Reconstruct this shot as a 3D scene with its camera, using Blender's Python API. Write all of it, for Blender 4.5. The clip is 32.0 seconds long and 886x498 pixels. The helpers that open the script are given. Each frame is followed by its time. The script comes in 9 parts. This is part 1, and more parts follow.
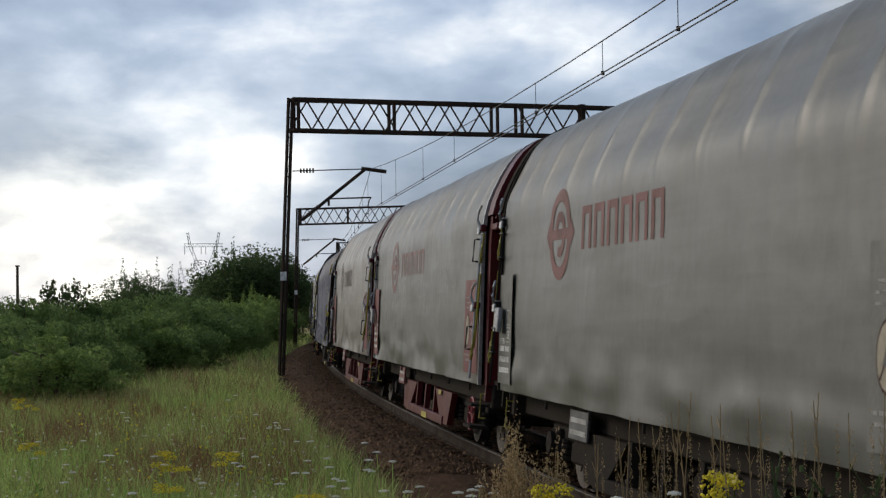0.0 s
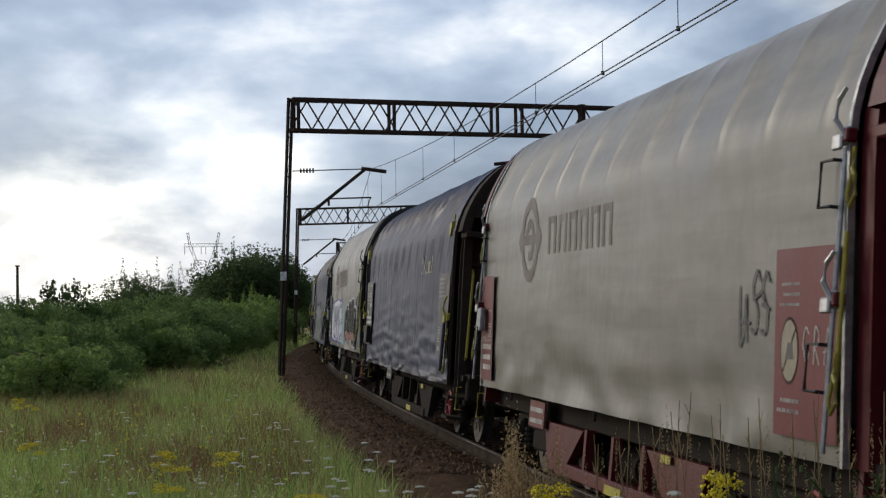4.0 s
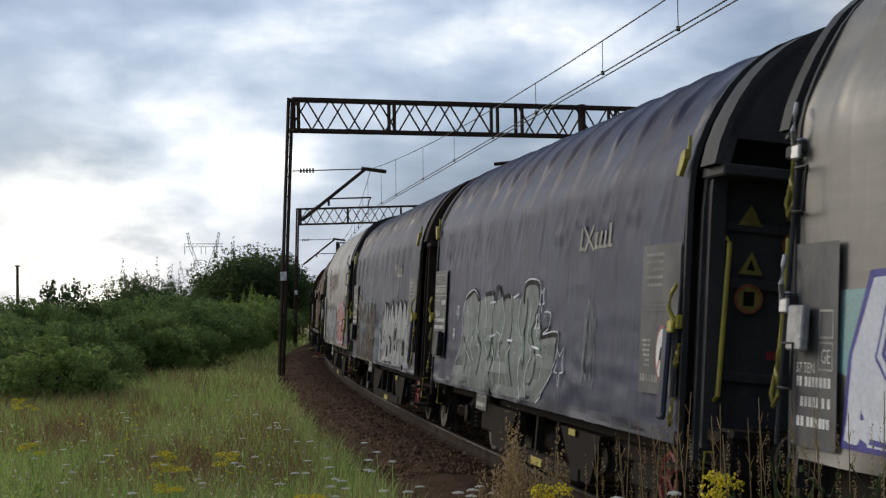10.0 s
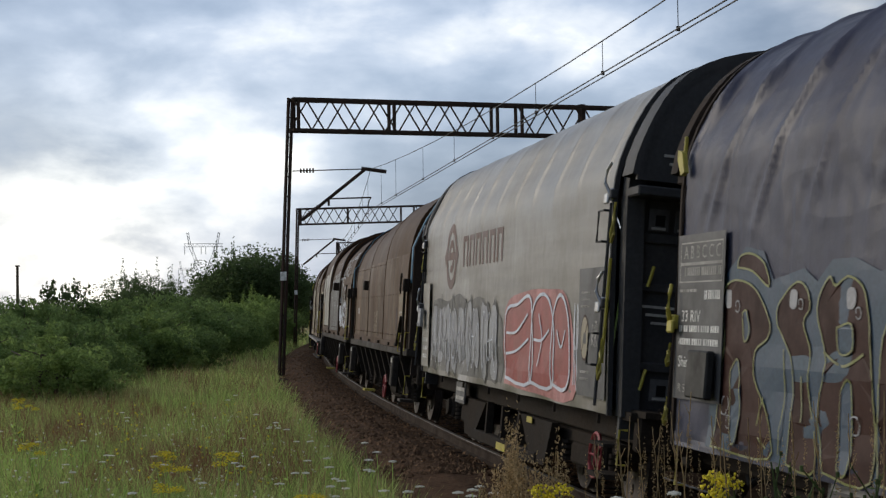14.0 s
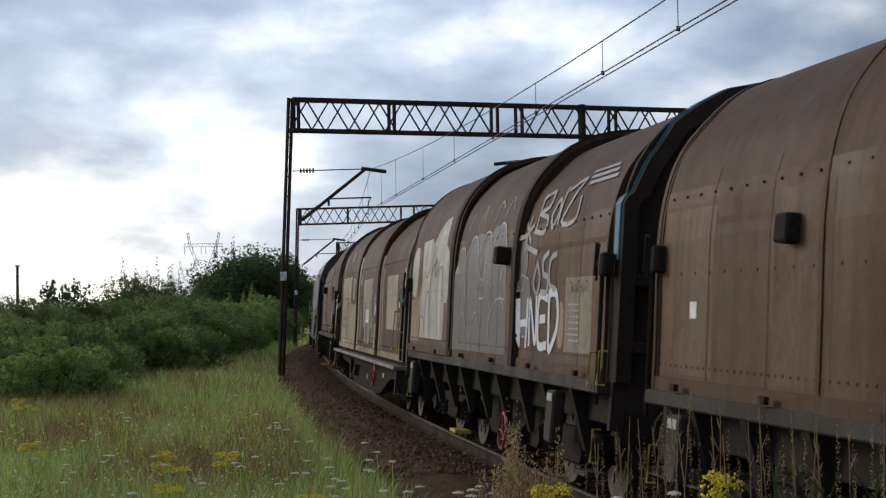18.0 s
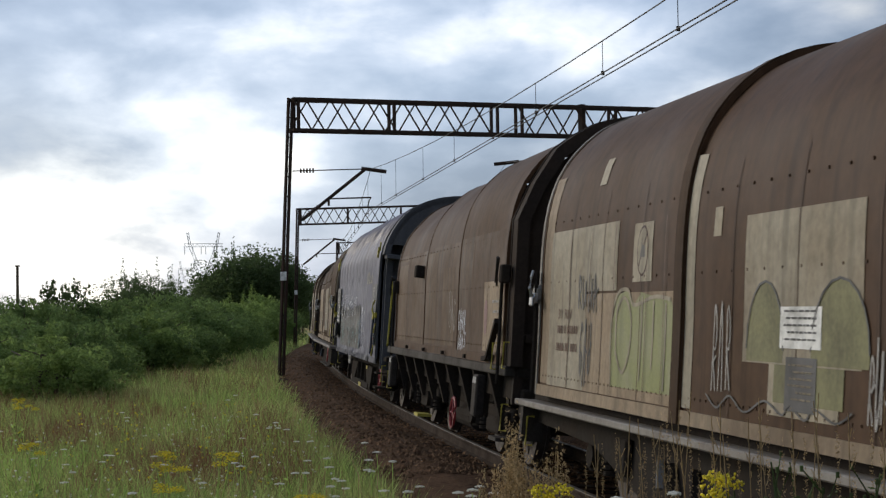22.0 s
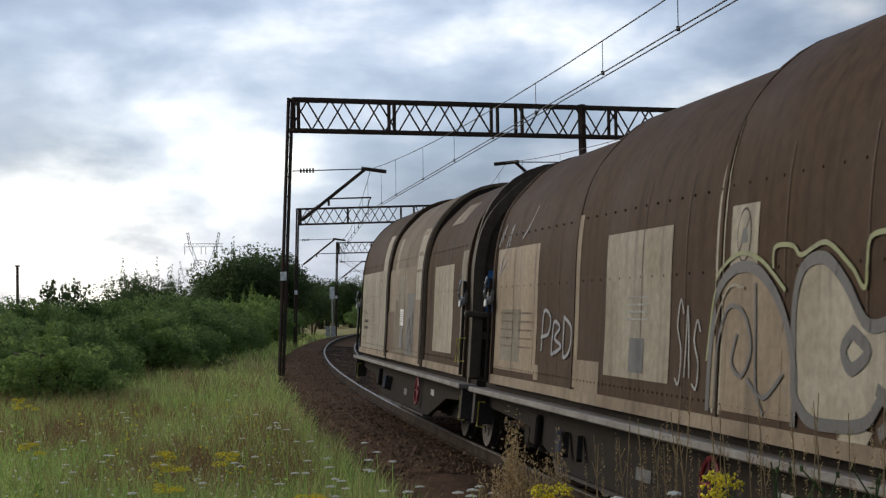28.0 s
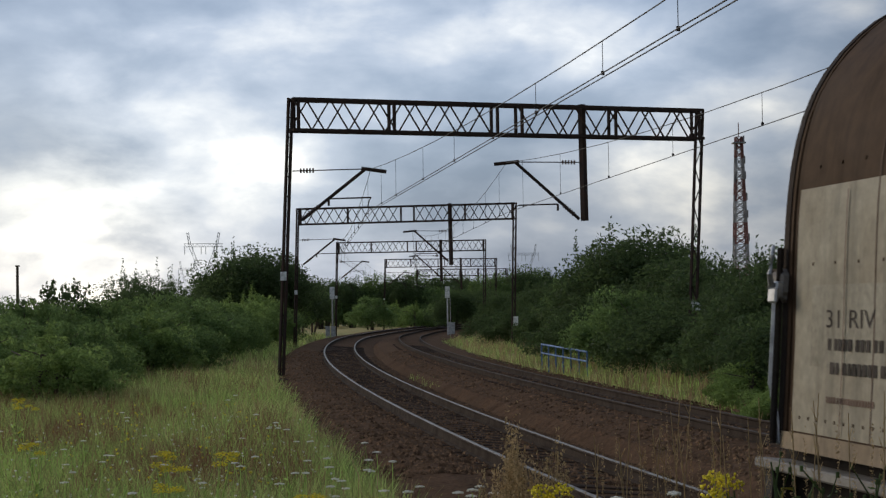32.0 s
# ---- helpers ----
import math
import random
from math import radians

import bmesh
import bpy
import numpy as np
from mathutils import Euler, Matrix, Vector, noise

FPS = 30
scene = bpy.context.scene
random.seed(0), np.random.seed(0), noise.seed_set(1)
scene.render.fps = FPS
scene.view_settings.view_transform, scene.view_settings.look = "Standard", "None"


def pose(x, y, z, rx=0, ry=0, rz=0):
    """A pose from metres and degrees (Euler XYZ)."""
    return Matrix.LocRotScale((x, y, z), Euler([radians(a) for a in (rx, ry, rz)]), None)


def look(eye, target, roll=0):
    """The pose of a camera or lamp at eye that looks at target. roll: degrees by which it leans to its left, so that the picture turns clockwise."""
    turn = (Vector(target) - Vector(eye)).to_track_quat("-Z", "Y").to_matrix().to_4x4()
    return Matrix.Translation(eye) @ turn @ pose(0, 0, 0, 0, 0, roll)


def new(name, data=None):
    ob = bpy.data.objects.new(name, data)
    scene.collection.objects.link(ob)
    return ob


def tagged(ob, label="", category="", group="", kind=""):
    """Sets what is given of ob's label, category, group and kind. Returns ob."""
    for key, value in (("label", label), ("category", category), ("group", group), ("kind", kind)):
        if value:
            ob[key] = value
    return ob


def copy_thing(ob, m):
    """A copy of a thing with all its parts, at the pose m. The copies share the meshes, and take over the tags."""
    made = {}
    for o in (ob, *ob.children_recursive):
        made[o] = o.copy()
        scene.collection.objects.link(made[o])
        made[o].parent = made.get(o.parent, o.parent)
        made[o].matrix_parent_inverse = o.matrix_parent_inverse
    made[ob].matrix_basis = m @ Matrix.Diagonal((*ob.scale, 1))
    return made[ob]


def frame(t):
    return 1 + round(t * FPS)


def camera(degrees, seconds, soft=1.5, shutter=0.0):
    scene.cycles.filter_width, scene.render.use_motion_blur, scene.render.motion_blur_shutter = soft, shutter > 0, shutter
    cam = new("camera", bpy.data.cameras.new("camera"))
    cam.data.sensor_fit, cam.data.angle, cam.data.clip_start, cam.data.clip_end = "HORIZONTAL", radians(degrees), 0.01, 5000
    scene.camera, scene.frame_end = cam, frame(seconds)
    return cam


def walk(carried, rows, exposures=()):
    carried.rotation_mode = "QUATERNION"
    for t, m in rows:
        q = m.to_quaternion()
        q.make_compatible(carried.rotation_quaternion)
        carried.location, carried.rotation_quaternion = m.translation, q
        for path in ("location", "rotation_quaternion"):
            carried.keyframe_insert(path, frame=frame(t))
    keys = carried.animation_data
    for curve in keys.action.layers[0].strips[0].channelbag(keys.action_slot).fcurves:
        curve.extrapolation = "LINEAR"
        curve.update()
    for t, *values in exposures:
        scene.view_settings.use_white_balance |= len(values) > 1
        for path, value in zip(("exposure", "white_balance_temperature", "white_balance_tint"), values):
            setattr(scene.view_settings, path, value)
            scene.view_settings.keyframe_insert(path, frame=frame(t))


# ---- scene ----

# The eye stands on the grass beside the outer track of a double-tracked curve.
PITCH = math.degrees(math.atan2(542.915 - 441, 2969.0))
EYE = (0.0, 0.0, 1.9306)
cam = camera(29.598, 32.0, soft=1.3, shutter=0.12)
_aim = (0.0, math.cos(radians(PITCH)), EYE[2] + math.sin(radians(PITCH)))
walk(cam, [(0.0, look(EYE, _aim, -0.846)), (32.0, look(EYE, _aim, -0.846))], [(0.0, 0.02), (4.0, 0.08), (8.0, 0.12), (14.0, 0.13), (18.0, 0.22), (25.5, 0.24), (29.0, 0.15), (31.0, 0.02), (32.0, -0.04)])


# ---- light: a bright overcast evening sky, the sun veiled low on the left ----
def make_world():
    w = bpy.data.worlds.new("sky")
    scene.world = w
    w.use_nodes = True
    nt = w.node_tree
    nt.nodes.clear()
    N = nt.nodes.new
    L = nt.links.new
    out, bg = N("ShaderNodeOutputWorld"), N("ShaderNodeBackground")
    sky = N("ShaderNodeTexSky")
    sky.sky_type, sky.sun_disc = "NISHITA", False
    sky.sun_elevation, sky.sun_rotation = radians(21.1), radians(-52.9)
    sky.air_density, sky.dust_density, sky.ozone_density = 1.0, 1.6, 1.0
    co = N("ShaderNodeTexCoord")
    sep = N("ShaderNodeSeparateXYZ")
    L(co.outputs["Generated"], sep.inputs[0])

    def m(op, a, b=None, clamp=False):
        n = N("ShaderNodeMath")
        n.operation, n.use_clamp = op, clamp
        for i, x in enumerate((a, b)):
            if x is None:
                continue
            if isinstance(x, (int, float)):
                n.inputs[i].default_value = x
            else:
                L(x, n.inputs[i])
        return n.outputs[0]

    # cloud deck: banks wider than tall, in two sizes, thinning out into brighter gaps
    flat = N("ShaderNodeMapping")
    flat.inputs["Scale"].default_value = (1.0, 1.0, 2.1)
    L(co.outputs["Generated"], flat.inputs[0])

    def noise_at(scale, detail, rough, dist, off):
        mp = N("ShaderNodeMapping")
        mp.inputs["Location"].default_value = off
        L(flat.outputs[0], mp.inputs[0])
        n = N("ShaderNodeTexNoise")
        n.inputs["Scale"].default_value, n.inputs["Detail"].default_value = scale, detail
        n.inputs["Roughness"].default_value, n.inputs["Distortion"].default_value = rough, dist
        L(mp.outputs[0], n.inputs["Vector"])
        return n.outputs["Fac"]

    big = noise_at(4.2, 3, 0.5, 0.2, (0.90, 0.1, 0.3))
    fine = noise_at(13.0, 6, 0.52, 0.15, (1.1, 0.2, 0.6))
    mixv = m("ADD", m("MULTIPLY", big, 0.60), m("MULTIPLY", fine, 0.40))
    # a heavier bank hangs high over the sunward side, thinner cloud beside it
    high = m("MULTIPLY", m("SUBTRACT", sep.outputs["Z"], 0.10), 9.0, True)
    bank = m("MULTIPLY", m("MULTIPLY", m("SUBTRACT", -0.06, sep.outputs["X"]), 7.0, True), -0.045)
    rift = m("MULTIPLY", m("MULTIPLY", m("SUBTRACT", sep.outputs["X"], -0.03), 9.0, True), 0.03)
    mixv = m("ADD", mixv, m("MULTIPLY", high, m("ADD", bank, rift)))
    ramp = N("ShaderNodeValToRGB")
    e = ramp.color_ramp.elements
    e[0].position, e[0].color = 0.40, (0.42, 0.56, 0.82, 1)
    e[1].position, e[1].color = 0.66, (2.4, 2.36, 2.25, 1)
    for pos, col in ((0.465, (0.60, 0.75, 1.02, 1)), (0.53, (0.90, 1.04, 1.30, 1)), (0.59, (1.40, 1.48, 1.62, 1))):
        x = e.new(pos)
        x.color = col
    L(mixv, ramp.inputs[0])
    # the veiled sun brightens the deck around it
    dot = N("ShaderNodeVectorMath")
    dot.operation = "DOT_PRODUCT"
    nrm = N("ShaderNodeVectorMath")
    nrm.operation = "NORMALIZE"
    L(co.outputs["Generated"], nrm.inputs[0])
    L(nrm.outputs[0], dot.inputs[0])
    dot.inputs[1].default_value = Vector((-0.215, 0.97, 0.026)).normalized()
    near = m("POWER", m("MAXIMUM", dot.outputs["Value"], 0.0), 520)
    glow = m("MULTIPLY", near, m("ADD", m("MULTIPLY", fine, 7.5), -2.1))
    warm = N("ShaderNodeMix")
    warm.data_type, warm.blend_type = "RGBA", "ADD"
    warm.inputs[0].default_value = 1.0
    tint = N("ShaderNodeMix")
    tint.data_type, tint.blend_type = "RGBA", "MULTIPLY"
    tint.inputs[0].default_value = 1.0
    tint.inputs["A"].default_value = (1.0, 0.90, 0.68, 1)
    L(glow, tint.inputs["B"])
    L(ramp.outputs[0], warm.inputs["A"]), L(tint.outputs["Result"], warm.inputs["B"])
    # clear sky shows thinly through
    thin = N("ShaderNodeMix")
    thin.data_type, thin.blend_type = "RGBA", "ADD"
    thin.inputs[0].default_value = 0.05
    L(warm.outputs["Result"], thin.inputs["A"]), L(sky.outputs[0], thin.inputs["B"])
    # the deck is bright towards the sun and duller on the far side of the sky
    fall = m("ADD", m("MULTIPLY", m("POWER", m("ADD", m("MULTIPLY", dot.outputs["Value"], 0.5), 0.5), 2.0), 0.22), 0.78)
    # thick cloud overhead; the sky stays bright low on the sunward side
    over = m("ADD", m("MULTIPLY", m("MULTIPLY", m("SUBTRACT", sep.outputs["Z"], 0.30), 2.0, True), -0.12), 1.0)
    over = m("ADD", over, m("MULTIPLY", m("MULTIPLY", m("SUBTRACT", -0.32, sep.outputs["X"]), 3.0, True), 0.10))
    fall = m("MULTIPLY", fall, over)
    # thicker cloud lies over the side away from the sun
    fall = m("MULTIPLY", fall, m("SUBTRACT", 1.0, m("MINIMUM", m("MULTIPLY", m("SUBTRACT", sep.outputs["X"], 0.12), 2.6, True), 0.42)))
    low = m("MULTIPLY", m("MULTIPLY", m("SUBTRACT", 0.135, sep.outputs["Z"]), 14.0, True), m("MULTIPLY", m("SUBTRACT", sep.outputs["X"], -0.07), 8.0, True))
    fall = m("MULTIPLY", fall, m("SUBTRACT", 1.0, m("MULTIPLY", low, 0.30)))
    dim = N("ShaderNodeMix")
    dim.data_type, dim.blend_type = "RGBA", "MULTIPLY"
    dim.inputs[0].default_value = 1.0
    L(thin.outputs["Result"], dim.inputs["A"]), L(fall, dim.inputs["B"])
    L(dim.outputs["Result"], bg.inputs["Color"])
    bg.inputs["Strength"].default_value = 0.50
    L(bg.outputs[0], out.inputs["Surface"])


make_world()
sun_data = bpy.data.lights.new("sun", "SUN")
sun_data.energy, sun_data.angle, sun_data.color = 1.45, radians(25), (1.0, 0.90, 0.74)
sun = new("sun", sun_data)
sun.matrix_world = look((-66, 50, 32), (0, 0, 0))


# ---- materials ----
MATS = {}


def material(name, base, rough=0.7, metal=0.0, var=0.25, scale=3.0, bump=0.15, second=None, bscale=None, streak=0.0,
             rand=0.0, spec=0.2, island=0.0, trans=0.0, coat=0.0, crease=0.0, wipe=0.0):
    """A surface with a coarse and a fine variation, a second tint, stains that run down, and fine relief."""
    if name in MATS:
        return MATS[name]
    mt = bpy.data.materials.new(name)
    MATS[name] = mt
    mt.use_nodes = True
    nt = mt.node_tree
    N, L = nt.nodes.new, nt.links.new
    bs = nt.nodes["Principled BSDF"]
    bs.inputs["Roughness"].default_value, bs.inputs["Metallic"].default_value = rough, metal
    bs.inputs["Specular IOR Level"].default_value = spec
    bs.inputs["Coat Weight"].default_value = coat
    co = N("ShaderNodeTexCoord")
    second = second or tuple(c * 0.55 for c in base)

    def noi(sc, detail=6, stretch=None):
        n = N("ShaderNodeTexNoise")
        n.inputs["Scale"].default_value, n.inputs["Detail"].default_value = sc, detail
        n.inputs["Roughness"].default_value = 0.6
        if stretch:
            mp = N("ShaderNodeMapping")
            mp.inputs["Scale"].default_value = stretch
            L(co.outputs["Object"], mp.inputs[0])
            L(mp.outputs[0], n.inputs["Vector"])
        else:
            L(co.outputs["Object"], n.inputs["Vector"])
        return n

    def mixc(kind, fac, a, b):
        x = N("ShaderNodeMix")
        x.data_type, x.blend_type = "RGBA", kind
        for key, val in (("Factor", fac), ("A", a), ("B", b)):
            sock = x.inputs[0] if key == "Factor" else x.inputs[key]
            if isinstance(val, (int, float)):
                sock.default_value = val
            elif isinstance(val, tuple):
                sock.default_value = (*val, 1)
            else:
                L(val, sock)
        return x.outputs["Result"]

    def rng(src, lo, hi, a=0.0, b=1.0):
        r = N("ShaderNodeMapRange")
        for i, x in enumerate((lo, hi, a, b)):
            r.inputs[i + 1].default_value = x
        L(src, r.inputs[0])
        return r.outputs[0]

    big, fine = noi(scale), noi(scale * 14, 4)
    col = mixc("MIX", rng(big.outputs["Fac"], 0.42, 0.68), base, second)
    col = mixc("MIX", var, col, mixc("MULTIPLY", 1.0, col, rng(fine.outputs["Fac"], 0.3, 0.7, 0.45, 1.35)))
    if streak:
        run = noi(1.0, 6, (7.0, 7.0, 0.30))
        col = mixc("MIX", rng(run.outputs["Fac"], 0.48, 0.70, 0.0, streak), col, tuple(c * 0.35 for c in base))
    if wipe:
        # long level smears along the cloth
        smear = noi(1.0, 5, (0.35, 0.35, 6.0))
        col = mixc("MULTIPLY", wipe, col, rng(smear.outputs["Fac"], 0.35, 0.65, 0.7, 1.25))
    if rand or island:
        if island:
            src = N("ShaderNodeNewGeometry").outputs["Random Per Island"]
        else:
            src = N("ShaderNodeObjectInfo").outputs["Random"]
        col = mixc("MULTIPLY", 1.0, col, rng(src, 0, 1, 1 - (rand or island), 1 + (rand or island)))
    L(col, bs.inputs["Base Color"])
    if trans:
        tr = N("ShaderNodeBsdfTranslucent")
        L(col, tr.inputs["Color"])
        mx = N("ShaderNodeMixShader")
        mx.inputs[0].default_value = trans
        L(bs.outputs[0], mx.inputs[1]), L(tr.outputs[0], mx.inputs[2])
        L(mx.outputs[0], nt.nodes["Material Output"].inputs["Surface"])
    if bump:
        bp = N("ShaderNodeBump")
        bp.inputs["Strength"].default_value, bp.inputs["Distance"].default_value = bump, 0.02
        hb = noi(bscale or scale * 6, 6)
        L(hb.outputs["Fac"], bp.inputs["Height"])
        if crease:
            # crumpled cloth: sharp ridges where a slow noise crosses its middle, drawn out downwards and aslant
            last = bp.outputs[0]
            for sc, st, amt in ((1.0, (2.3, 2.3, 0.55), 1.0), (1.0, (0.9, 0.9, 3.4), 0.5), (1.0, (4.6, 4.6, 2.0), 0.5)):
                nz = noi(sc, 0.4, st)
                mm = N("ShaderNodeMath")
                mm.operation = "SUBTRACT"
                mm.inputs[1].default_value = 0.5
                L(nz.outputs["Fac"], mm.inputs[0])
                ab = N("ShaderNodeMath")
                ab.operation = "ABSOLUTE"
                L(mm.outputs[0], ab.inputs[0])
                b2 = N("ShaderNodeBump")
                b2.invert = True
                b2.inputs["Strength"].default_value, b2.inputs["Distance"].default_value = crease * amt, 0.07
                L(rng(ab.outputs[0], 0.0, 0.22), b2.inputs["Height"])
                L(last, b2.inputs["Normal"])
                last = b2.outputs[0]
            L(last, bs.inputs["Normal"])
        else:
            L(bp.outputs[0], bs.inputs["Normal"])
    L(rng(big.outputs["Fac"], 0.3, 0.7, max(rough - 0.12, 0.05), min(rough + 0.12, 1.0)), bs.inputs["Roughness"])
    return mt


GRASS_GROUND = material("meadow_ground", (0.27, 0.25, 0.096), 0.95, var=0.6, scale=0.5, bump=0.6, second=(0.30, 0.216, 0.096), bscale=9, spec=0.1)
BLADE = material("grass_blade", (0.32, 0.45, 0.125), 0.75, var=0.2, scale=0.22, bump=0, second=(0.47, 0.48, 0.20), island=0.6, trans=0.42, spec=0.1)
RUSSET = material("russet_grass", (0.22, 0.115, 0.065), 0.85, var=0.3, scale=1, bump=0, second=(0.26, 0.16, 0.09), island=0.35, trans=0.25, spec=0.1)
STRAW = material("dry_stalk", (0.43, 0.315, 0.17), 0.85, var=0.3, scale=2, bump=0, island=0.35, trans=0.25, spec=0.1)
LEAF = material("leaf_green", (0.150, 0.225, 0.075), 0.6, var=0.2, scale=0.35, bump=0, second=(0.11, 0.17, 0.058), island=0.25, trans=0.58, spec=0.10)
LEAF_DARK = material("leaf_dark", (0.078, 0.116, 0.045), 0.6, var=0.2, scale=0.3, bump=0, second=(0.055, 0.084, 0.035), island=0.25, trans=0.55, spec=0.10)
LEAF_LIGHT = material("leaf_light", (0.21, 0.295, 0.09), 0.6, var=0.2, scale=0.4, bump=0, second=(0.105, 0.165, 0.045), island=0.25, trans=0.6, spec=0.10)
WEED = material("weed_leaf", (0.095, 0.14, 0.05), 0.7, var=0.2, scale=3, bump=0, island=0.4, trans=0.3)
BARK = material("bark", (0.10, 0.08, 0.06), 0.9, var=0.5, scale=6, bump=0.5)
PETAL_W = material("white_petal", (0.86, 0.85, 0.78), 0.8, var=0.2, scale=20, bump=0, second=(0.74, 0.73, 0.66), trans=0.35)
PETAL_Y = material("yellow_petal", (0.85, 0.72, 0.05), 0.6, var=0.2, scale=20, bump=0, second=(0.74, 0.62, 0.06), island=0.3, trans=0.2)
BALLAST = material("ballast", (0.098, 0.057, 0.034), 0.97, var=0.9, scale=1.2, bump=1.0, second=(0.070, 0.043, 0.027), bscale=22, spec=0.03)
STONE = material("ballast_stone", (0.155, 0.092, 0.054), 0.97, var=0.5, scale=5, bump=0.4, second=(0.090, 0.058, 0.037), island=0.55, spec=0.03)
RAIL_SIDE = material("rusty_rail", (0.050, 0.036, 0.028), 0.9, 0.0, var=0.4, scale=3, bump=0.3, spec=0.05)
RAIL_DULL = material("dull_rail_head", (0.052, 0.040, 0.033), 0.7, 0.2, var=0.2, scale=8, bump=0.05, spec=0.1)
RAIL_TOP = material("worn_rail_head", (0.16, 0.145, 0.13), 0.5, 0.6, var=0.2, scale=8, bump=0.05)
SLEEPER = material("concrete_sleeper", (0.040, 0.026, 0.019), 0.95, var=0.5, scale=3, bump=0.4, rand=0.2, spec=0.05)
STEEL = material("weathered_steel", (0.040, 0.030, 0.026), 0.85, 0.0, var=0.5, scale=4, bump=0.2, second=(0.062, 0.038, 0.029), spec=0.1)
WIRE = material("copper_wire", (0.045, 0.042, 0.040), 0.6, 0.6, var=0.1, scale=4, bump=0)
INSUL = material("insulator", (0.10, 0.065, 0.05), 0.3, var=0.1, scale=10, bump=0)
WHITE_PLATE = material("white_plate", (0.75, 0.75, 0.72), 0.5, var=0.2, scale=6, bump=0.03)
FADED = material("sun_faded_brown", (0.098, 0.056, 0.028), 0.62, var=0.4, scale=1.1, bump=0.1, second=(0.075, 0.041, 0.021), streak=0.7, rand=0.12, spec=0.14)
BLUE_PAINT = material("faded_blue_paint", (0.10, 0.19, 0.36), 0.6, var=0.4, scale=4, bump=0.1)
GREY_PAINT = material("grey_cabinet", (0.42, 0.43, 0.43), 0.6, var=0.3, scale=4, bump=0.05)
RED_TOWER = material("tower_red", (0.19, 0.085, 0.075), 0.6, var=0.2, scale=0.5, bump=0)
WHITE_TOWER = material("tower_white", (0.26, 0.25, 0.25), 0.6, var=0.2, scale=0.5, bump=0)
PYLON = material("galvanised_steel", (0.34, 0.36, 0.38), 0.6, 0.3, var=0.2, scale=0.4, bump=0)
LAMP_BLACK = material("signal_black", (0.02, 0.02, 0.02), 0.6, var=0.2, scale=6, bump=0)

GREY_TARP = material("grey_tarpaulin", (0.165, 0.150, 0.126), 0.40, var=0.15, scale=0.7, bump=0.14, second=(0.129, 0.121, 0.105), bscale=5, streak=0.14, wipe=0.7, spec=0.45, crease=0.05)
# same cloth as GREY_TARP, darkened for the dimmer light on wagons 1 and 2
SHADED_GREY_TARP = material("shaded_grey_tarpaulin", (0.097, 0.097, 0.086), 0.42, var=0.15, scale=0.7, bump=0.14, second=(0.079, 0.082, 0.075), bscale=5, streak=0.14, wipe=0.7, spec=0.42, crease=0.05)
BLUE_TARP = material("blue_tarpaulin", (0.029, 0.037, 0.078), 0.5, var=0.35, scale=0.6, bump=0.25, second=(0.041, 0.046, 0.078), bscale=7, streak=0.25, spec=0.16, crease=0.10)
GREYBLUE_TARP = material("grey_blue_tarpaulin", (0.042, 0.046, 0.076), 0.5, var=0.35, scale=0.6, bump=0.25, second=(0.033, 0.037, 0.068), bscale=7, streak=0.3, spec=0.16, crease=0.12)
VIOLET_TARP = material("violet_blue_tarpaulin", (0.076, 0.078, 0.118), 0.5, var=0.35, scale=0.6, bump=0.25, second=(0.062, 0.066, 0.108), bscale=7, streak=0.25, spec=0.25, crease=0.12)
BLUE_HEM = material("dark_blue_hem", (0.024, 0.028, 0.056), 0.5, var=0.3, scale=1.5, bump=0.1)
BROWN_HOOD = material("brown_hood", (0.066, 0.034, 0.018), 0.6, var=0.35, scale=0.5, bump=0.12, second=(0.074, 0.042, 0.023), bscale=4, streak=0.6, spec=0.08)
PLATE = material("faded_brown_plate", (0.077, 0.040, 0.0185), 0.6, var=0.4, scale=0.9, bump=0.12, second=(0.062, 0.031, 0.015), bscale=4, streak=0.7, rand=0.14, spec=0.14)
PLATE_DARK = material("dark_brown_plate", (0.076, 0.041, 0.027), 0.66, var=0.35, scale=0.8, bump=0.12, second=(0.096, 0.056, 0.037), bscale=4, streak=0.6, rand=0.10, spec=0.14)
BEIGE_HOOD = material("beige_brown_hood", (0.150, 0.112, 0.075), 0.68, var=0.35, scale=0.6, bump=0.12, second=(0.115, 0.082, 0.054), streak=0.55, spec=0.1)
BROWN_DARK = material("dark_brown_hood", (0.058, 0.034, 0.020), 0.7, var=0.35, scale=0.6, bump=0.12, second=(0.072, 0.045, 0.027), streak=0.55, spec=0.06)
CREAM = material("cream_patch", (0.330, 0.292, 0.220), 0.65, var=0.4, scale=0.9, bump=0.1, second=(0.255, 0.210, 0.148), streak=0.6, rand=0.12, spec=0.15)
WORN_CREAM = material("worn_cream_patch", (0.285, 0.255, 0.195), 0.65, var=0.45, scale=1.4, bump=0.1, second=(0.225, 0.195, 0.145), streak=0.5, spec=0.15)
DIRTY_CREAM = material("dirty_cream_patch", (0.205, 0.178, 0.132), 0.65, var=0.45, scale=0.9, bump=0.1, second=(0.145, 0.116, 0.080), streak=0.7, rand=0.1, spec=0.15)
TAN = material("tan_patch", (0.225, 0.165, 0.103), 0.62, var=0.4, scale=1.1, bump=0.1, second=(0.155, 0.110, 0.070), streak=0.65, rand=0.12, spec=0.2)
MAROON = material("maroon_paint", (0.095, 0.009, 0.013), 0.45, var=0.25, scale=1.5, bump=0.05, second=(0.065, 0.008, 0.011), streak=0.4, spec=0.2)
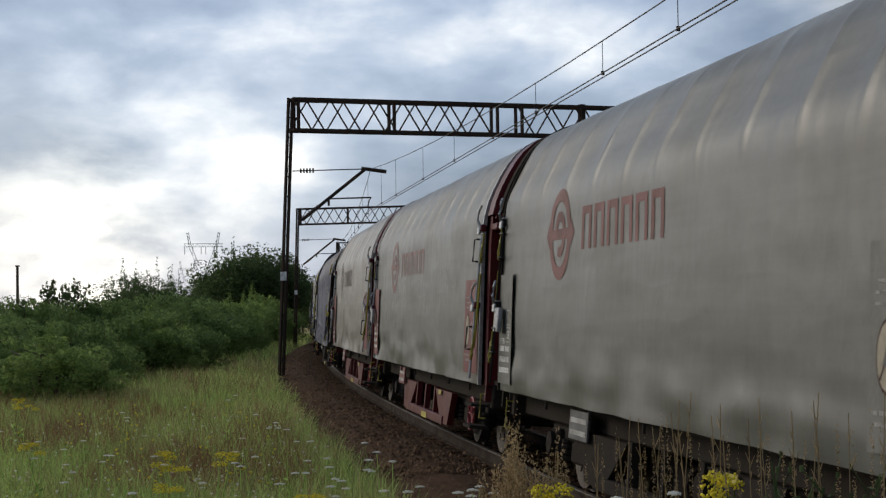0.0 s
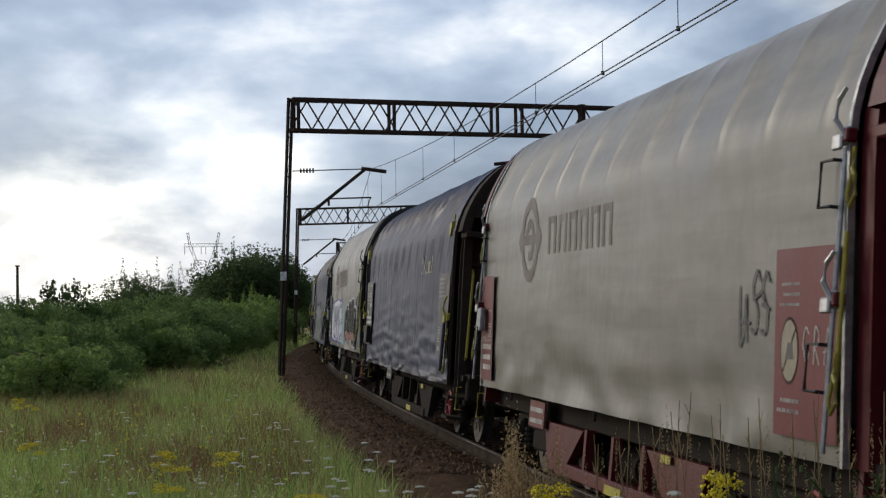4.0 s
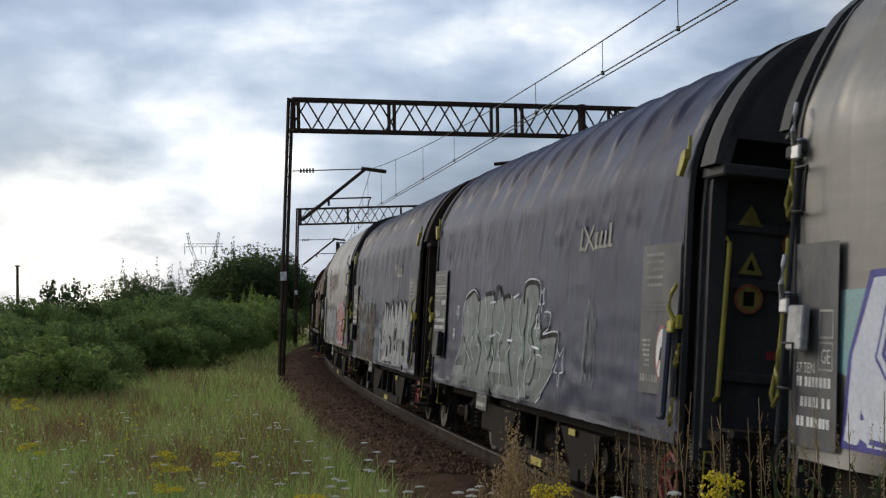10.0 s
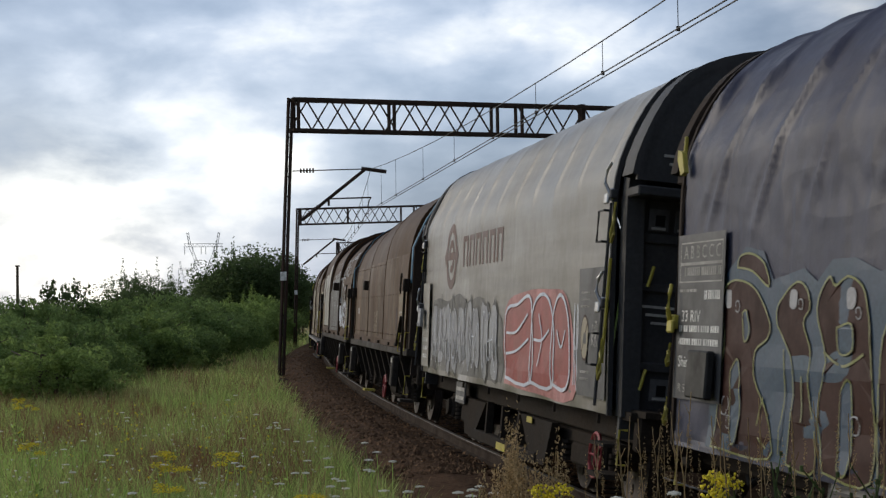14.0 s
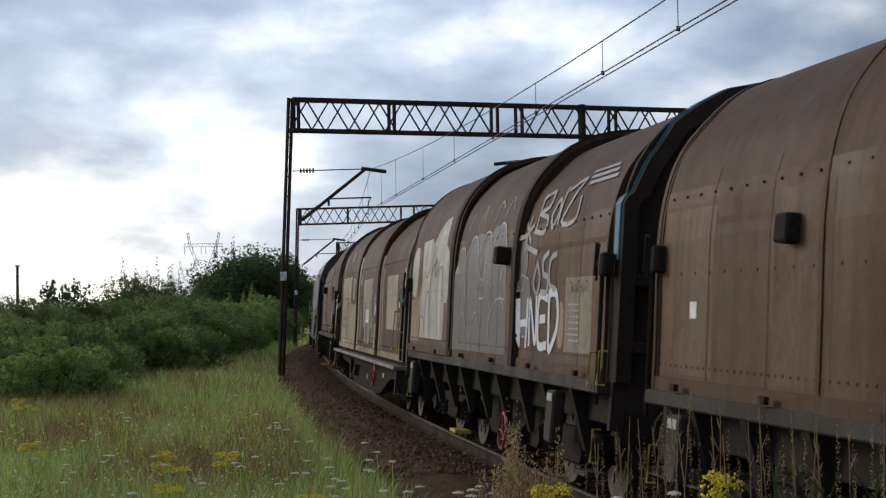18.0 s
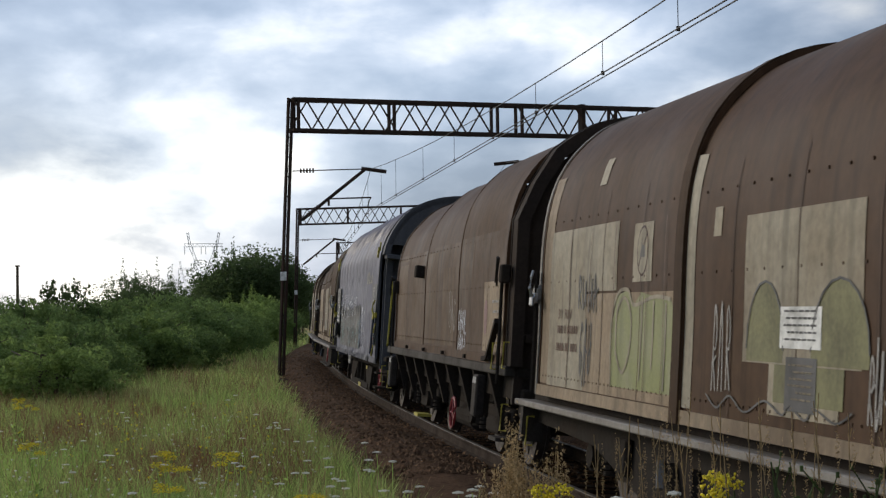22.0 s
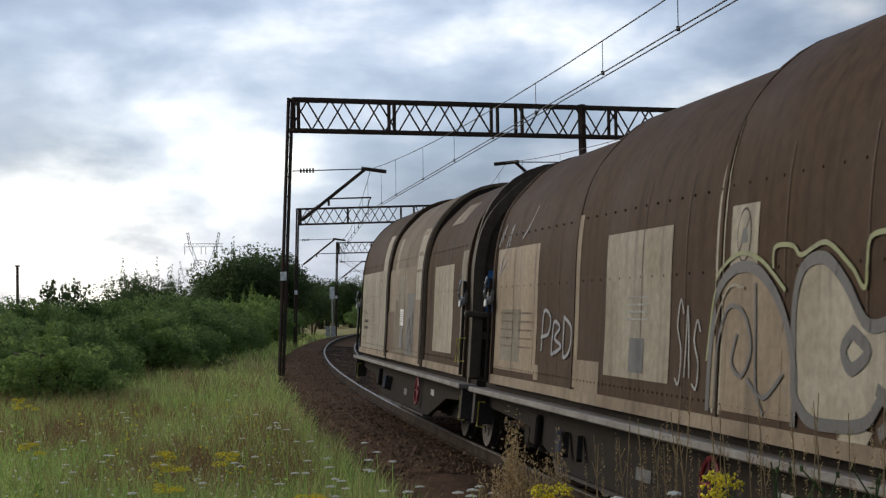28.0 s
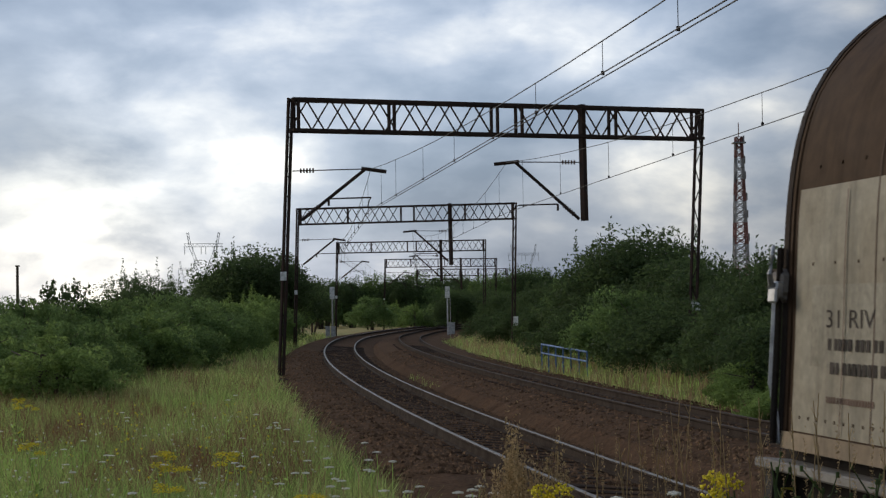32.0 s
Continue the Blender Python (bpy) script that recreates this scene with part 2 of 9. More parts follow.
PINK_RED = material("faded_red_panel", (0.135, 0.028, 0.031), 0.5, var=0.25, scale=2, bump=0.03, second=(0.165, 0.045, 0.045), streak=0.3)
TARP_PANEL = material("tarp_grey_panel", (0.150, 0.148, 0.132), 0.55, var=0.25, scale=2, bump=0.03, second=(0.12, 0.12, 0.108), streak=0.3)
PALE_PANEL = material("pale_panel", (0.28, 0.265, 0.23), 0.5, var=0.25, scale=2, bump=0.03, second=(0.23, 0.215, 0.19), streak=0.3)
GREY_PANEL = material("dark_grey_panel", (0.095, 0.095, 0.098), 0.55, var=0.25, scale=2, bump=0.03, streak=0.3)
BLACK_END = material("black_end", (0.040, 0.041, 0.044), 0.6, var=0.3, scale=2, bump=0.05, second=(0.055, 0.053, 0.054), streak=0.2, spec=0.12)
FADED_BLACK = material("faded_black_end", (0.080, 0.082, 0.090), 0.65, var=0.3, scale=2, bump=0.05, second=(0.062, 0.063, 0.070), streak=0.2, spec=0.12)
BROWN_END = material("dark_brown_end", (0.033, 0.025, 0.021), 0.75, var=0.3, scale=2, bump=0.05, second=(0.046, 0.034, 0.027), streak=0.2, spec=0.05)
BLUE_END = material("blue_end", (0.075, 0.20, 0.30), 0.6, var=0.4, scale=2, bump=0.05, second=(0.055, 0.14, 0.21), streak=0.4)
OLIVE_END = material("olive_grey_end", (0.070, 0.054, 0.038), 0.6, var=0.35, scale=1.2, bump=0.06, second=(0.048, 0.037, 0.027), streak=0.5)
UNDER = material("grimy_underframe", (0.025, 0.021, 0.018), 0.92, var=0.5, scale=2, bump=0.25, second=(0.036, 0.028, 0.022), spec=0.05)
SILL = material("worn_sill", (0.040, 0.034, 0.030), 0.75, var=0.5, scale=2, bump=0.15, second=(0.027, 0.022, 0.019), spec=0.12)
LEDGE = material("bright_ledge", (0.19, 0.175, 0.155), 0.6, var=0.4, scale=2, bump=0.1, second=(0.12, 0.10, 0.085), spec=0.2)
WHEEL = material("wheel_steel", (0.075, 0.062, 0.055), 0.6, 0.5, var=0.4, scale=5, bump=0.1)
YELLOW = material("yellow_handle", (0.40, 0.335, 0.05), 0.5, var=0.3, scale=6, bump=0.05, second=(0.28, 0.24, 0.06))
CHROME = material("galvanised_latch", (0.42, 0.42, 0.42), 0.4, 0.7, var=0.3, scale=8, bump=0.05)
LOGO_RED = material("faded_logo_red", (0.175, 0.060, 0.058), 0.6, var=0.4, scale=2.5, bump=0, second=(0.150, 0.078, 0.072))
LOGO_FAINT = material("faint_logo_red", (0.185, 0.085, 0.083), 0.5, var=0.4, scale=2.5, bump=0, second=(0.160, 0.098, 0.092))
LOGO_PALE = material("pale_logo_red", (0.135, 0.105, 0.094), 0.5, var=0.4, scale=2.5, bump=0, second=(0.125, 0.108, 0.096))
LOGO_BROWN = material("logo_brown", (0.085, 0.038, 0.032), 0.5, var=0.3, scale=2.5, bump=0, second=(0.11, 0.06, 0.05))
GOLD = material("pale_gold_print", (0.29, 0.275, 0.22), 0.5, var=0.4, scale=4, bump=0, second=(0.20, 0.195, 0.17))
WHITE_INK = material("white_ink", (0.70, 0.70, 0.68), 0.6, var=0.2, scale=5, bump=0)
GREY_INK = material("faded_white_ink", (0.36, 0.35, 0.33), 0.6, var=0.3, scale=5, bump=0)
BLACK_INK = material("black_ink", (0.010, 0.010, 0.011), 0.7, var=0.2, scale=5, bump=0, spec=0.08)
LETTER_INK = material("stencil_ink", (0.045, 0.034, 0.028), 0.65, var=0.3, scale=5, bump=0, spec=0.1)
RUST_INK = material("rust_brown_ink", (0.13, 0.075, 0.05), 0.6, var=0.2, scale=5, bump=0)
SPRAY_WHITE = material("spray_white", (0.58, 0.60, 0.66), 0.5, var=0.25, scale=2, bump=0, second=(0.50, 0.54, 0.62))
SPRAY_SILVER = material("spray_silver", (0.27, 0.275, 0.29), 0.45, 0.1, var=0.35, scale=2, bump=0, second=(0.19, 0.195, 0.215))
SPRAY_CHALK = material("spray_chalk", (0.40, 0.385, 0.345), 0.55, var=0.35, scale=1.5, bump=0, second=(0.32, 0.30, 0.26), streak=0.4)
SPRAY_BLUE = material("spray_blue", (0.055, 0.050, 0.28), 0.5, var=0.2, scale=3, bump=0)
SPRAY_TEAL = material("spray_teal", (0.19, 0.36, 0.36), 0.5, var=0.3, scale=3, bump=0, second=(0.25, 0.36, 0.36))
SPRAY_MIST = material("spray_mist", (0.112, 0.138, 0.132), 0.5, var=0.4, scale=2.5, bump=0, spec=0.25, second=(0.075, 0.092, 0.096))
SPRAY_SAGE = material("spray_sage", (0.125, 0.175, 0.15), 0.5, var=0.5, scale=4, bump=0, second=(0.07, 0.10, 0.095), spec=0.25)
SPRAY_HAZE = material("spray_haze", (0.135, 0.132, 0.125), 0.5, var=0.5, scale=1.6, bump=0, second=(0.09, 0.088, 0.085))
SPRAY_OLIVE = material("spray_olive", (0.165, 0.160, 0.068), 0.55, var=0.45, scale=2.2, bump=0, second=(0.115, 0.110, 0.060), streak=0.4, spec=0.2)
SPRAY_RED = material("spray_red", (0.30, 0.075, 0.07), 0.5, var=0.3, scale=3, bump=0, second=(0.26, 0.105, 0.095))
SPRAY_PINK = material("spray_pink", (0.45, 0.20, 0.19), 0.5, var=0.3, scale=3, bump=0)
SPRAY_BROWN = material("spray_brown", (0.042, 0.016, 0.013), 0.5, var=0.3, scale=3, bump=0, spec=0.08)
SPRAY_GREY = material("spray_grey", (0.075, 0.072, 0.072), 0.5, var=0.35, scale=2, bump=0, second=(0.10, 0.094, 0.09))
SPRAY_DUSK = material("spray_dusk_blue", (0.036, 0.062, 0.100), 0.5, var=0.4, scale=3, bump=0, spec=0.2, second=(0.050, 0.082, 0.110))
SPRAY_GREEN = material("spray_green", (0.19, 0.205, 0.065), 0.5, var=0.3, scale=3, bump=0, streak=0.4, spec=0.25, second=(0.24, 0.24, 0.14))
SIGN_YELLOW = material("sign_yellow", (0.24, 0.195, 0.05), 0.5, var=0.15, scale=8, bump=0)
SIGN_BLUE = material("sign_blue", (0.05, 0.18, 0.42), 0.5, var=0.15, scale=8, bump=0)
SIGN_ORANGE = material("sign_orange", (0.30, 0.11, 0.05), 0.5, var=0.15, scale=8, bump=0)
WHEEL_RED = material("red_handwheel", (0.26, 0.035, 0.04), 0.5, var=0.2, scale=8, bump=0)
GLASS_RACK = material("ribbed_label_holder", (0.30, 0.30, 0.30), 0.35, 0.3, var=0.2, scale=8, bump=0.05)


# ---- building blocks ----
def part(name, bm, mat, parent=None, label="", smooth=False):
    me = bpy.data.meshes.new(name)
    if isinstance(bm, tuple):
        me.from_pydata(bm[0], [], bm[1])
    else:
        bm.to_mesh(me)
        bm.free()
    for x in (mat if isinstance(mat, (list, tuple)) else [mat]):
        me.materials.append(x)
    if smooth:
        me.polygons.foreach_set("use_smooth", [True] * len(me.polygons))
    ob = new(name, me)
    if parent:
        ob.parent = parent
    if label:
        ob["label"] = label
    if name in SMALL:
        ob["kind"] = "stuff"
    return ob


SMALL = {"lettering_block", "stem", "seed_head", "flower_head", "leaf_tuft", "crown", "shoot", "rivets", "bud", "battens", "lattice", "cross_ties", "graffiti_linework", "graffiti_tag",
         "scratched_letters", "name_bar", "name_bars", "emblem", "branchwork", "graffiti_glyph", "graffiti_star", "lettering", "boxed_mark", "graffiti_outline", "graffiti_halo", "graffiti_ground"}


def thing(name, m, label, category, group="", kind=""):
    ob = new(name)
    ob.empty_display_size = 0.3
    ob.matrix_basis = m
    return tagged(ob, label, category, group, kind)


def add_box(bm, x0, x1, y0, y1, z0, z1, bevel=0.0):
    vs = [bm.verts.new(c) for c in ((x0, y0, z0), (x1, y0, z0), (x1, y1, z0), (x0, y1, z0), (x0, y0, z1), (x1, y0, z1), (x1, y1, z1), (x0, y1, z1))]
    fs = [bm.faces.new([vs[i] for i in f]) for f in ((3, 2, 1, 0), (4, 5, 6, 7), (0, 1, 5, 4), (1, 2, 6, 5), (2, 3, 7, 6), (3, 0, 4, 7))]
    if bevel:
        es = list({e for f in fs for e in f.edges})
        bmesh.ops.bevel(bm, geom=es, offset=bevel, segments=1, affect="EDGES", profile=0.5)


def box(*a, bevel=0.0):
    bm = bmesh.new()
    add_box(bm, *a, bevel=bevel)
    return bm


def add_tube(bm, pts, r, n=6, r1=None):
    """A round bar along points, tapering to r1."""
    pts = [Vector(q) for q in pts]
    rings = []
    for i, q in enumerate(pts):
        d = (pts[min(i + 1, len(pts) - 1)] - pts[max(i - 1, 0)])
        d = d.normalized() if d.length > 1e-9 else Vector((0, 0, 1))
        a = d.orthogonal().normalized() if abs(d.z) > 0.98 else d.cross(Vector((0, 0, 1))).normalized()
        b = d.cross(a)
        rr = r if r1 is None else r + (r1 - r) * i / max(len(pts) - 1, 1)
        rings.append([bm.verts.new(q + rr * (math.cos(2 * math.pi * k / n) * a + math.sin(2 * math.pi * k / n) * b)) for k in range(n)])
    for p, q in zip(rings, rings[1:]):
        for k in range(n):
            bm.faces.new((p[k], p[(k + 1) % n], q[(k + 1) % n], q[k]))
    bm.faces.new(rings[0][::-1]), bm.faces.new(rings[-1])


def tube(pts, r, n=6, r1=None):
    bm = bmesh.new()
    add_tube(bm, pts, r, n, r1)
    return bm


def add_bar(bm, a, b, w, h=None):
    """A square bar from a to b."""
    a, b = Vector(a), Vector(b)
    h = h or w
    d = (b - a).normalized()
    u = d.orthogonal().normalized() if abs(d.z) > 0.98 else d.cross(Vector((0, 0, 1))).normalized()
    v = d.cross(u)
    vs = [bm.verts.new(q + i * u * w / 2 + j * v * h / 2) for q in (a, b) for i, j in ((-1, -1), (1, -1), (1, 1), (-1, 1))]
    for f in ((3, 2, 1, 0), (4, 5, 6, 7), (0, 1, 5, 4), (1, 2, 6, 5), (2, 3, 7, 6), (3, 0, 4, 7)):
        bm.faces.new([vs[i] for i in f])


def bar(a, b, w, h=None):
    bm = bmesh.new()
    add_bar(bm, a, b, w, h)
    return bm


def add_disc(bm, c, axis, r, t, n=20):
    c, axis = Vector(c), Vector(axis).normalized()
    add_tube(bm, [c - axis * t / 2, c + axis * t / 2], r, n)


# ---- the line of the railway ----
_ds = 0.5
_s = np.arange(-260.0, 420.0, _ds)
_k = 0.0019378 - 9.9e-6 * np.clip(_s, -20, 100)
_k = np.where(_s > 100, 0.00095 + (0.0022 - 0.00095) * np.clip((_s - 100) / 30, 0, 1), _k)
_k = np.where(_s > 240, 0.0010, _k)
_th = np.cumsum(_k) * _ds
_i0 = int(np.argmin(abs(_s)))
_th = _th - _th[_i0] - 0.178058
_x = np.cumsum(np.sin(_th)) * _ds
_y = np.cumsum(np.cos(_th)) * _ds
_x, _y = _x - _x[_i0] + 3.312, _y - _y[_i0] + 10.0
_c = np.clip(_s, -30, 140)
_z = 0.000273 * _c - 2.42e-5 * _c * _c
CANT, GAP2 = 0.0832, 4.244


def line(s, off=0.0, up=0.0):
    """The place beside the outer track's middle: off metres to the right, up above the rails."""
    th = np.interp(s, _s, _th)
    return Vector((float(np.interp(s, _s, _x) + off * math.cos(th)), float(np.interp(s, _s, _y) - off * math.sin(th)), float(np.interp(s, _s, _z) + up)))


def heading(s):
    return float(np.interp(s, _s, _th))


def canted(s, track, off, up):
    """As line(), in the tilted plane of a track (0: outer, 1: inner)."""
    return line(s, track * GAP2 + off * math.cos(CANT) + up * math.sin(CANT), -off * math.sin(CANT) + up * math.cos(CANT))


def offset_of(px, py):
    """For arrays of plan points: distance along the line and to its right."""
    px, py = np.asarray(px, float), np.asarray(py, float)
    d2 = (px[..., None] - _x[::4]) ** 2 + (py[..., None] - _y[::4]) ** 2
    i = np.argmin(d2, -1) * 4
    off = (px - _x[i]) * np.cos(_th[i]) - (py - _y[i]) * np.sin(_th[i])
    return _s[i], off, _z[i]


def ground_z(px, py):
    s, off, z0 = offset_of(px, py)
    a = np.interp(off, [-60, -16, -5, -2.9, -2.1, 6.9, 8.2, 12, 40, 80], [-0.9, -0.45, -0.12, -0.16, -0.62, -0.62, -0.30, -0.45, -1.2, -1.5])
    und = 0.07 * np.sin(px * 0.31 + 1.3) * np.cos(py * 0.23) + 0.05 * np.sin(px * 0.9 + py * 0.7)
    far = np.clip((np.hypot(px, py) - 260) / 500, 0, 1)
    return (z0 + a + und * (np.abs(off - 2.2) > 5.2)) * (1 - far) + far * (-3.0)


def make_ground():
    xs = np.unique(np.concatenate([np.linspace(-3000, -90, 20), np.linspace(-90, -26, 26), np.linspace(-26, 26, 131), np.linspace(26, 90, 26), np.linspace(90, 3000, 20)]))
    ys = np.unique(np.concatenate([np.linspace(-3000, -60, 16), np.linspace(-60, 6, 34), np.linspace(6, 140, 168), np.linspace(140, 320, 60), np.linspace(320, 4500, 24)]))
    X, Y = np.meshgrid(xs, ys)
    Z = np.concatenate([ground_z(X[i:i + 20], Y[i:i + 20]) for i in range(0, len(ys), 20)])
    nx, ny = len(xs), len(ys)
    verts = np.stack([X.ravel(), Y.ravel(), Z.ravel()], 1).tolist()
    idx = np.arange(nx * ny).reshape(ny, nx)
    faces = np.stack([idx[:-1, :-1].ravel(), idx[:-1, 1:].ravel(), idx[1:, 1:].ravel(), idx[1:, :-1].ravel()], 1).tolist()
    tagged(part("ground", (verts, faces), GRASS_GROUND, smooth=True), "uneven meadow ground under long summer grass", "ground", kind="structure")


make_ground()


def make_ballast():
    """The bed of both tracks: a broken surface of crushed stone, steeper at the shoulders."""
    cols = [-3.55, -3.0, -2.5, -2.05, -1.7, -1.35, -0.95, -0.6, -0.2, 0.2, 0.6, 0.95, 1.4, 1.8, 2.12, 2.5, 2.85, 3.2, 3.6, 4.0, 4.4, 4.8, 5.2, 5.6, 6.0, 6.5, 7.2, 8.0]
    h = [-0.70, -0.50, -0.27, -0.15, -0.12, -0.14, -0.17, -0.18, -0.18, -0.18, -0.18, -0.19, -0.21, -0.28, -0.33, -0.28, -0.20, -0.15, -0.17, -0.18, -0.18, -0.18, -0.18, -0.2, -0.2, -0.24, -0.42, -0.66]
    ss = np.concatenate([np.arange(-60, 6, 1.0), np.arange(6, 60, 0.2), np.arange(60, 320, 1.0)])
    verts, faces = [], []
    for i, s in enumerate(ss):
        for j, (c, z) in enumerate(zip(cols, h)):
            tilt = -(c if c < 2.12 else c - GAP2) * CANT
            tilt = max(min(tilt, 0.13), -0.13) * (0.4 if c < -2.6 or c > 6.6 else 1)
            r = 0.035 * (random.random() - 0.5) if -3.2 < c < 7.5 else 0
            verts.append(line(s, c + 0.08 * (random.random() - 0.5), z + tilt + r))
            if i and j:
                a = i * len(cols) + j
                faces.append((a - 1 - len(cols), a - len(cols), a, a - 1))
    bed = part("track_bed", (verts, faces), BALLAST)
    tagged(bed, "brown crushed-stone ballast bed under two curved tracks", "track bed", kind="structure")
    # loose stones on top of it where it is seen best
    vs, fs = [], []
    base = [(-1, -1, 0), (1, -0.8, 0), (0.9, 1, 0), (-0.8, 0.9, 0), (0.1, 0, 1.1), (-0.5, -0.2, 0.9)]
    tri = [(0, 1, 5), (1, 4, 5), (1, 2, 4), (2, 3, 4), (3, 5, 4), (3, 0, 5)]
    cols_a, h_a = np.array(cols), np.array(h)
    for _ in range(26000):
        s = 10 + 62 * random.random() ** 1.6
        c = random.uniform(-3.0, 7.0)
        z = float(np.interp(c, cols_a, h_a))
        tilt = -(c if c < 2.12 else c - GAP2) * CANT
        tilt = max(min(tilt, 0.13), -0.13) * (0.4 if c < -2.6 or c > 6.6 else 1)
        o = line(s, c, z + tilt - 0.012)
        k, a = random.uniform(0.018, 0.042), random.uniform(0, 6.3)
        n = len(vs)
        for x, y, w in base:
            jx = random.uniform(0.7, 1.3)
            vs.append((o.x + k * jx * (x * math.cos(a) - y * math.sin(a)), o.y + k * jx * (x * math.sin(a) + y * math.cos(a)), o.z + k * w * jx))
        fs += [(n + p, n + q, n + r) for p, q, r in tri]
    tagged(part("ballast_stones", (vs, fs), STONE), "loose reddish-brown crushed stones on the track bed", "gravel", kind="stuff")
    return bed


bed = make_ballast()


def make_rails():
    prof = [(-0.070, -0.172), (0.070, -0.172), (0.070, -0.160), (0.012, -0.140), (0.010, -0.050), (0.036, -0.036), (0.036, -0.008), (0.028, 0.0),
            (-0.028, 0.0), (-0.036, -0.008), (-0.036, -0.036), (-0.010, -0.050), (-0.012, -0.140), (-0.070, -0.160)]
    ss = np.concatenate([np.arange(-60, 320, 1.0)])
    for track in (0, 1):
        root = thing("track", Matrix(), ("outer curved railway track, rusty rails with shiny heads" if track == 0 else "inner curved railway track with dull brown rails"), "railway track", "tracks of the line", "structure")
        for off in (-0.75, 0.75):
            verts, faces, mi = [], [], []
            n = len(prof)
            for i, s in enumerate(ss):
                for px, pz in prof:
                    verts.append(canted(s, track, off + px, pz))
                if i:
                    for k in range(n):
                        a, b = (i - 1) * n + k, (i - 1) * n + (k + 1) % n
                        faces.append((a, b, b + n, a + n))
                        mi.append(1 if 6 <= k <= 8 else 0)
            r = part("rail", (verts, faces), [RAIL_SIDE, RAIL_TOP if track == 0 else RAIL_DULL], root)
            r.data.polygons.foreach_set("material_index", mi)
        make_sleepers(root, track)


def make_sleepers(root, track):
    bm = bmesh.new()
    add_box(bm, -1.28, 1.28, -0.13, 0.13, -0.25, -0.168, bevel=0.015)
    me = bpy.data.meshes.new("sleeper")
    bm.to_mesh(me)
    bm.free()
    me.materials.append(SLEEPER)
    s = 6.0 if track == 0 else 14.0
    while s < 90:
        ob = new("sleeper", me)
        ob.parent = root
        c = canted(s, track, 0, 0)
        ob.matrix_basis = Matrix.Translation(c) @ Matrix.Rotation(-heading(s), 4, "Z") @ Matrix.Rotation(CANT, 4, "Y")
        s += 0.6


make_rails()


# ---- overhead line ----
def lattice_beam(root, a, b, depth, wide, n, single):
    """A box girder of thin angles from a to b: chords at four edges, two walls of zigzag braces set against each other."""
    a, b = Vector(a), Vector(b)
    d = b - a
    side = Vector((-d.y, d.x, 0)).normalized() * wide / 2
    dn = Vector((0, 0, -depth))
    for k, o in enumerate((side, -side)):
        part("top_chord", bar(a + o, b + o, 0.085), STEEL, root)
        part("bottom_chord", bar(a + o + dn, b + o + dn, 0.085), STEEL, root)
    bm = bmesh.new()
    for k, o in enumerate((side, -side)):
        for i in range(n):
            f0, f1 = (i + 0.0) / n, (i + 1.0) / n
            up = (i + k) % 2 == 0
            if 0.47 < (f0 + f1) / 2 < 0.54:   # one panel is left open
                continue
            p, q = a + d * f0 + o + (dn if up else Vector()), a + d * f1 + o + (Vector() if up else dn)
            if single:
                part("brace", bar(p, q, 0.04), STEEL, root)
            else:
                add_bar(bm, p, q, 0.045)
    for i in range(0, n + 1, 2):
        add_bar(bm, a + d * (i / n) + side, a + d * (i / n) - side, 0.035)
        add_bar(bm, a + d * (i / n) + side + dn, a + d * (i / n) - side + dn, 0.035)
    part("cross_ties" if single else "lattice", bm, STEEL, root)
    for f in (0.012, 0.23, 0.475, 0.535, 0.77, 0.988):
        p = a + d * f
        part("panel_post", bar(p + side, p + side + dn, 0.075), STEEL, root)
        part("panel_post", bar(p - side, p - side + dn, 0.075), STEEL, root)


def mast(root, foot, top, w, lattice):
    foot, top = Vector(foot), Vector(top)
    d = top - foot
    m = thing_part("mast", root)
    for o in (Vector((-w / 2, 0, 0)), Vector((w / 2, 0, 0))):
        part("channel", bar(foot + o, top + o, 0.072, 0.07), STEEL, m)
    bm = bmesh.new()
    n = 14
    for i in range(n):
        p, q = foot + d * (i / n), foot + d * ((i + (1 if lattice else 0)) / n)
        sg = 1 if i % 2 else -1
        add_bar(bm, p + Vector((-sg * w / 2, 0, 0)), q + Vector((sg * w / 2, 0, 0)), 0.05, 0.03)
    part("battens", bm, STEEL, m)
    part("footing", box(foot.x - 0.3, foot.x + 0.3, foot.y - 0.3, foot.y + 0.3, foot.z - 0.8, foot.z - 0.12, bevel=0.03), SLEEPER, m)


def thing_part(name, root):
    ob = new(name)
    ob.parent = root
    ob.empty_display_size = 0.2
    return ob


def cantilever(root, stand_hi, stand_lo, head, nose, reg_a, reg_b, contact):
    """A strut, a tie, an insulated foot, the registration arm and the messenger's end."""
    c = thing_part("cantilever", root)
    hi, lo, head, nose = Vector(stand_hi), Vector(stand_lo), Vector(head), Vector(nose)
    part("tie", tube([hi, head], 0.018), STEEL, c)
    part("strut", tube([lo, head], 0.05, 8), STEEL, c)
    part("head_tube", tube([head - (nose - head) * 0.2, nose], 0.055, 8), STEEL, c)
    for a, b in ((hi, head), (lo, head)):
        bm = bmesh.new()
        dd = (b - a).normalized()
        for i in range(5):
            add_disc(bm, a + dd * (0.25 + 0.09 * i), dd, 0.07, 0.045, 10)
        part("insulator", bm, INSUL, c)
    part("registration_tube", tube([reg_a, reg_b], 0.025), STEEL, c)
    part("steady_arm", tube([reg_b, (Vector(reg_b) + Vector(contact)) / 2 + Vector((0, 0, 0.06)), contact], 0.018), STEEL, c)
    part("bracket", bar(Vector(reg_a) + Vector((0, 0, -0.2)), Vector(reg_a), 0.05), STEEL, c)


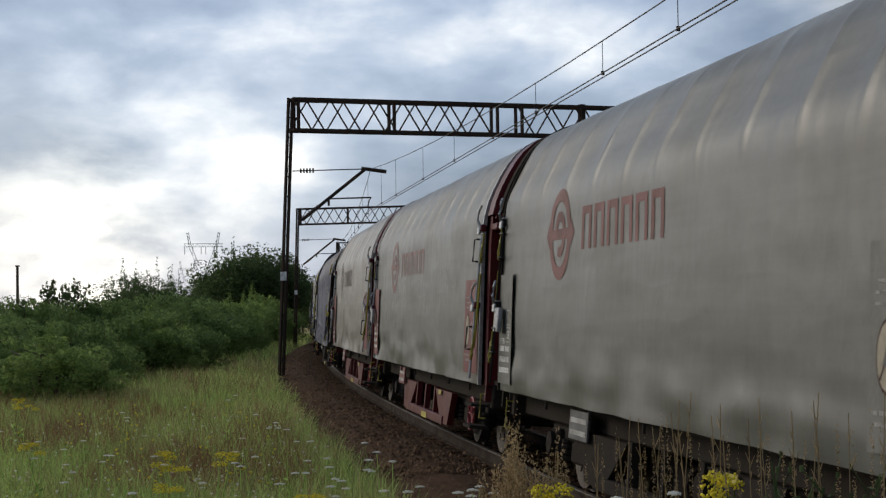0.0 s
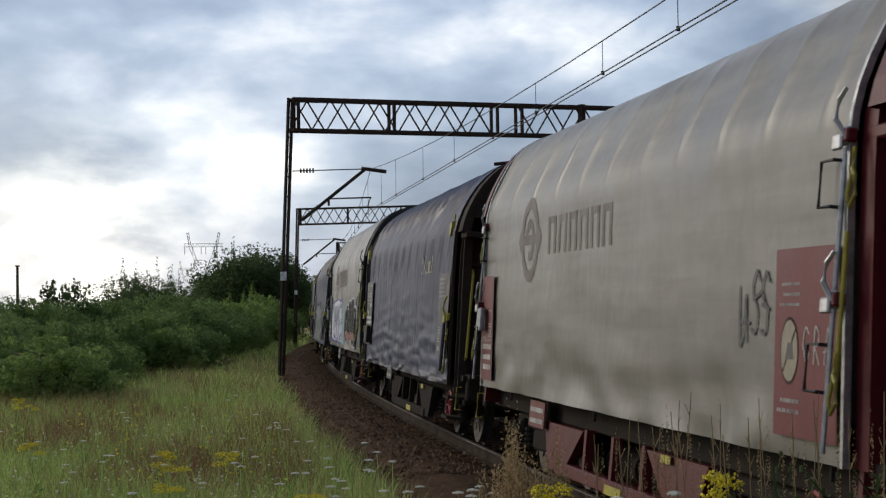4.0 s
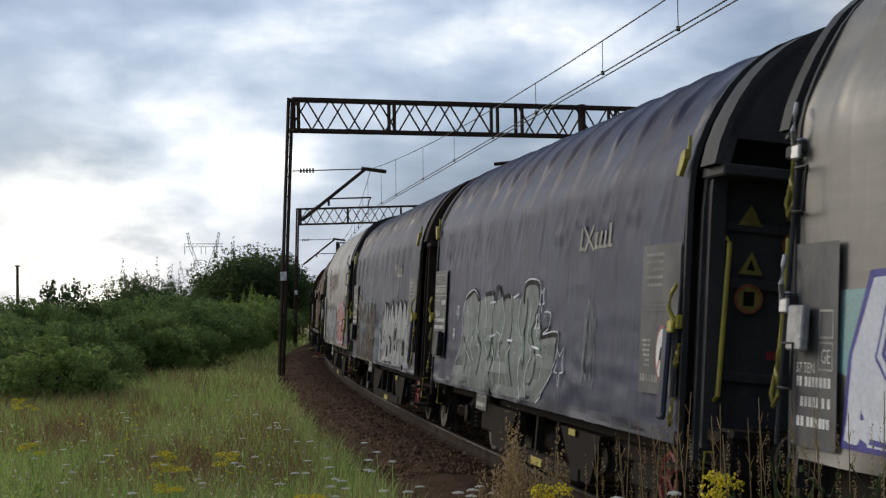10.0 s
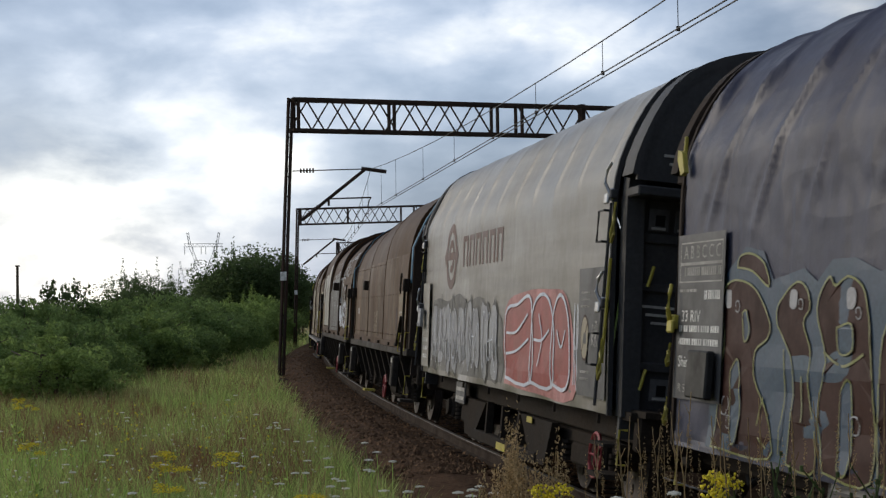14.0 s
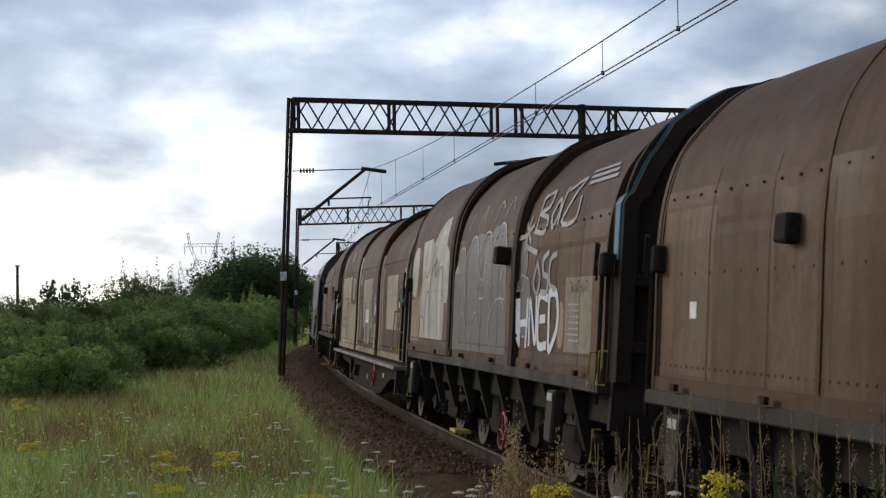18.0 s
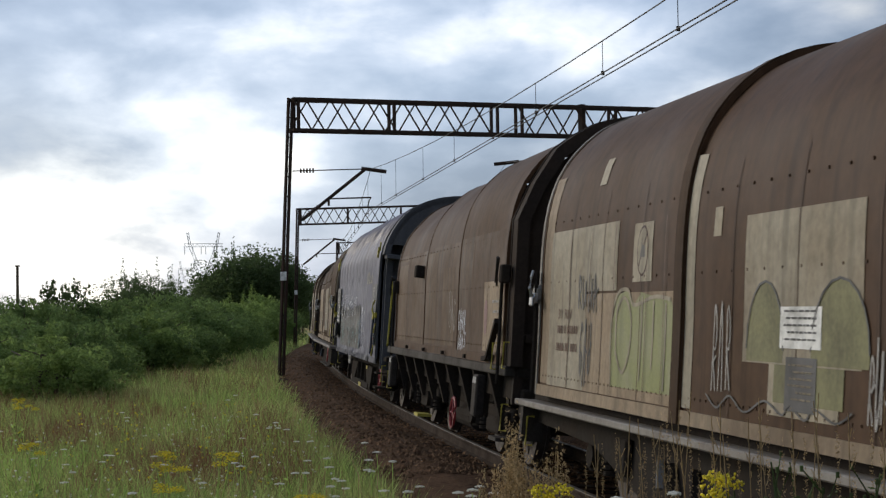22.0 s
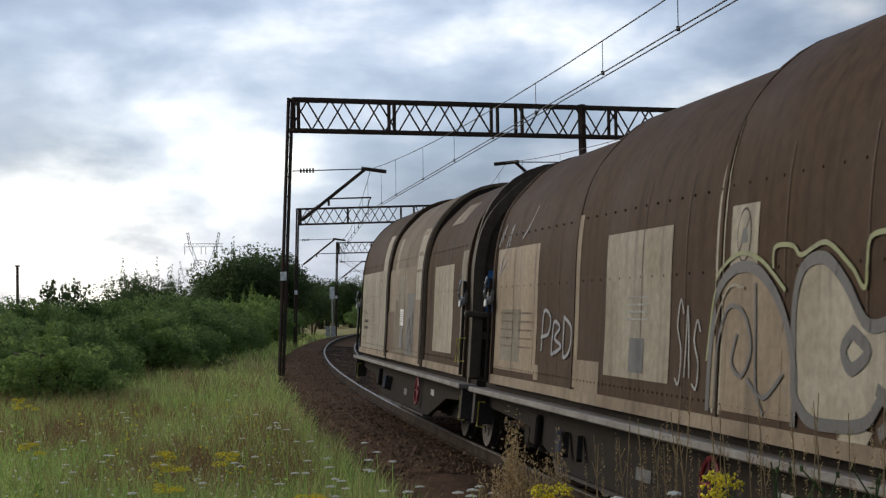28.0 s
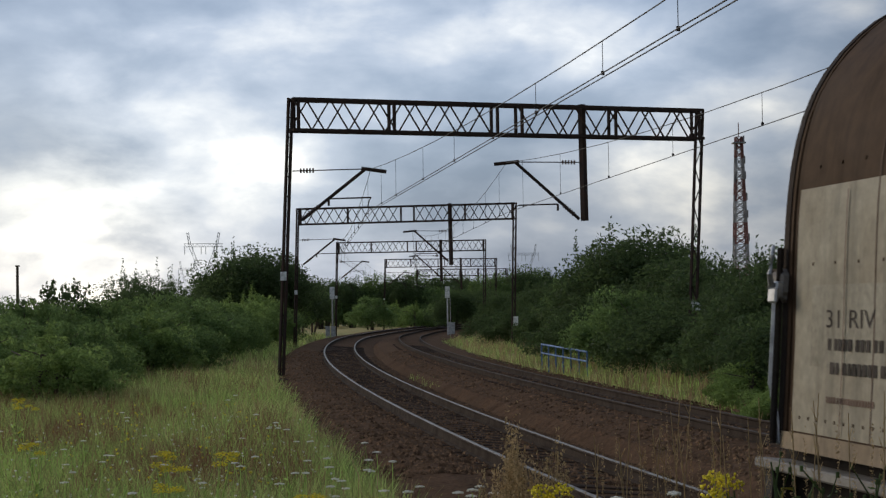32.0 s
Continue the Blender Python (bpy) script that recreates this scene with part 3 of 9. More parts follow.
def make_portals():
    rows = [((-4.72, 48.5, 0.02), (-4.36, 48.5, 8.0), (7.78, 53.1, -0.49), (8.22, 53.1, 8.02), 0.692, 24, True),
            ((-8.68, 97.5, -0.30), (-8.42, 97.5, 7.72), (4.0, 97.5, -0.4), (4.22, 97.5, 7.88), 0.70, 24, False),
            ((-9.38, 145.0, -0.50), (-9.14, 145.0, 7.58), (3.46, 145.0, -0.5), (3.63, 145.0, 7.64), 0.70, 24, False),
            ((-6.95, 193.0, -0.7), (-6.65, 193.0, 7.45), (5.9, 193.0, -0.7), (6.1, 193.0, 7.38), 0.68, 22, False),
            ((-4.0, 243.0, -0.7), (-3.8, 243.0, 7.3), (9.0, 243.0, -0.7), (9.2, 243.0, 7.3), 0.68, 22, False)]
    for i, (lf, lt, rf, rt, hang, n, single) in enumerate(rows):
        root = thing("catenary_portal", Matrix(), "dark steel lattice portal carrying the overhead wires across both tracks", "catenary portal", "portals over the line")
        lt, rt = Vector(lt), Vector(rt)
        lattice_beam(root, lt, rt, 0.90, 0.5, n, single)
        mast(root, lf, lt + Vector((0, 0, 0.05)), 0.11, False)
        mast(root, rf, rt + Vector((0, 0, 0.05)), 0.20 if i == 0 else 0.16, True)
        hp = lt + (rt - lt) * hang
        part("drop_post", bar(hp + Vector((0, 0, 0.1)), hp + Vector((0.04, 0, -3.5)), 0.17, 0.17), STEEL, root)
        y = lt.y
        # outer track's arm, from the mast
        tx = lt.x + 2.2
        cantilever(root, (lt.x + 0.02, y, 5.92), (lt.x + 0.28, y, 4.49), (tx - 0.05, y, 5.95), (tx + 0.55, y, 5.86), (lt.x + 1.07, y, 5.10), (tx + 0.1, y, 5.12), (tx, y, 4.86))
        # inner track's arm, from the drop post
        h = hp + Vector((0.02, 0, 0))
        cantilever(root, (h.x - 0.02, h.y, 6.32), (h.x - 0.14, h.y, 4.56), (h.x - 2.1, h.y, 6.36), (h.x - 2.75, h.y, 6.30), (h.x - 0.8, h.y, 5.04), (h.x - 2.0, h.y, 5.02), (h.x - 2.2, h.y, 4.80))
        part("mast_plate", box(lf[0] + 0.02, lf[0] + 0.2, y - 0.19, y - 0.175, 2.75, 3.0), WHITE_PLATE, root)
        part("mast_plate", box(rf[0] + 0.02, rf[0] + 0.3, rf[1] - 0.19, rf[1] - 0.175, 1.7 if i == 0 else 0.75, 2.0 if i == 0 else 1.3), WHITE_PLATE, root)


make_portals()


def wire(name, pts, r, label):
    tagged(part(name, tube(pts, r, 5), WIRE), label, "overhead wire", "overhead wires")


def sag(a, b, low, n=14):
    """A hanging wire from a to b whose lowest height is low."""
    a, b = Vector(a), Vector(b)
    out = []
    for i in range(n + 1):
        f = i / n
        q = a.lerp(b, f)
        q.z = (a.z * (1 - f) + b.z * f) - ((a.z + b.z) / 2 - low) * 4 * f * (1 - f)
        out.append(q)
    return out


def span(a, b, mess_a, mess_b, low, n_drop, twin, at=None):
    """One span: contact wire (two lying side by side on the outer track), messenger and droppers."""
    a, b = Vector(a), Vector(b)
    side = Vector((b.y - a.y, a.x - b.x, 0)).normalized() * 0.05
    for o in ((side, -side) if twin else (Vector(),)):
        wire("contact_wire", [a + o, b + o], 0.0085, "taut copper contact wire over a track")
    ms = sag((a.x, a.y, mess_a), (b.x, b.y, mess_b), low)
    wire("messenger_wire", ms, 0.0085, "sagging messenger wire above the contact wire")
    root = thing("droppers", Matrix(), "thin vertical dropper wires between messenger and contact wire", "dropper wires", "dropper sets")
    for f in at or [(i + 0.5) / n_drop for i in range(n_drop)]:
        k = f * (len(ms) - 1)
        q = ms[int(k)].lerp(ms[min(int(k) + 1, len(ms) - 1)], k - int(k))
        c = a.lerp(b, f)
        bm = tube([q, c], 0.006, 4)
        add_box(bm, c.x - 0.02, c.x + 0.02, c.y - 0.02, c.y + 0.02, c.z, c.z + 0.05)
        part("dropper", bm, WIRE, root)


P_OUT = [(6.82, -12.0, 4.80), (-2.06, 48.5, 4.75), (-6.2, 97.5, 4.86), (-6.95, 145, 4.8), (-4.45, 193, 4.7), (-1.6, 243, 4.6)]
P_IN = [(9.9, -8.0, 4.80), (2.0, 51.6, 4.80), (-1.75, 97.5, 4.80), (-2.2, 145, 4.75), (0.0, 193, 4.6), (3.0, 243, 4.5)]
for P, ms, low, twin in ((P_OUT, 5.94, 5.19, True), (P_IN, 6.34, 5.3, False)):
    for i in range(len(P) - 1):
        span(P[i], P[i + 1], ms, ms, low, 11, twin, (0.3, 0.42, 0.487, 0.541, 0.609, 0.669, 0.74, 0.815, 0.90, 0.955) if twin and i == 0 else None)


# ---- what stands by the line and far off ----
def make_signal(x, y, z, h, group="signals"):
    r = thing("signal", Matrix.Translation((x, y, z)), "slim grey railway colour-light signal seen from behind", "railway signal", group)
    part("post", tube([(0, 0, -0.3), (0, 0, h)], 0.07, 8), GREY_PAINT, r)
    part("head", box(-0.17, 0.17, -0.1, 0.1, h - 0.9, h + 0.1, bevel=0.03), LAMP_BLACK, r)
    part("backing_plate", box(-0.22, 0.22, -0.13, -0.11, h - 0.95, h + 0.15), WHITE_PLATE, r)
    part("ladder", tube([(0.25, 0, -0.2), (0.25, 0, h - 0.9)], 0.03, 6), GREY_PAINT, r)


make_signal(-10.1, 152.0, -0.6, 4.3)
make_signal(0.35, 160.0, -0.7, 4.4)


def make_cabinet(x, y, z, w, h):
    r = thing("relay_cabinet", Matrix.Translation((x, y, z)), "pale grey trackside relay cabinet", "cabinet", "trackside cabinets")
    part("body", box(-w / 2, w / 2, -0.25, 0.25, 0.0, h, bevel=0.02), GREY_PAINT, r)
    part("roof", box(-w / 2 - 0.05, w / 2 + 0.05, -0.3, 0.3, h, h + 0.06, bevel=0.01), GREY_PAINT, r)
    part("door", box(-w / 2 + 0.05, w / 2 - 0.05, -0.268, -0.25, 0.1, h - 0.08), GREY_PAINT, r)


make_cabinet(-9.7, 140.0, -0.75, 0.35, 1.1)
make_cabinet(-9.25, 140.0, -0.75, 0.35, 1.1)
make_cabinet(0.75, 165.0, -0.8, 0.6, 1.1)


def make_railing():
    a, b = Vector((3.62, 62.6, -0.25)), Vector((4.75, 56.0, -0.25))
    r = thing("railing", Matrix(), "faded blue steel railing at a culvert beside the line", "railing")
    for h in (0.72, 0.40):
        part("rail", tube([a + Vector((0, 0, h)), b + Vector((0, 0, h - 0.12))], 0.035, 8), BLUE_PAINT, r)
    for i in range(7):
        q = a.lerp(b, i / 6)
        part("post", tube([q + Vector((0, 0, -0.3)), q + Vector((0, 0, 0.72 - 0.02 * i))], 0.03, 6), BLUE_PAINT, r)


make_railing()


def lattice_tower(name, x, y, z0, h, w0, w1, bands, label, category):
    r = thing(name, Matrix.Translation((x, y, z0)), label, category)
    for k in range(bands):
        f0, f1 = k / bands, (k + 1) / bands
        mat = RED_TOWER if k % 2 == 0 else WHITE_TOWER
        bm = bmesh.new()
        a0, a1 = (w0 + (w1 - w0) * f0) / 2, (w0 + (w1 - w0) * f1) / 2
        cor = lambda a, zz: [Vector((a, a, zz)), Vector((-a, a, zz)), Vector((-a, -a, zz)), Vector((a, -a, zz))]
        n = 3
        for j in range(n):
            g0, g1 = j / n, (j + 1) / n
            lo, hi = cor(a0 + (a1 - a0) * g0, h * (f0 + (f1 - f0) * g0)), cor(a0 + (a1 - a0) * g1, h * (f0 + (f1 - f0) * g1))
            for i in range(4):
                add_bar(bm, lo[i], hi[i], 0.30)
                add_bar(bm, lo[i], hi[(i + 1) % 4], 0.17)
                add_bar(bm, lo[(i + 1) % 4], hi[i], 0.17)
                add_bar(bm, hi[i], hi[(i + 1) % 4], 0.08)
        part("section", bm, mat, r)
    bm = bmesh.new()
    add_tube(bm, [(0, 0, h), (0, 0, h + 3)], 0.09, 6)
    part("top_rod", bm, RED_TOWER, r)
    for zz, ax in ((0.985, 0.9), (0.95, -0.9), (0.88, 1.0), (0.87, -1.0), (0.80, 1.1), (0.78, -1.1), (0.69, 1.3), (0.68, -1.3), (0.60, 1.4), (0.58, -1.4), (0.48, 1.6), (0.46, -1.6)):
        bm = bmesh.new()
        add_box(bm, ax - 0.16, ax + 0.16, -1.0, -0.7, h * zz - 0.8, h * zz + 0.8, bevel=0.04)
        part("antenna", bm, WHITE_TOWER, r)
    part("platform", box(-1.3, 1.3, -1.3, 1.3, h * 0.965, h * 0.972), PYLON, r)


lattice_tower("radio_mast", 62.2, 350.0, -4.0, 40.5, 3.6, 1.2, 9, "tall red and white lattice radio mast on the horizon", "radio mast")


def make_pylon(x, y, z0, h, wide, turn):
    """A portal-shaped high-voltage tower: two leaning legs, a waist, and a crossarm with earth-wire peaks."""
    r = thing("power_pylon", Matrix.Translation((x, y, z0)) @ Matrix.Rotation(turn, 4, "Z"), "grey lattice high-voltage pylon far off in haze", "power pylon", "power pylons")

    def truss(name, a, b, w, n):
        bm = bmesh.new()
        a, b = Vector(a), Vector(b)
        d = (b - a).normalized()
        u = Vector((0, 1, 0)).cross(d).normalized() * w / 2
        for o in (u, -u):
            add_bar(bm, a + o, b + o, 0.22)
        for i in range(n):
            p, q = a.lerp(b, i / n), a.lerp(b, (i + 1) / n)
            s = 1 if i % 2 else -1
            add_bar(bm, p + u * s, q - u * s, 0.13)
        part(name, bm, PYLON, r)
    for s in (-1, 1):
        truss("leg", (s * wide * 0.22, 0, 0), (s * wide * 0.05, 0, h * 0.52), 1.8, 8)
        truss("arm", (s * wide * 0.05, 0, h * 0.52), (s * wide * 0.36, 0, h * 0.86), 1.4, 8)
        truss("peak", (s * wide * 0.36, 0, h * 0.86), (s * wide * 0.42, 0, h), 0.9, 4)
        for k in (0.5, 0.28, 0.06):
            part("insulator_string", tube([(s * wide * k, 0, h * 0.85), (s * wide * k, 0, h * 0.76)], 0.16, 5), PYLON, r)
    truss("crossarm", (-wide * 0.52, 0, h * 0.86), (wide * 0.52, 0, h * 0.86), 1.6, 18)


make_pylon(-121.5, 850.0, -5.0, 46.3, 18.8, 0.15)
make_pylon(-229.0, 1500.0, -5.0, 51.0, 15.5, 0.15)
make_pylon(60.0, 1250.0, -5.0, 52.5, 23.0, 0.2)


def make_pole():
    r = thing("wooden_pole", Matrix.Translation((-37.6, 148.0, -2.5)), "bare dark wooden pole rising behind the shrubs", "pole")
    part("shaft", tube([(0, 0, -0.5), (0, 0, 8.5)], 0.17, 8, 0.12), BARK, r)
    part("cap", tube([(0, 0, 8.5), (0, 0, 8.62)], 0.2, 8), BARK, r)


make_pole()


# ---- plants ----
def leaf_cloud(n, rx, ry, rz, z0, leaf, lumps, seed, gap=0.0):
    """Leaves gathered in uneven clumps inside an ellipsoid; quads at random turns."""
    rg = np.random.RandomState(seed)
    cen = rg.normal(size=(lumps, 3))
    cen /= np.linalg.norm(cen, axis=1)[:, None]
    cen *= rg.uniform(0.25, 1.0, (lumps, 1)) ** 0.5
    cen[:, 2] = np.abs(cen[:, 2]) * 1.25 - 0.35
    size = rg.uniform(0.16, 0.42, lumps)
    which = rg.randint(0, lumps, n)
    d = rg.normal(size=(n, 3))
    d /= np.linalg.norm(d, axis=1)[:, None]
    d *= rg.uniform(0.35, 1.0, (n, 1)) ** 0.45
    q = cen[which] + d * size[which][:, None]
    q = q * np.array([rx, ry, rz]) + np.array([0, 0, z0])
    a = rg.normal(size=(n, 3))
    a /= np.linalg.norm(a, axis=1)[:, None]
    b = np.cross(a, rg.normal(size=(n, 3)))
    b /= np.linalg.norm(b, axis=1)[:, None]
    l = (leaf * rg.uniform(0.6, 1.35, n))[:, None]
    v = np.stack([q - a * l, q + b * l * 0.42, q + a * l, q - b * l * 0.42], 1).reshape(-1, 3)
    f = np.arange(4 * n).reshape(n, 4)
    return v.tolist(), f.tolist()


def shrub_kind(name, n, rx, ry, rz, z0, leaf, lumps, seed, mat, stems, label, category, tall=0):
    """One shrub or tree with its limbs and crown, built once at a unit place."""
    r = thing(name, Matrix(), label, category, "trees and shrubs by the line")
    rg = random.Random(seed)
    bm = bmesh.new()
    top = z0 + rz * 0.5
    for i in range(stems):
        a = rg.uniform(0, 6.3)
        e = Vector((rx * 0.55 * math.cos(a) * rg.random(), ry * 0.55 * math.sin(a) * rg.random(), top * rg.uniform(0.8, 1.15)))
        b = Vector((0.12 * math.cos(a), 0.12 * math.sin(a), -0.3)) * (1 if stems > 2 else 0.3)
        mid = b.lerp(e, 0.5) + Vector((rg.uniform(-0.2, 0.2), rg.uniform(-0.2, 0.2), 0.1))
        add_tube(bm, [b, mid, e], 0.07 + 0.02 * rz, 6, 0.02)
        for j in range(3):
            w = mid.lerp(e, rg.random())
            add_tube(bm, [w, w + Vector((rg.uniform(-1, 1) * rx * 0.4, rg.uniform(-1, 1) * ry * 0.4, rg.uniform(0.1, 0.6) * rz * 0.5))], 0.03, 5, 0.01)
    part("branchwork" if stems > 1 else "trunk", bm, BARK, r)
    part("crown", leaf_cloud(n, rx, ry, rz, z0, leaf, lumps, seed), mat, r)
    if tall:
        # loose shoots that stand out of the crown
        sv, sf = [], []
        for k in range(tall):
            a = rg.uniform(0, 6.3)
            x, y = rx * 0.8 * math.cos(a) * rg.random(), ry * 0.8 * math.sin(a) * rg.random()
            v, f = leaf_cloud(60, 0.12, 0.12, rz * rg.uniform(0.25, 0.45), z0 + rz * rg.uniform(0.75, 0.95), leaf * 0.8, 12, seed + 31 * k)
            m0 = len(sv)
            sv += [(p[0] + x, p[1] + y, p[2]) for p in v]
            sf += [tuple(i + m0 for i in q) for q in f]
        part("shoot", (sv, sf), mat, r)
    return r


KINDS = {
    "bush": shrub_kind("shrub", 15000, 1.7, 1.6, 1.25, 0.95, 0.055, 60, 11, LEAF, 5, "dense mid-green shrub at the meadow's edge", "shrub"),
    "light": shrub_kind("shrub", 13000, 1.5, 1.5, 1.2, 0.9, 0.054, 52, 12, LEAF_LIGHT, 5, "light-green leafy shrub at the meadow's edge", "shrub", 3),
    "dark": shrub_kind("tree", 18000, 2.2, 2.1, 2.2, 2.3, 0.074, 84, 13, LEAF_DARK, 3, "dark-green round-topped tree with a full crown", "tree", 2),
    "tall": shrub_kind("tree", 15000, 1.7, 1.7, 2.1, 2.1, 0.068, 64, 14, LEAF, 2, "mid-green young tree with a ragged crown", "tree", 5),
    "thin": shrub_kind("sapling", 1100, 0.9, 0.9, 1.7, 2.0, 0.09, 26, 15, LEAF_DARK, 3, "thin open sapling with sparse leaves against the sky", "sapling", 6),
}
KINDS["airy"] = shrub_kind("tree", 4200, 1.5, 1.5, 2.1, 2.1, 0.062, 42, 18, LEAF_DARK, 4, "open ragged tree with sky between its sprays", "tree", 3)
# the bush again, its leaf colour darkened for the dimmer right side
KINDS["thicket"] = shrub_kind("shrub", 15000, 1.7, 1.6, 1.25, 0.95, 0.055, 60, 17, LEAF_DARK, 5, "dense dark-green shrub beside the line, leaves darkened for shade", "shrub")
USED = set()


def plant(kind, px, d, h, wide=1.0, turn=None, dz=0.0):
    """Sets a plant d metres ahead at that bearing, h metres tall."""
    base = {"airy": 4.5, "thicket": 2.35, "bush": 2.35, "light": 2.25, "dark": 4.8, "tall": 4.5, "thin": 4.3}[kind]
    x = (px - 784) / 2969 * d
    z = float(ground_z(np.array([x]), np.array([d]))[0]) + dz
    k = h / base
    turn = turn if turn is not None else random.uniform(0, 6.28)
    m = Matrix.Translation((x, d, z - 0.05)) @ Matrix.Rotation(turn, 4, "Z")
    src = KINDS[kind]
    ob = src
    if kind in USED:
        ob = copy_thing(src, m)
    USED.add(kind)
    ob.matrix_basis = m @ Matrix.Diagonal((k * wide, k * wide, k, 1))


random.seed(5)
ROW = [("light", 15, 39, 1.5), ("bush", 70, 42, 2.0), ("bush", 128, 45, 2.0), ("light", 176, 48, 1.7), ("bush", 228, 52, 2.2), ("bush", 285, 56, 2.4), ("light", 262, 55, 1.7),
       ("bush", 340, 66, 2.6), ("light", 352, 57, 0.9), ("bush", 395, 80, 2.6), ("light", 430, 92, 3.0), ("bush", 462, 104, 3.1), ("bush", 310, 72, 3.0),
       ("light", -30, 40, 2.2), ("bush", 10, 46, 2.3), ("light", 100, 41, 1.2), ("bush", 30, 58, 2.9), ("bush", 95, 62, 2.8), ("bush", 165, 66, 2.9), ("airy", 210, 74, 4.3), ("airy", 236, 79, 4.4), ("airy", 268, 77, 4.5), ("airy", 296, 80, 4.2), ("bush", 240, 70, 3.0), ("dark", 300, 84, 3.9), ("tall", 325, 90, 3.1), ("light", 88, 37, 1.9), ("light", 262, 52, 2.3),
       ("dark", 415, 122, 7.0), ("dark", 455, 126, 7.4), ("dark", 485, 130, 6.7), ("dark", 388, 125, 5.9), ("tall", 505, 140, 5.4), ("dark", 530, 150, 4.9), ("dark", 550, 160, 4.9), ("thin", 85, 64, 3.8), ("thin", 122, 66, 3.9), ("thin", 155, 70, 3.2),
       ("dark", -20, 70, 3.1), ("dark", 40, 75, 3.3), ("dark", 110, 80, 3.2), ("dark", 170, 85, 3.1), ("dark", 240, 90, 4.2), ("dark", 335, 100, 3.0), ("dark", 362, 105, 3.3), ("light", 405, 84, 3.0), ("light", 445, 96, 3.4), ("bush", 372, 74, 2.8),
       # right of the line, mostly in darkened leaf colours for the dimmer side
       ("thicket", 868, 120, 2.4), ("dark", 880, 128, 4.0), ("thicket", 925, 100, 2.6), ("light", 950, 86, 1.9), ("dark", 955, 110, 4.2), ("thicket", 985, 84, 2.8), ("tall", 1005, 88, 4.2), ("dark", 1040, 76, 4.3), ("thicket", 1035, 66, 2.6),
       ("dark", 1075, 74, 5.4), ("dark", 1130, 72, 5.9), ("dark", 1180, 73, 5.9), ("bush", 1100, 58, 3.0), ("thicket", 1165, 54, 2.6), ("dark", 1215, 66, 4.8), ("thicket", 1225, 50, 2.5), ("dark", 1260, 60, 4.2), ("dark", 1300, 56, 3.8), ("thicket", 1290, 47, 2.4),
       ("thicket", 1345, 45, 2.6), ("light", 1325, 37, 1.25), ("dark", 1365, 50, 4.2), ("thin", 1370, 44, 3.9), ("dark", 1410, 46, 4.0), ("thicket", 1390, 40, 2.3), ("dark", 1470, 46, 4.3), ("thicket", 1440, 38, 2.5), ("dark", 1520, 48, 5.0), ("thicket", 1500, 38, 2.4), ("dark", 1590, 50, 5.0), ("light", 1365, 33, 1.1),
       # behind the curve
       ("light", 735, 205, 3.6), ("light", 700, 210, 3.4), ("bush", 765, 215, 3.6), ("bush", 655, 190, 4.0)]
for kind, px, d, h in ROW:
    plant(kind, px, d, h, random.uniform(0.92, 1.25))
for i, px in enumerate(range(520, 1010, 17)):
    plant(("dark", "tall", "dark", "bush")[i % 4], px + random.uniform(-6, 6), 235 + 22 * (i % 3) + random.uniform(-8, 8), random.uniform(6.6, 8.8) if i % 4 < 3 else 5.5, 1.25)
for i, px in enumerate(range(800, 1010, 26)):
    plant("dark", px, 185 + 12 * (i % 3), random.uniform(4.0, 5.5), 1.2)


def make_far_wood():
    """The low wooded skyline all round: one uneven mass of clumps."""
    rg = np.random.RandomState(3)
    vs, fs = [], []
    for i in range(150):
        a = 2 * math.pi * i / 150 + rg.uniform(-0.02, 0.02)
        d = rg.uniform(420, 520)
        v, f = leaf_cloud(160, 14, 14, rg.uniform(5, 8), 1.5, 1.5, 9, 100 + i)
        k = len(vs)
        x, y = d * math.sin(a), d * math.cos(a)
        vs += [(p[0] + x, p[1] + y, p[2] - 3) for p in v]
        fs += [tuple(j + k for j in q) for q in f]
    tagged(part("far_wood", (vs, fs), LEAF_DARK), "low dark wood along the horizon", "wood", kind="stuff")


make_far_wood()


def blades(name, mat, pts, hmin, hmax, width, lean, label, per=5, seed=2):
    """Long curved blades in tufts at the plan points given; two quads tapering to a tip."""
    rg = np.random.RandomState(seed)
    pts = np.asarray(pts)
    n = len(pts) * per
    base = np.repeat(pts, per, 0) + rg.normal(scale=0.06, size=(n, 2))
    z = np.concatenate([ground_z(base[i:i + 4000, 0], base[i:i + 4000, 1]) for i in range(0, n, 4000)])
    clump = np.repeat(rg.uniform(0.65, 1.25, len(pts)), per)
    h = rg.uniform(hmin, hmax, n) * clump
    a = rg.uniform(0, 2 * np.pi, n)
    side = np.stack([np.cos(a), np.sin(a), np.zeros(n)], 1) * (width * rg.uniform(0.6, 1.4, n))[:, None]
    b = rg.uniform(0, 2 * np.pi, n)
    tip = np.stack([np.cos(b), np.sin(b)], 1) * (h * rg.uniform(0.1, lean, n))[:, None]
    o = np.stack([base[:, 0], base[:, 1], z - 0.03], 1)
    mid = o + np.stack([tip[:, 0] * 0.3, tip[:, 1] * 0.3, h * 0.6], 1)
    end = o + np.stack([tip[:, 0], tip[:, 1], h], 1)
    v = np.stack([o - side, o + side, mid + side * 0.75, mid - side * 0.75, end], 1).reshape(-1, 3)
    k = np.arange(n) * 5
    quads = np.stack([k, k + 1, k + 2, k + 3], 1).tolist()
    tris = np.stack([k + 3, k + 2, k + 4], 1).tolist()
    tagged(part(name, (v.tolist(), quads + tris), mat), label, "grass", kind="stuff")


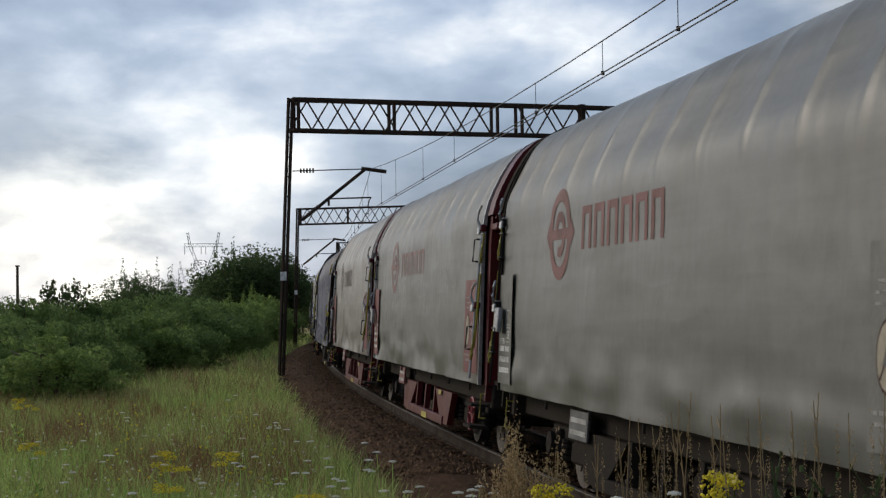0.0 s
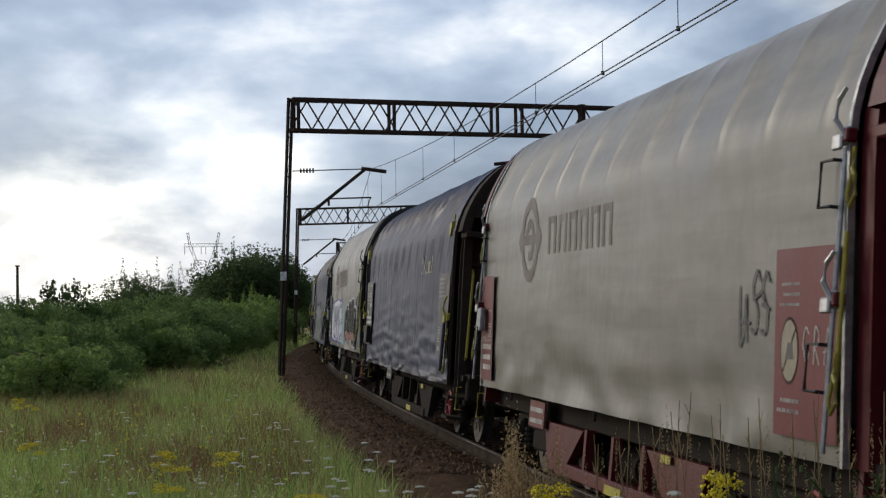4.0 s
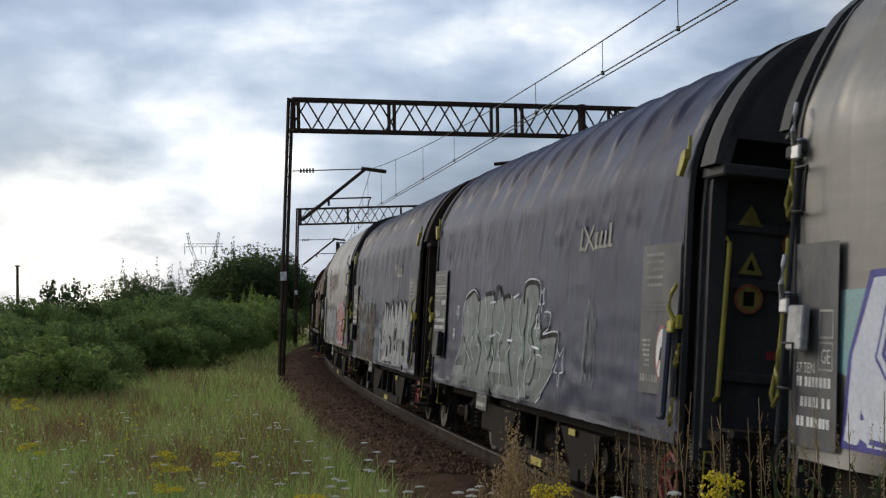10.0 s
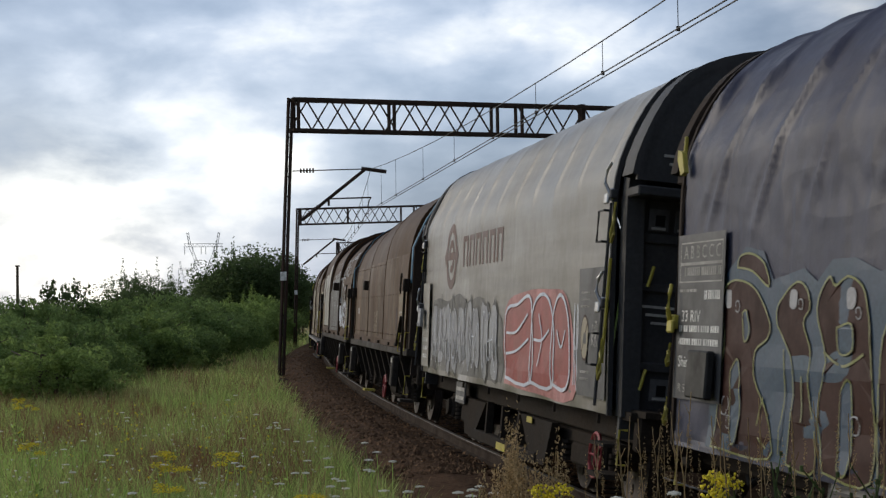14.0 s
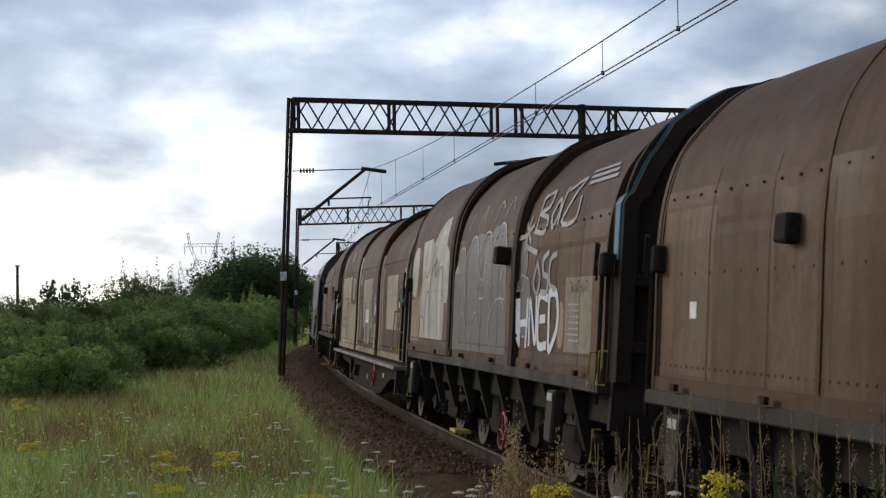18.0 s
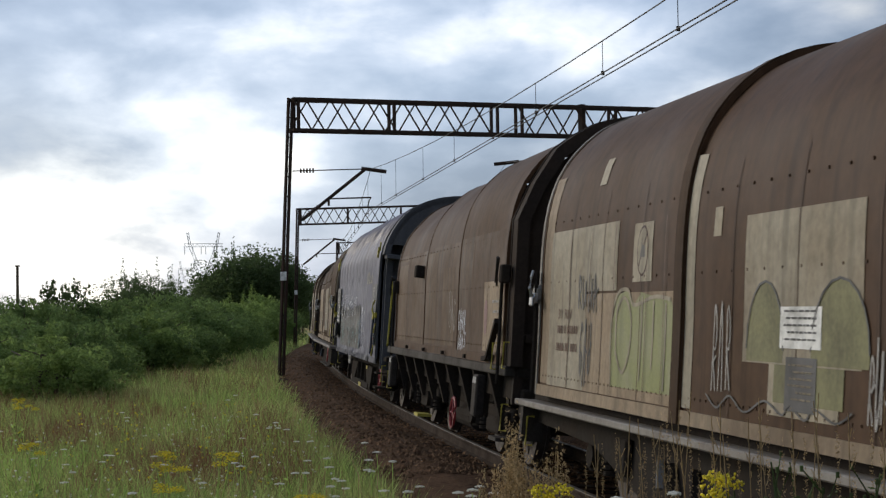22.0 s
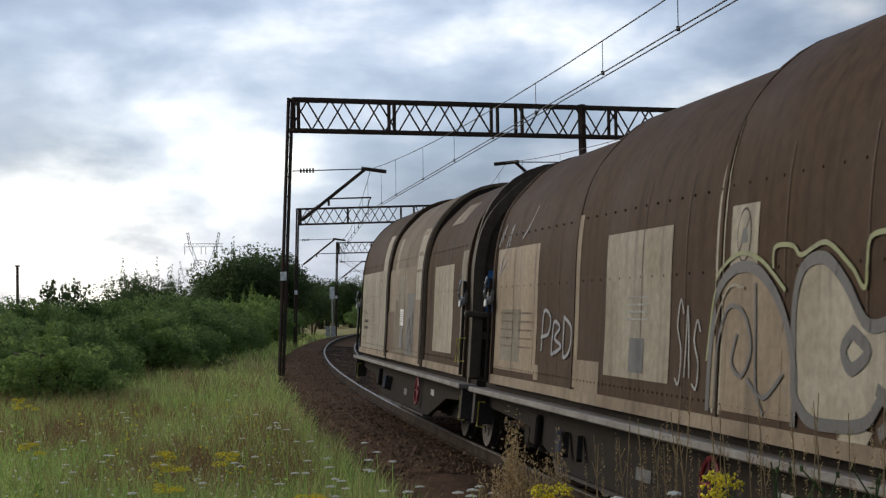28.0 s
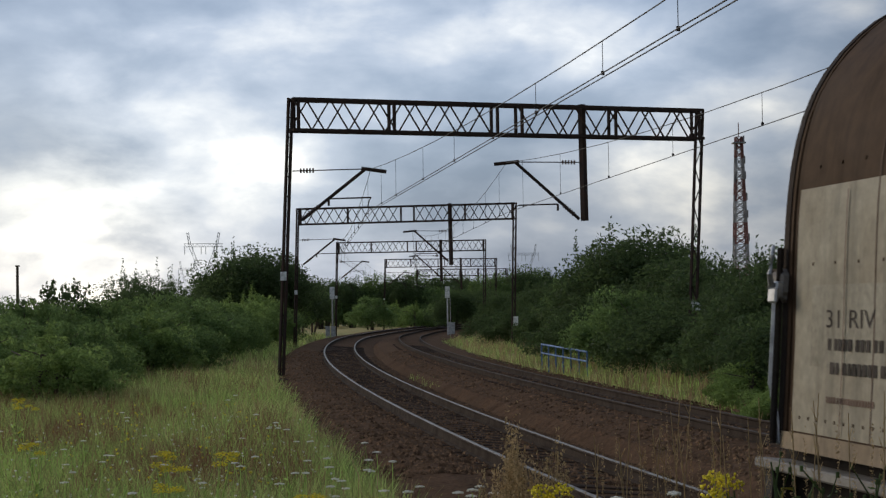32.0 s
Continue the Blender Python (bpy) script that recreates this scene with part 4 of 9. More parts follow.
def meadow(n, d0, d1, off0, off1, power, seed):
    """Plan points in view between two distances and two offsets from the line, thicker close by."""
    rg = np.random.RandomState(seed)
    d = d0 + (d1 - d0) * rg.uniform(0, 1, n) ** power
    x = rg.uniform(-0.30, 0.30, n) * d + rg.uniform(-1, 1, n)
    out = []
    for i in range(0, n, 4000):
        _, off, _ = offset_of(x[i:i + 4000], d[i:i + 4000])
        ok = (off > off0) & (off < off1)
        out.append(np.stack([x[i:i + 4000], d[i:i + 4000]], 1)[ok])
    return np.concatenate(out)


blades("meadow_grass_near", BLADE, meadow(38000, 5.5, 40, -40, -2.35, 1.3, 21), 0.18, 0.52, 0.0055, 0.7, "long green summer grass of the meadow", 6, 4)
blades("meadow_grass_far", BLADE, meadow(25000, 38, 150, -40, -2.35, 1.2, 22), 0.22, 0.5, 0.013, 0.6, "long green summer grass further along the line", 5, 5)
blades("dry_grass", STRAW, meadow(14000, 5.5, 70, -40, -2.3, 1.3, 23), 0.3, 0.62, 0.0045, 0.45, "dry straw-coloured grass stems in the meadow", 4, 6)
def drifts(pts, size, level):
    """Only the points inside uneven drifts."""
    return np.array([p for p in pts if noise.noise(Vector((p[0] * size, p[1] * size * 0.6, 7.7))) > level])


blades("russet_grass", RUSSET, drifts(meadow(26000, 6.5, 40, -40, -3.2, 1.2, 31), 0.42, 0.17), 0.35, 0.62, 0.0045, 0.4, "russet seeding grass in the meadow", 4, 9)


def heads(name, mat, pts, h0, h1, size, label, seed, per=3):
    """Tiny flower heads in loose groups, held up among the grass: shallow five-sided cups."""
    rg = np.random.RandomState(seed)
    pts = np.repeat(np.asarray(pts), per, 0)
    n = len(pts)
    pts = pts + rg.normal(scale=0.10, size=(n, 2))
    z = np.concatenate([ground_z(pts[i:i + 4000, 0], pts[i:i + 4000, 1]) for i in range(0, n, 4000)]) + rg.uniform(h0, h1, n)
    r = size * rg.uniform(0.6, 1.3, n)
    a = np.arange(5) * 2 * np.pi / 5
    rim = np.stack([pts[:, 0:1] + r[:, None] * np.cos(a), pts[:, 1:2] + r[:, None] * np.sin(a), z[:, None] + rg.uniform(-0.4, 0.4, (n, 5)) * r[:, None]], 2)
    tip = np.stack([pts[:, 0], pts[:, 1], z - 1.2 * r], 1)[:, None]
    v = np.concatenate([rim, tip], 1).reshape(-1, 3)
    k = np.arange(n) * 6
    faces = [[b + q for q in range(5)] for b in k.tolist()]
    for q in range(5):
        faces += np.stack([k + (q + 1) % 5, k + q, k + 5], 1).tolist()
    tagged(part(name, (v.tolist(), faces), mat), label, "flowers", kind="stuff")


heads("white_flower_heads", PETAL_W, meadow(480, 7, 26, -14, -3.0, 1.1, 32), 0.30, 0.54, 0.014, "small white flowers scattered through the meadow grass", 33)
heads("white_flowers_by_the_ballast", PETAL_W, meadow(420, 6.3, 12, -5.5, -2.3, 1.0, 36), 0.20, 0.50, 0.010, "small white flowers crowding the edge of the ballast", 37, 3)
heads("yellow_flower_heads", PETAL_Y, meadow(170, 8, 26, -20, -3.6, 1.0, 34), 0.40, 0.64, 0.016, "small yellow flowers scattered through the meadow grass", 35, 5)
blades("verge_grass", STRAW, meadow(13000, 18, 130, 6.9, 9.8, 1.1, 24), 0.3, 0.75, 0.010, 0.5, "pale dry grass on the verge beyond the inner track", 5, 7)
blades("verge_green", BLADE, meadow(30000, 18, 130, 6.7, 12.5, 1.1, 25), 0.25, 0.55, 0.010, 0.6, "green grass on the verge beyond the inner track", 4, 8)
_pts = meadow(16000, 6, 60, -40, -3.2, 1.3, 26)
_keep = np.array([noise.noise(Vector((q[0] * 0.33, q[1] * 0.16, 2.0))) > 0.08 for q in _pts])
blades("russet_grass", RUSSET, _pts[_keep], 0.3, 0.62, 0.005, 0.4, "reddish-brown seeding grass in patches of the meadow", 5, 10)
blades("bed_weeds", BLADE, [(line(s, 2.1 + random.uniform(-0.35, 0.4))[0], line(s, 2.1)[1]) for s in np.linspace(38, 46, 60)], 0.3, 0.45, 0.012, 0.6, "green weeds between the two tracks", 6, 9)


# ---- the train ----
TARP = [(1.38, 0.88), (1.44, 1.90), (1.49, 2.82), (1.47, 2.96), (1.35, 3.27), (1.23, 3.54), (1.09, 3.69), (0.80, 3.84), (0.40, 3.94), (0.0, 3.97)]
ROUND = [(1.415, 0.79), (1.445, 1.55), (1.475, 2.28), (1.495, 2.78), (1.45, 2.95), (1.34, 3.22), (1.23, 3.40), (1.09, 3.56), (0.85, 3.72), (0.55, 3.83), (0.25, 3.88), (0.0, 3.89)]
ARCH = [(1.40, 0.93), (1.42, 1.57), (1.445, 2.00), (1.458, 2.30), (1.45, 2.62), (1.40, 2.92), (1.33, 3.10), (1.20, 3.29), (1.035, 3.48), (0.86, 3.61), (0.62, 3.705), (0.30, 3.77), (0.0, 3.79)]
ARCH_HIGH = [(1.405, 1.15)] + ARCH[1:]
# the many-sided end frame of the older hooded wagons
FACET = [(1.41, 1.15), (1.46, 2.70), (1.31, 3.11), (1.10, 3.50), (0.90, 3.67), (0.65, 3.83), (0.30, 3.93), (0.0, 3.95)]


def smooth_profile(pts, n=30, soft=2):
    """One flank of a roof section, from the hem to the crown, evenly spaced: (y, z) and outward normals."""
    p = np.array(pts)
    t = np.concatenate([[0], np.cumsum(np.hypot(*np.diff(p, axis=0).T))])
    u = np.linspace(0, t[-1], n)
    y, z = np.interp(u, t, p[:, 0]), np.interp(u, t, p[:, 1])
    for _ in range(soft):
        y[1:-1], z[1:-1] = (y[:-2] + 2 * y[1:-1] + y[2:]) / 4, (z[:-2] + 2 * z[1:-1] + z[2:]) / 4
    ty, tz = np.gradient(y), np.gradient(z)
    l = np.hypot(ty, tz)
    ny, nz = tz / l, -ty / l
    return y, z, ny, nz


def flank(prof, z):
    """The half width and outward normal at a height of the flank."""
    y, zz, ny, nz = smooth_profile(prof, 60)
    return float(np.interp(z, zz, y)), float(np.interp(z, zz, ny)), float(np.interp(z, zz, nz))


def folds(kind, seed, slack_low=1.0):
    """How far cloth stands off its hoops at (x along, z up): sag between the hoops, ripples above the hem."""
    pitch = 0.95 if kind == "smooth" else 0.86

    def hoops(x):
        """The bay that x lies in, the share of it passed, and the distance to the nearer hoop."""
        q = x / pitch + 0.18 * noise.noise(Vector((x * 0.3, 0, seed * 3.3)))
        k = math.floor(q)
        return k, q - k, min(q - k, 1 - (q - k)) * pitch

    def f(x, z):
        if kind == "plain":
            return 0.0
        k, s, near = hoops(x + 0.10 * (z - 3.0) * (0.5 + noise.noise(Vector((x * 0.4, 3.1, seed)))))
        n = noise.noise(Vector((x * 0.9 + seed * 7.1, z * 0.8, seed)))
        if kind == "smooth":
            sh = max(0.0, 1 - abs(z - 3.22) / 0.48)
            hem = max(0.0, 1 - (z - 0.9) / 0.5)
            sag = -0.030 * 4 * s * (1 - s) * sh * (0.75 + 0.5 * noise.noise(Vector((k * 1.7, 0.2, seed))))
            rip = noise.noise(Vector((x * 1.5, z * 3.0, seed + 4)))
            hoop = 0.016 * math.exp(-(near / 0.04) ** 2) * max(0.0, 1 - abs(z - 3.2) / 0.6)
            dent = noise.noise(Vector((x * 0.55, z * 2.6, seed + 11))) * min(max((1.75 - z) / 0.6, 0.0), 1.0)
            return hoop + sag + 0.008 * n + 0.045 * hem * rip + 0.016 * dent + 0.004 * noise.noise(Vector((x * 0.5, z * 4.0, seed + 2)))
        own = noise.noise(Vector((k * 1.9, 0.4, seed * 1.3)))
        # the cloth hangs slack between the hoops over the roof and the shoulder
        up = min(max((z - 2.75) / 0.5, 0.0), 1.0)
        sag = -(0.030 + 0.016 * own) * 4 * s * (1 - s) * up
        # from each hoop a sharp fold sweeps down and back, and dies out on the flank
        drape = 0.0
        if 2.2 < z < 3.45:
            p = (3.45 - z) / 1.25
            for lag, amp, wide in ((0.62, 0.042, 0.045), (0.30, 0.022, 0.04), (1.0, 0.026, 0.05)):
                kk, ss, nn = hoops(x - lag * p ** 1.4 * (1.0 + 0.5 * noise.noise(Vector((x * 0.35, lag, seed + 9)))))
                own_k = 0.65 + 0.9 * noise.noise(Vector((kk * 2.3, lag * 4.0, seed + 2)))
                ridge = math.exp(-(nn / wide) ** 2) - 0.35 * math.exp(-((nn - 0.13) / 0.08) ** 2)
                drape += amp * max(own_k, 0.1) * ridge * max(0.0, 1 - p) ** 0.6 * min(1.0, p * 5)
        # a pocket of slack cloth hangs below the shoulder in some bays
        zc = 2.62 + 0.12 * own - 0.16 * 4 * s * (1 - s)
        slack = max(0.0, 0.1 + 1.2 * noise.noise(Vector((k * 2.7, 5.4, seed))))
        pocket = slack * s * (1 - s) * 4 * (0.014 * math.exp(-((z - zc) / 0.05) ** 2) - 0.009 * math.exp(-((z - zc + 0.11) / 0.06) ** 2))
        # ripples across each bay low down, and the seams at the hoops
        low = min(max((2.2 - z) / 0.9, 0.0), 1.0)
        wr = 0.30 - abs(noise.noise(Vector((x * 0.45, z * 4.8 + 0.2 * x, seed + 6))))
        fine = noise.noise(Vector((x * 1.6, z * 8.0, seed + 8)))
        across = (0.12 * max(wr - 0.12, 0.0) + 0.010 * fine) * low * (1.35 if z < 1.4 else 0.8) * slack_low
        seam = -0.008 * math.exp(-(near / 0.035) ** 2) if z < 2.4 else 0.014 * math.exp(-(near / 0.04) ** 2) * up
        hem = 0.035 * max(0.0, 1 - (z - 0.8) / 0.4) * noise.noise(Vector((x * 2.0, z * 4.0, seed + 4)))
        return sag + drape + pocket + across + seam + hem + 0.012 * n
    return f


def swell(g, nz):
    """How far a nested hood stands out: its flank less than its roof."""
    return g * (0.35 + 0.65 * min(max(nz, 0.0) / 0.6, 1.0))


def hood_mesh(prof, x0, x1, f, dx=0.05, n=62, grow=0.0):
    y, z, ny, nz = smooth_profile(prof, n)
    full_y = np.concatenate([y, -y[-2::-1]])
    full_z = np.concatenate([z, z[-2::-1]])
    full_ny = np.concatenate([ny, -ny[-2::-1]])
    full_nz = np.concatenate([nz, nz[-2::-1]])
    xs = np.linspace(x0, x1, max(int((x1 - x0) / dx), 3))
    m = len(full_y)
    verts, faces = [], []
    for i, x in enumerate(xs):
        edge = min(1.0, 6 * min(x - x0, x1 - x))
        for j in range(m):
            d = swell(grow, full_nz[j]) + (f(x, full_z[j]) * edge if j < n + 6 else 0.0)
            verts.append((x, full_y[j] + full_ny[j] * d, full_z[j] + full_nz[j] * d))
            if i and j:
                a = i * m + j
                faces.append((a - m - 1, a - 1, a, a - m))
    return verts, faces


def ring(prof, x0, x1, out, inn=0.03, lo=None, g=0.0):
    """A band that follows the roof section, standing out from it."""
    y, z, ny, nz = smooth_profile(prof, 48, 0) if prof is FACET else smooth_profile(prof, 26)
    if lo is not None:
        y, z, ny, nz = (q[z >= lo] for q in (y, z, ny, nz))
    y, ny = np.concatenate([y, -y[-2::-1]]), np.concatenate([ny, -ny[-2::-1]])
    z, nz = np.concatenate([z, z[-2::-1]]), np.concatenate([nz, nz[-2::-1]])
    m = len(y)
    verts, faces = [], []
    for x, d in ((x0, -inn), (x0, out), (x1, out), (x1, -inn)):
        verts += [(x, y[j] + ny[j] * (d + swell(g, nz[j])), z[j] + nz[j] * (d + swell(g, nz[j]))) for j in range(m)]
    for k in range(4):
        for j in range(m - 1):
            a, b = k * m + j, ((k + 1) % 4) * m + j
            faces.append((a, b, b + 1, a + 1))
    return verts, faces


def slab(prof, x0, x1, shrink=0.05, z_lo=None, top_lo=None):
    """The closed end of a hood: its section filled, between x0 and x1."""
    y, z, ny, nz = smooth_profile(prof, 18)
    y, z = y - ny * shrink, z - nz * shrink
    if top_lo is not None:
        y, z = y[z >= top_lo], z[z >= top_lo]
    pts = [(a, b) for a, b in zip(y, z)] + [(-a, b) for a, b in zip(y[-2::-1], z[-2::-1])]
    if z_lo is not None:
        pts = [(pts[0][0], z_lo)] + pts + [(pts[-1][0], z_lo)]
    n = len(pts)
    verts = [(x0, *p) for p in pts] + [(x1, *p) for p in pts]
    faces = [tuple(range(n)), tuple(range(2 * n - 1, n - 1, -1))] + [(i, i + n, (i + 1) % n + n, (i + 1) % n) for i in range(n)]
    return verts, faces


class Side:
    """The flank of one wagon towards the meadow: lays flat shapes onto it."""

    def __init__(self, root, prof, f, grow=0.0):
        self.root, self.prof, self.f, self.grow, self.off, self.k = root, prof, f, grow, 0.0, 0.5
        y, z, ny, nz = smooth_profile(prof, 60)
        self.tab = (z, y, ny, nz)

    def lay(self, x, z, lift):
        zz, y, ny, nz = self.tab
        a, b, c = (float(np.interp(z, zz, q)) for q in (y, ny, nz))
        d = (swell(self.grow(x), c) if callable(self.grow) else self.grow) + self.f(x, z) + lift * self.k + self.off
        return (x, a + b * d, z + c * d)

    def shape(self, name, polys, mat, lift=0.012, label="", cut=0.16, parent=None):
        if name in ("graffiti_letter", "paint_patch") and len(polys) > 1:
            return [self.shape(name, [q], mat, lift, label, cut, parent) for q in polys][0]
        bm = bmesh.new()
        for i, poly in enumerate(polys):
            if len(poly) < 3:
                continue
            try:
                bm.faces.new([bm.verts.new((x, z, 0 if cut else (i % 9) * 0.0006)) for x, z in poly])
            except ValueError:
                continue
        if cut:
            xs = [v.co.x for v in bm.verts]
            zs = [v.co.y for v in bm.verts]
            for ax, lo, hi, st in ((0, min(xs), max(xs), cut * 1.6), (1, min(zs), max(zs), cut)):
                q = lo + st
                while q < hi - 0.02:
                    co = [0, 0, 0]
                    no = [0, 0, 0]
                    co[ax], no[ax] = q, 1
                    bmesh.ops.bisect_plane(bm, geom=bm.verts[:] + bm.edges[:] + bm.faces[:], plane_co=co, plane_no=no)
                    q += st
        for v in bm.verts:
            v.co = self.lay(v.co.x, v.co.y, lift + v.co.z)
        bmesh.ops.recalc_face_normals(bm, faces=bm.faces[:])
        return part(name, bm, mat, parent or self.root, label)

    def rect(self, name, x0, x1, z0, z1, mat, lift=0.012, label="", cut=0.16, parent=None):
        return self.shape(name, [[(x0, z0), (x1, z0), (x1, z1), (x0, z1)]], mat, lift, label, cut, parent)

    def bars(self, name, x0, x1, z0, z1, rows, mat, lift=0.016, seed=1, parent=None, fill=0.55):
        """Unreadable lettering: rows of short bars."""
        rg = random.Random(seed)
        x0, x1 = min(x0, x1), max(x0, x1)
        polys = []
        h = (z1 - z0) / rows
        for r in range(rows):
            x = x0
            top = z1 - r * h
            while x < x1 - 0.01:
                w = min((rg.uniform(0.28, 0.42) if h > 0.055 else rg.uniform(0.6, 2.4)) * h, x1 - x)
                polys.append([(x, top - h * fill), (x + w, top - h * fill), (x + w, top), (x, top)])
                x += w + h * (0.14 if h > 0.055 and rg.random() < 0.8 else 0.35)
            if rg.random() < 0.4 and polys:
                polys.pop()
        return self.shape(name, polys, mat, lift, cut=0, parent=parent)

    def strokes(self, name, lines, w, mat, lift=0.016, label="", parent=None):
        """Sprayed strokes along points."""
        polys = []
        for pts in lines:
            for (x0, z0), (x1, z1) in zip(pts, pts[1:]):
                d = math.hypot(x1 - x0, z1 - z0) or 1
                a, b = -(z1 - z0) / d * w / 2, (x1 - x0) / d * w / 2
                e, g = (x1 - x0) / d * w * 0.3, (z1 - z0) / d * w * 0.3
                polys.append([(x0 + a - e, z0 + b - g), (x0 - a - e, z0 - b - g), (x1 - a + e, z1 - b + g), (x1 + a + e, z1 + b + g)])
        return self.shape(name, polys, mat, lift, label, cut=0, parent=parent)

    def word(self, name, text, x0, x1, z0, z1, mat, lift, bold=0.0, parent=None, label=""):
        """Lettering in the built-in face; x0 is where it begins as one reads it (it runs towards x1)."""
        cu = bpy.data.curves.new(name, "FONT")
        cu.body, cu.offset, cu.resolution_u = text, bold, 3
        tmp = bpy.data.objects.new(name, cu)
        scene.collection.objects.link(tmp)
        dg = bpy.context.evaluated_depsgraph_get()
        me = bpy.data.meshes.new_from_object(tmp.evaluated_get(dg))
        bpy.data.objects.remove(tmp)
        bpy.data.curves.remove(cu)
        xs, ys = [v.co.x for v in me.vertices], [v.co.y for v in me.vertices]
        ax, bx, ay, by = min(xs), max(xs), min(ys), max(ys)
        me.name = name
        for v in me.vertices:
            v.co = self.lay(x0 + (v.co.x - ax) / (bx - ax) * (x1 - x0), z0 + (v.co.y - ay) / (by - ay) * (z1 - z0), lift)
        me.materials.clear()
        me.materials.append(mat)
        ob = new(name, me)
        ob.parent = parent or self.root
        if label:
            ob["label"] = label
        return ob

    def logo(self, x, z, r, mat, wx0, wx1, wz0, wz1):
        """The lessor's mark: a tall ring with an arrow through it, and plain bars for its name."""
        def el(a, b, k=28):
            return [(x + a * math.cos(2 * math.pi * i / k), z + b * math.sin(2 * math.pi * i / k)) for i in range(k)]
        polys = []
        for o, i in ((1.0, 0.72), (0.5, 0.28)):
            A, B = el(r * o * 0.95, r * o), el(r * i * 0.95, r * i)
            polys += [[A[k], A[(k + 1) % 28], B[(k + 1) % 28], B[k]] for k in range(28) if not (o == 0.5 and k in (23, 24, 25, 26, 27))]
        polys.append([(x - r * 1.12, z - 0.05), (x + r * 1.12, z - 0.05), (x + r * 1.12, z + 0.05), (x - r * 1.12, z + 0.05)])
        for s in (-1, 1):
            polys.append([(x + s * r * 0.95, z - 0.14), (x + s * r * 1.25, z), (x + s * r * 0.95, z + 0.14)])
        self.shape("emblem", polys, mat, 0.008, "round ring emblem with an arrow", cut=0.1)
        n, polys = 6, []
        for i in range(n):
            a = wx0 + (wx1 - wx0) * i / n
            b = wx0 + (wx1 - wx0) * (i + 0.78) / n
            t = (wx1 - wx0) / n * 0.2
            polys += [[(a, wz0), (a + t, wz0), (a + t, wz1), (a, wz1)], [(b - t, wz0), (b, wz0), (b, wz1), (b - t, wz1)],
                      [(a, wz1 - 0.07), (b, wz1 - 0.07), (b, wz1), (a, wz1)]]
        self.shape("name_bar", polys, mat, 0.008, cut=0.1)


def blob(cx, cz, rx, rz, rg, n=18, wob=0.22):
    ph = [rg.uniform(0, 6.3) for _ in range(3)]
    out = []
    for i in range(n):
        a = 2 * math.pi * i / n
        k = 1 + wob * (0.5 * math.sin(2 * a + ph[0]) + 0.35 * math.sin(3 * a + ph[1]) + 0.25 * math.sin(5 * a + ph[2]))
        c, s = math.cos(a), math.sin(a)
        e = 0.72
        out.append((cx + rx * k * math.copysign(abs(c) ** e, c), cz + rz * k * math.copysign(abs(s) ** e, s)))
    return out


def throw_up(side, x0, x1, z0, z1, letters, fill, edge, seed, line_w=0.035, glow=None, slim=1.0):
    """A sprayed piece of bulging letters: a halo, an outline, a filling, and inner strokes."""
    rg = random.Random(seed)
    w = (x1 - x0) / letters
    outer, inner, lines, halo = [], [], [], []
    for i in range(letters):
        cx = x0 + w * (i + 0.5) + w * rg.uniform(-0.08, 0.08)
        cz = (z0 + z1) / 2 + (z1 - z0) * rg.uniform(-0.05, 0.05)
        rx, rz = abs(w) * 0.50 * rg.uniform(0.85, 1.08) * slim, (z1 - z0) * 0.48 * rg.uniform(0.85, 1.05)
        st = rg.getstate()
        halo.append(blob(cx, cz, rx + 1.8 * line_w, rz + 1.8 * line_w, rg))
        rg.setstate(st)
        outer.append(blob(cx, cz, rx + line_w, rz + line_w, rg))
        rg.setstate(st)
        inner.append(blob(cx, cz, rx, rz, rg))
        k = rg.randint(2, 3)
        for _ in range(k):
            ax, az = cx + rx * rg.uniform(-0.45, 0.45), cz + rz * rg.uniform(-0.55, 0.6)
            pts = [(ax, az)]
            for _ in range(rg.randint(2, 4)):
                ax += rx * rg.uniform(-0.3, 0.3)
                az -= rz * rg.uniform(0.08, 0.35)
                pts.append((ax, az))
            lines.append(pts)
    root = side.root
    if glow:
        side.shape("graffiti_halo", halo, glow, 0.013, "soft sprayed halo", 0.22)
    side.shape("graffiti_outline", outer, edge, 0.016, "sprayed outline", 0.22)
    for i, q in enumerate(inner):
        side.shape("graffiti_letter", [q], fill, 0.019 + 0.0012 * i, "", 0.22)
    side.strokes("graffiti_linework", lines, line_w, edge, 0.027)


def arches(side, x0, x1, z0, z1, n, fill, edge, seed, w=0.03):
    """A row of tall round-headed sprayed columns that run together, with their outline."""
    rg = random.Random(seed)
    d = (x1 - x0) / n
    poly, lines = [(x0, z0)], []
    for i in range(n):
        top = z1 - (z1 - z0) * rg.uniform(0.0, 0.16)
        c = x0 + d * (i + 0.5)
        arc = [(c - d * 0.5 * math.cos(k * math.pi / 8), top - abs(d) * 0.55 + abs(d) * 0.55 * math.sin(k * math.pi / 8)) for k in range(9)]
        poly += arc
        lines.append([(x0 + d * i, z0 + (z1 - z0) * rg.uniform(0.0, 0.45))] + arc + [(x0 + d * (i + 1), z0 + (z1 - z0) * rg.uniform(0.0, 0.45))])
        if rg.random() < 0.6:
            r = abs(d) * 0.32
            zz = z0 + (z1 - z0) * rg.uniform(0.02, 0.2)
            lines.append([(c - r * math.cos(k * math.pi / 6) * (1 if d > 0 else -1), zz + r * 1.6 * math.sin(k * math.pi / 6)) for k in range(7)])
    poly.append((x1, z0))
    side.shape("graffiti_ground", [poly], fill, 0.014, "sprayed row of round-headed columns", 0.2)
    side.strokes("graffiti_linework", lines, w, edge, 0.022)


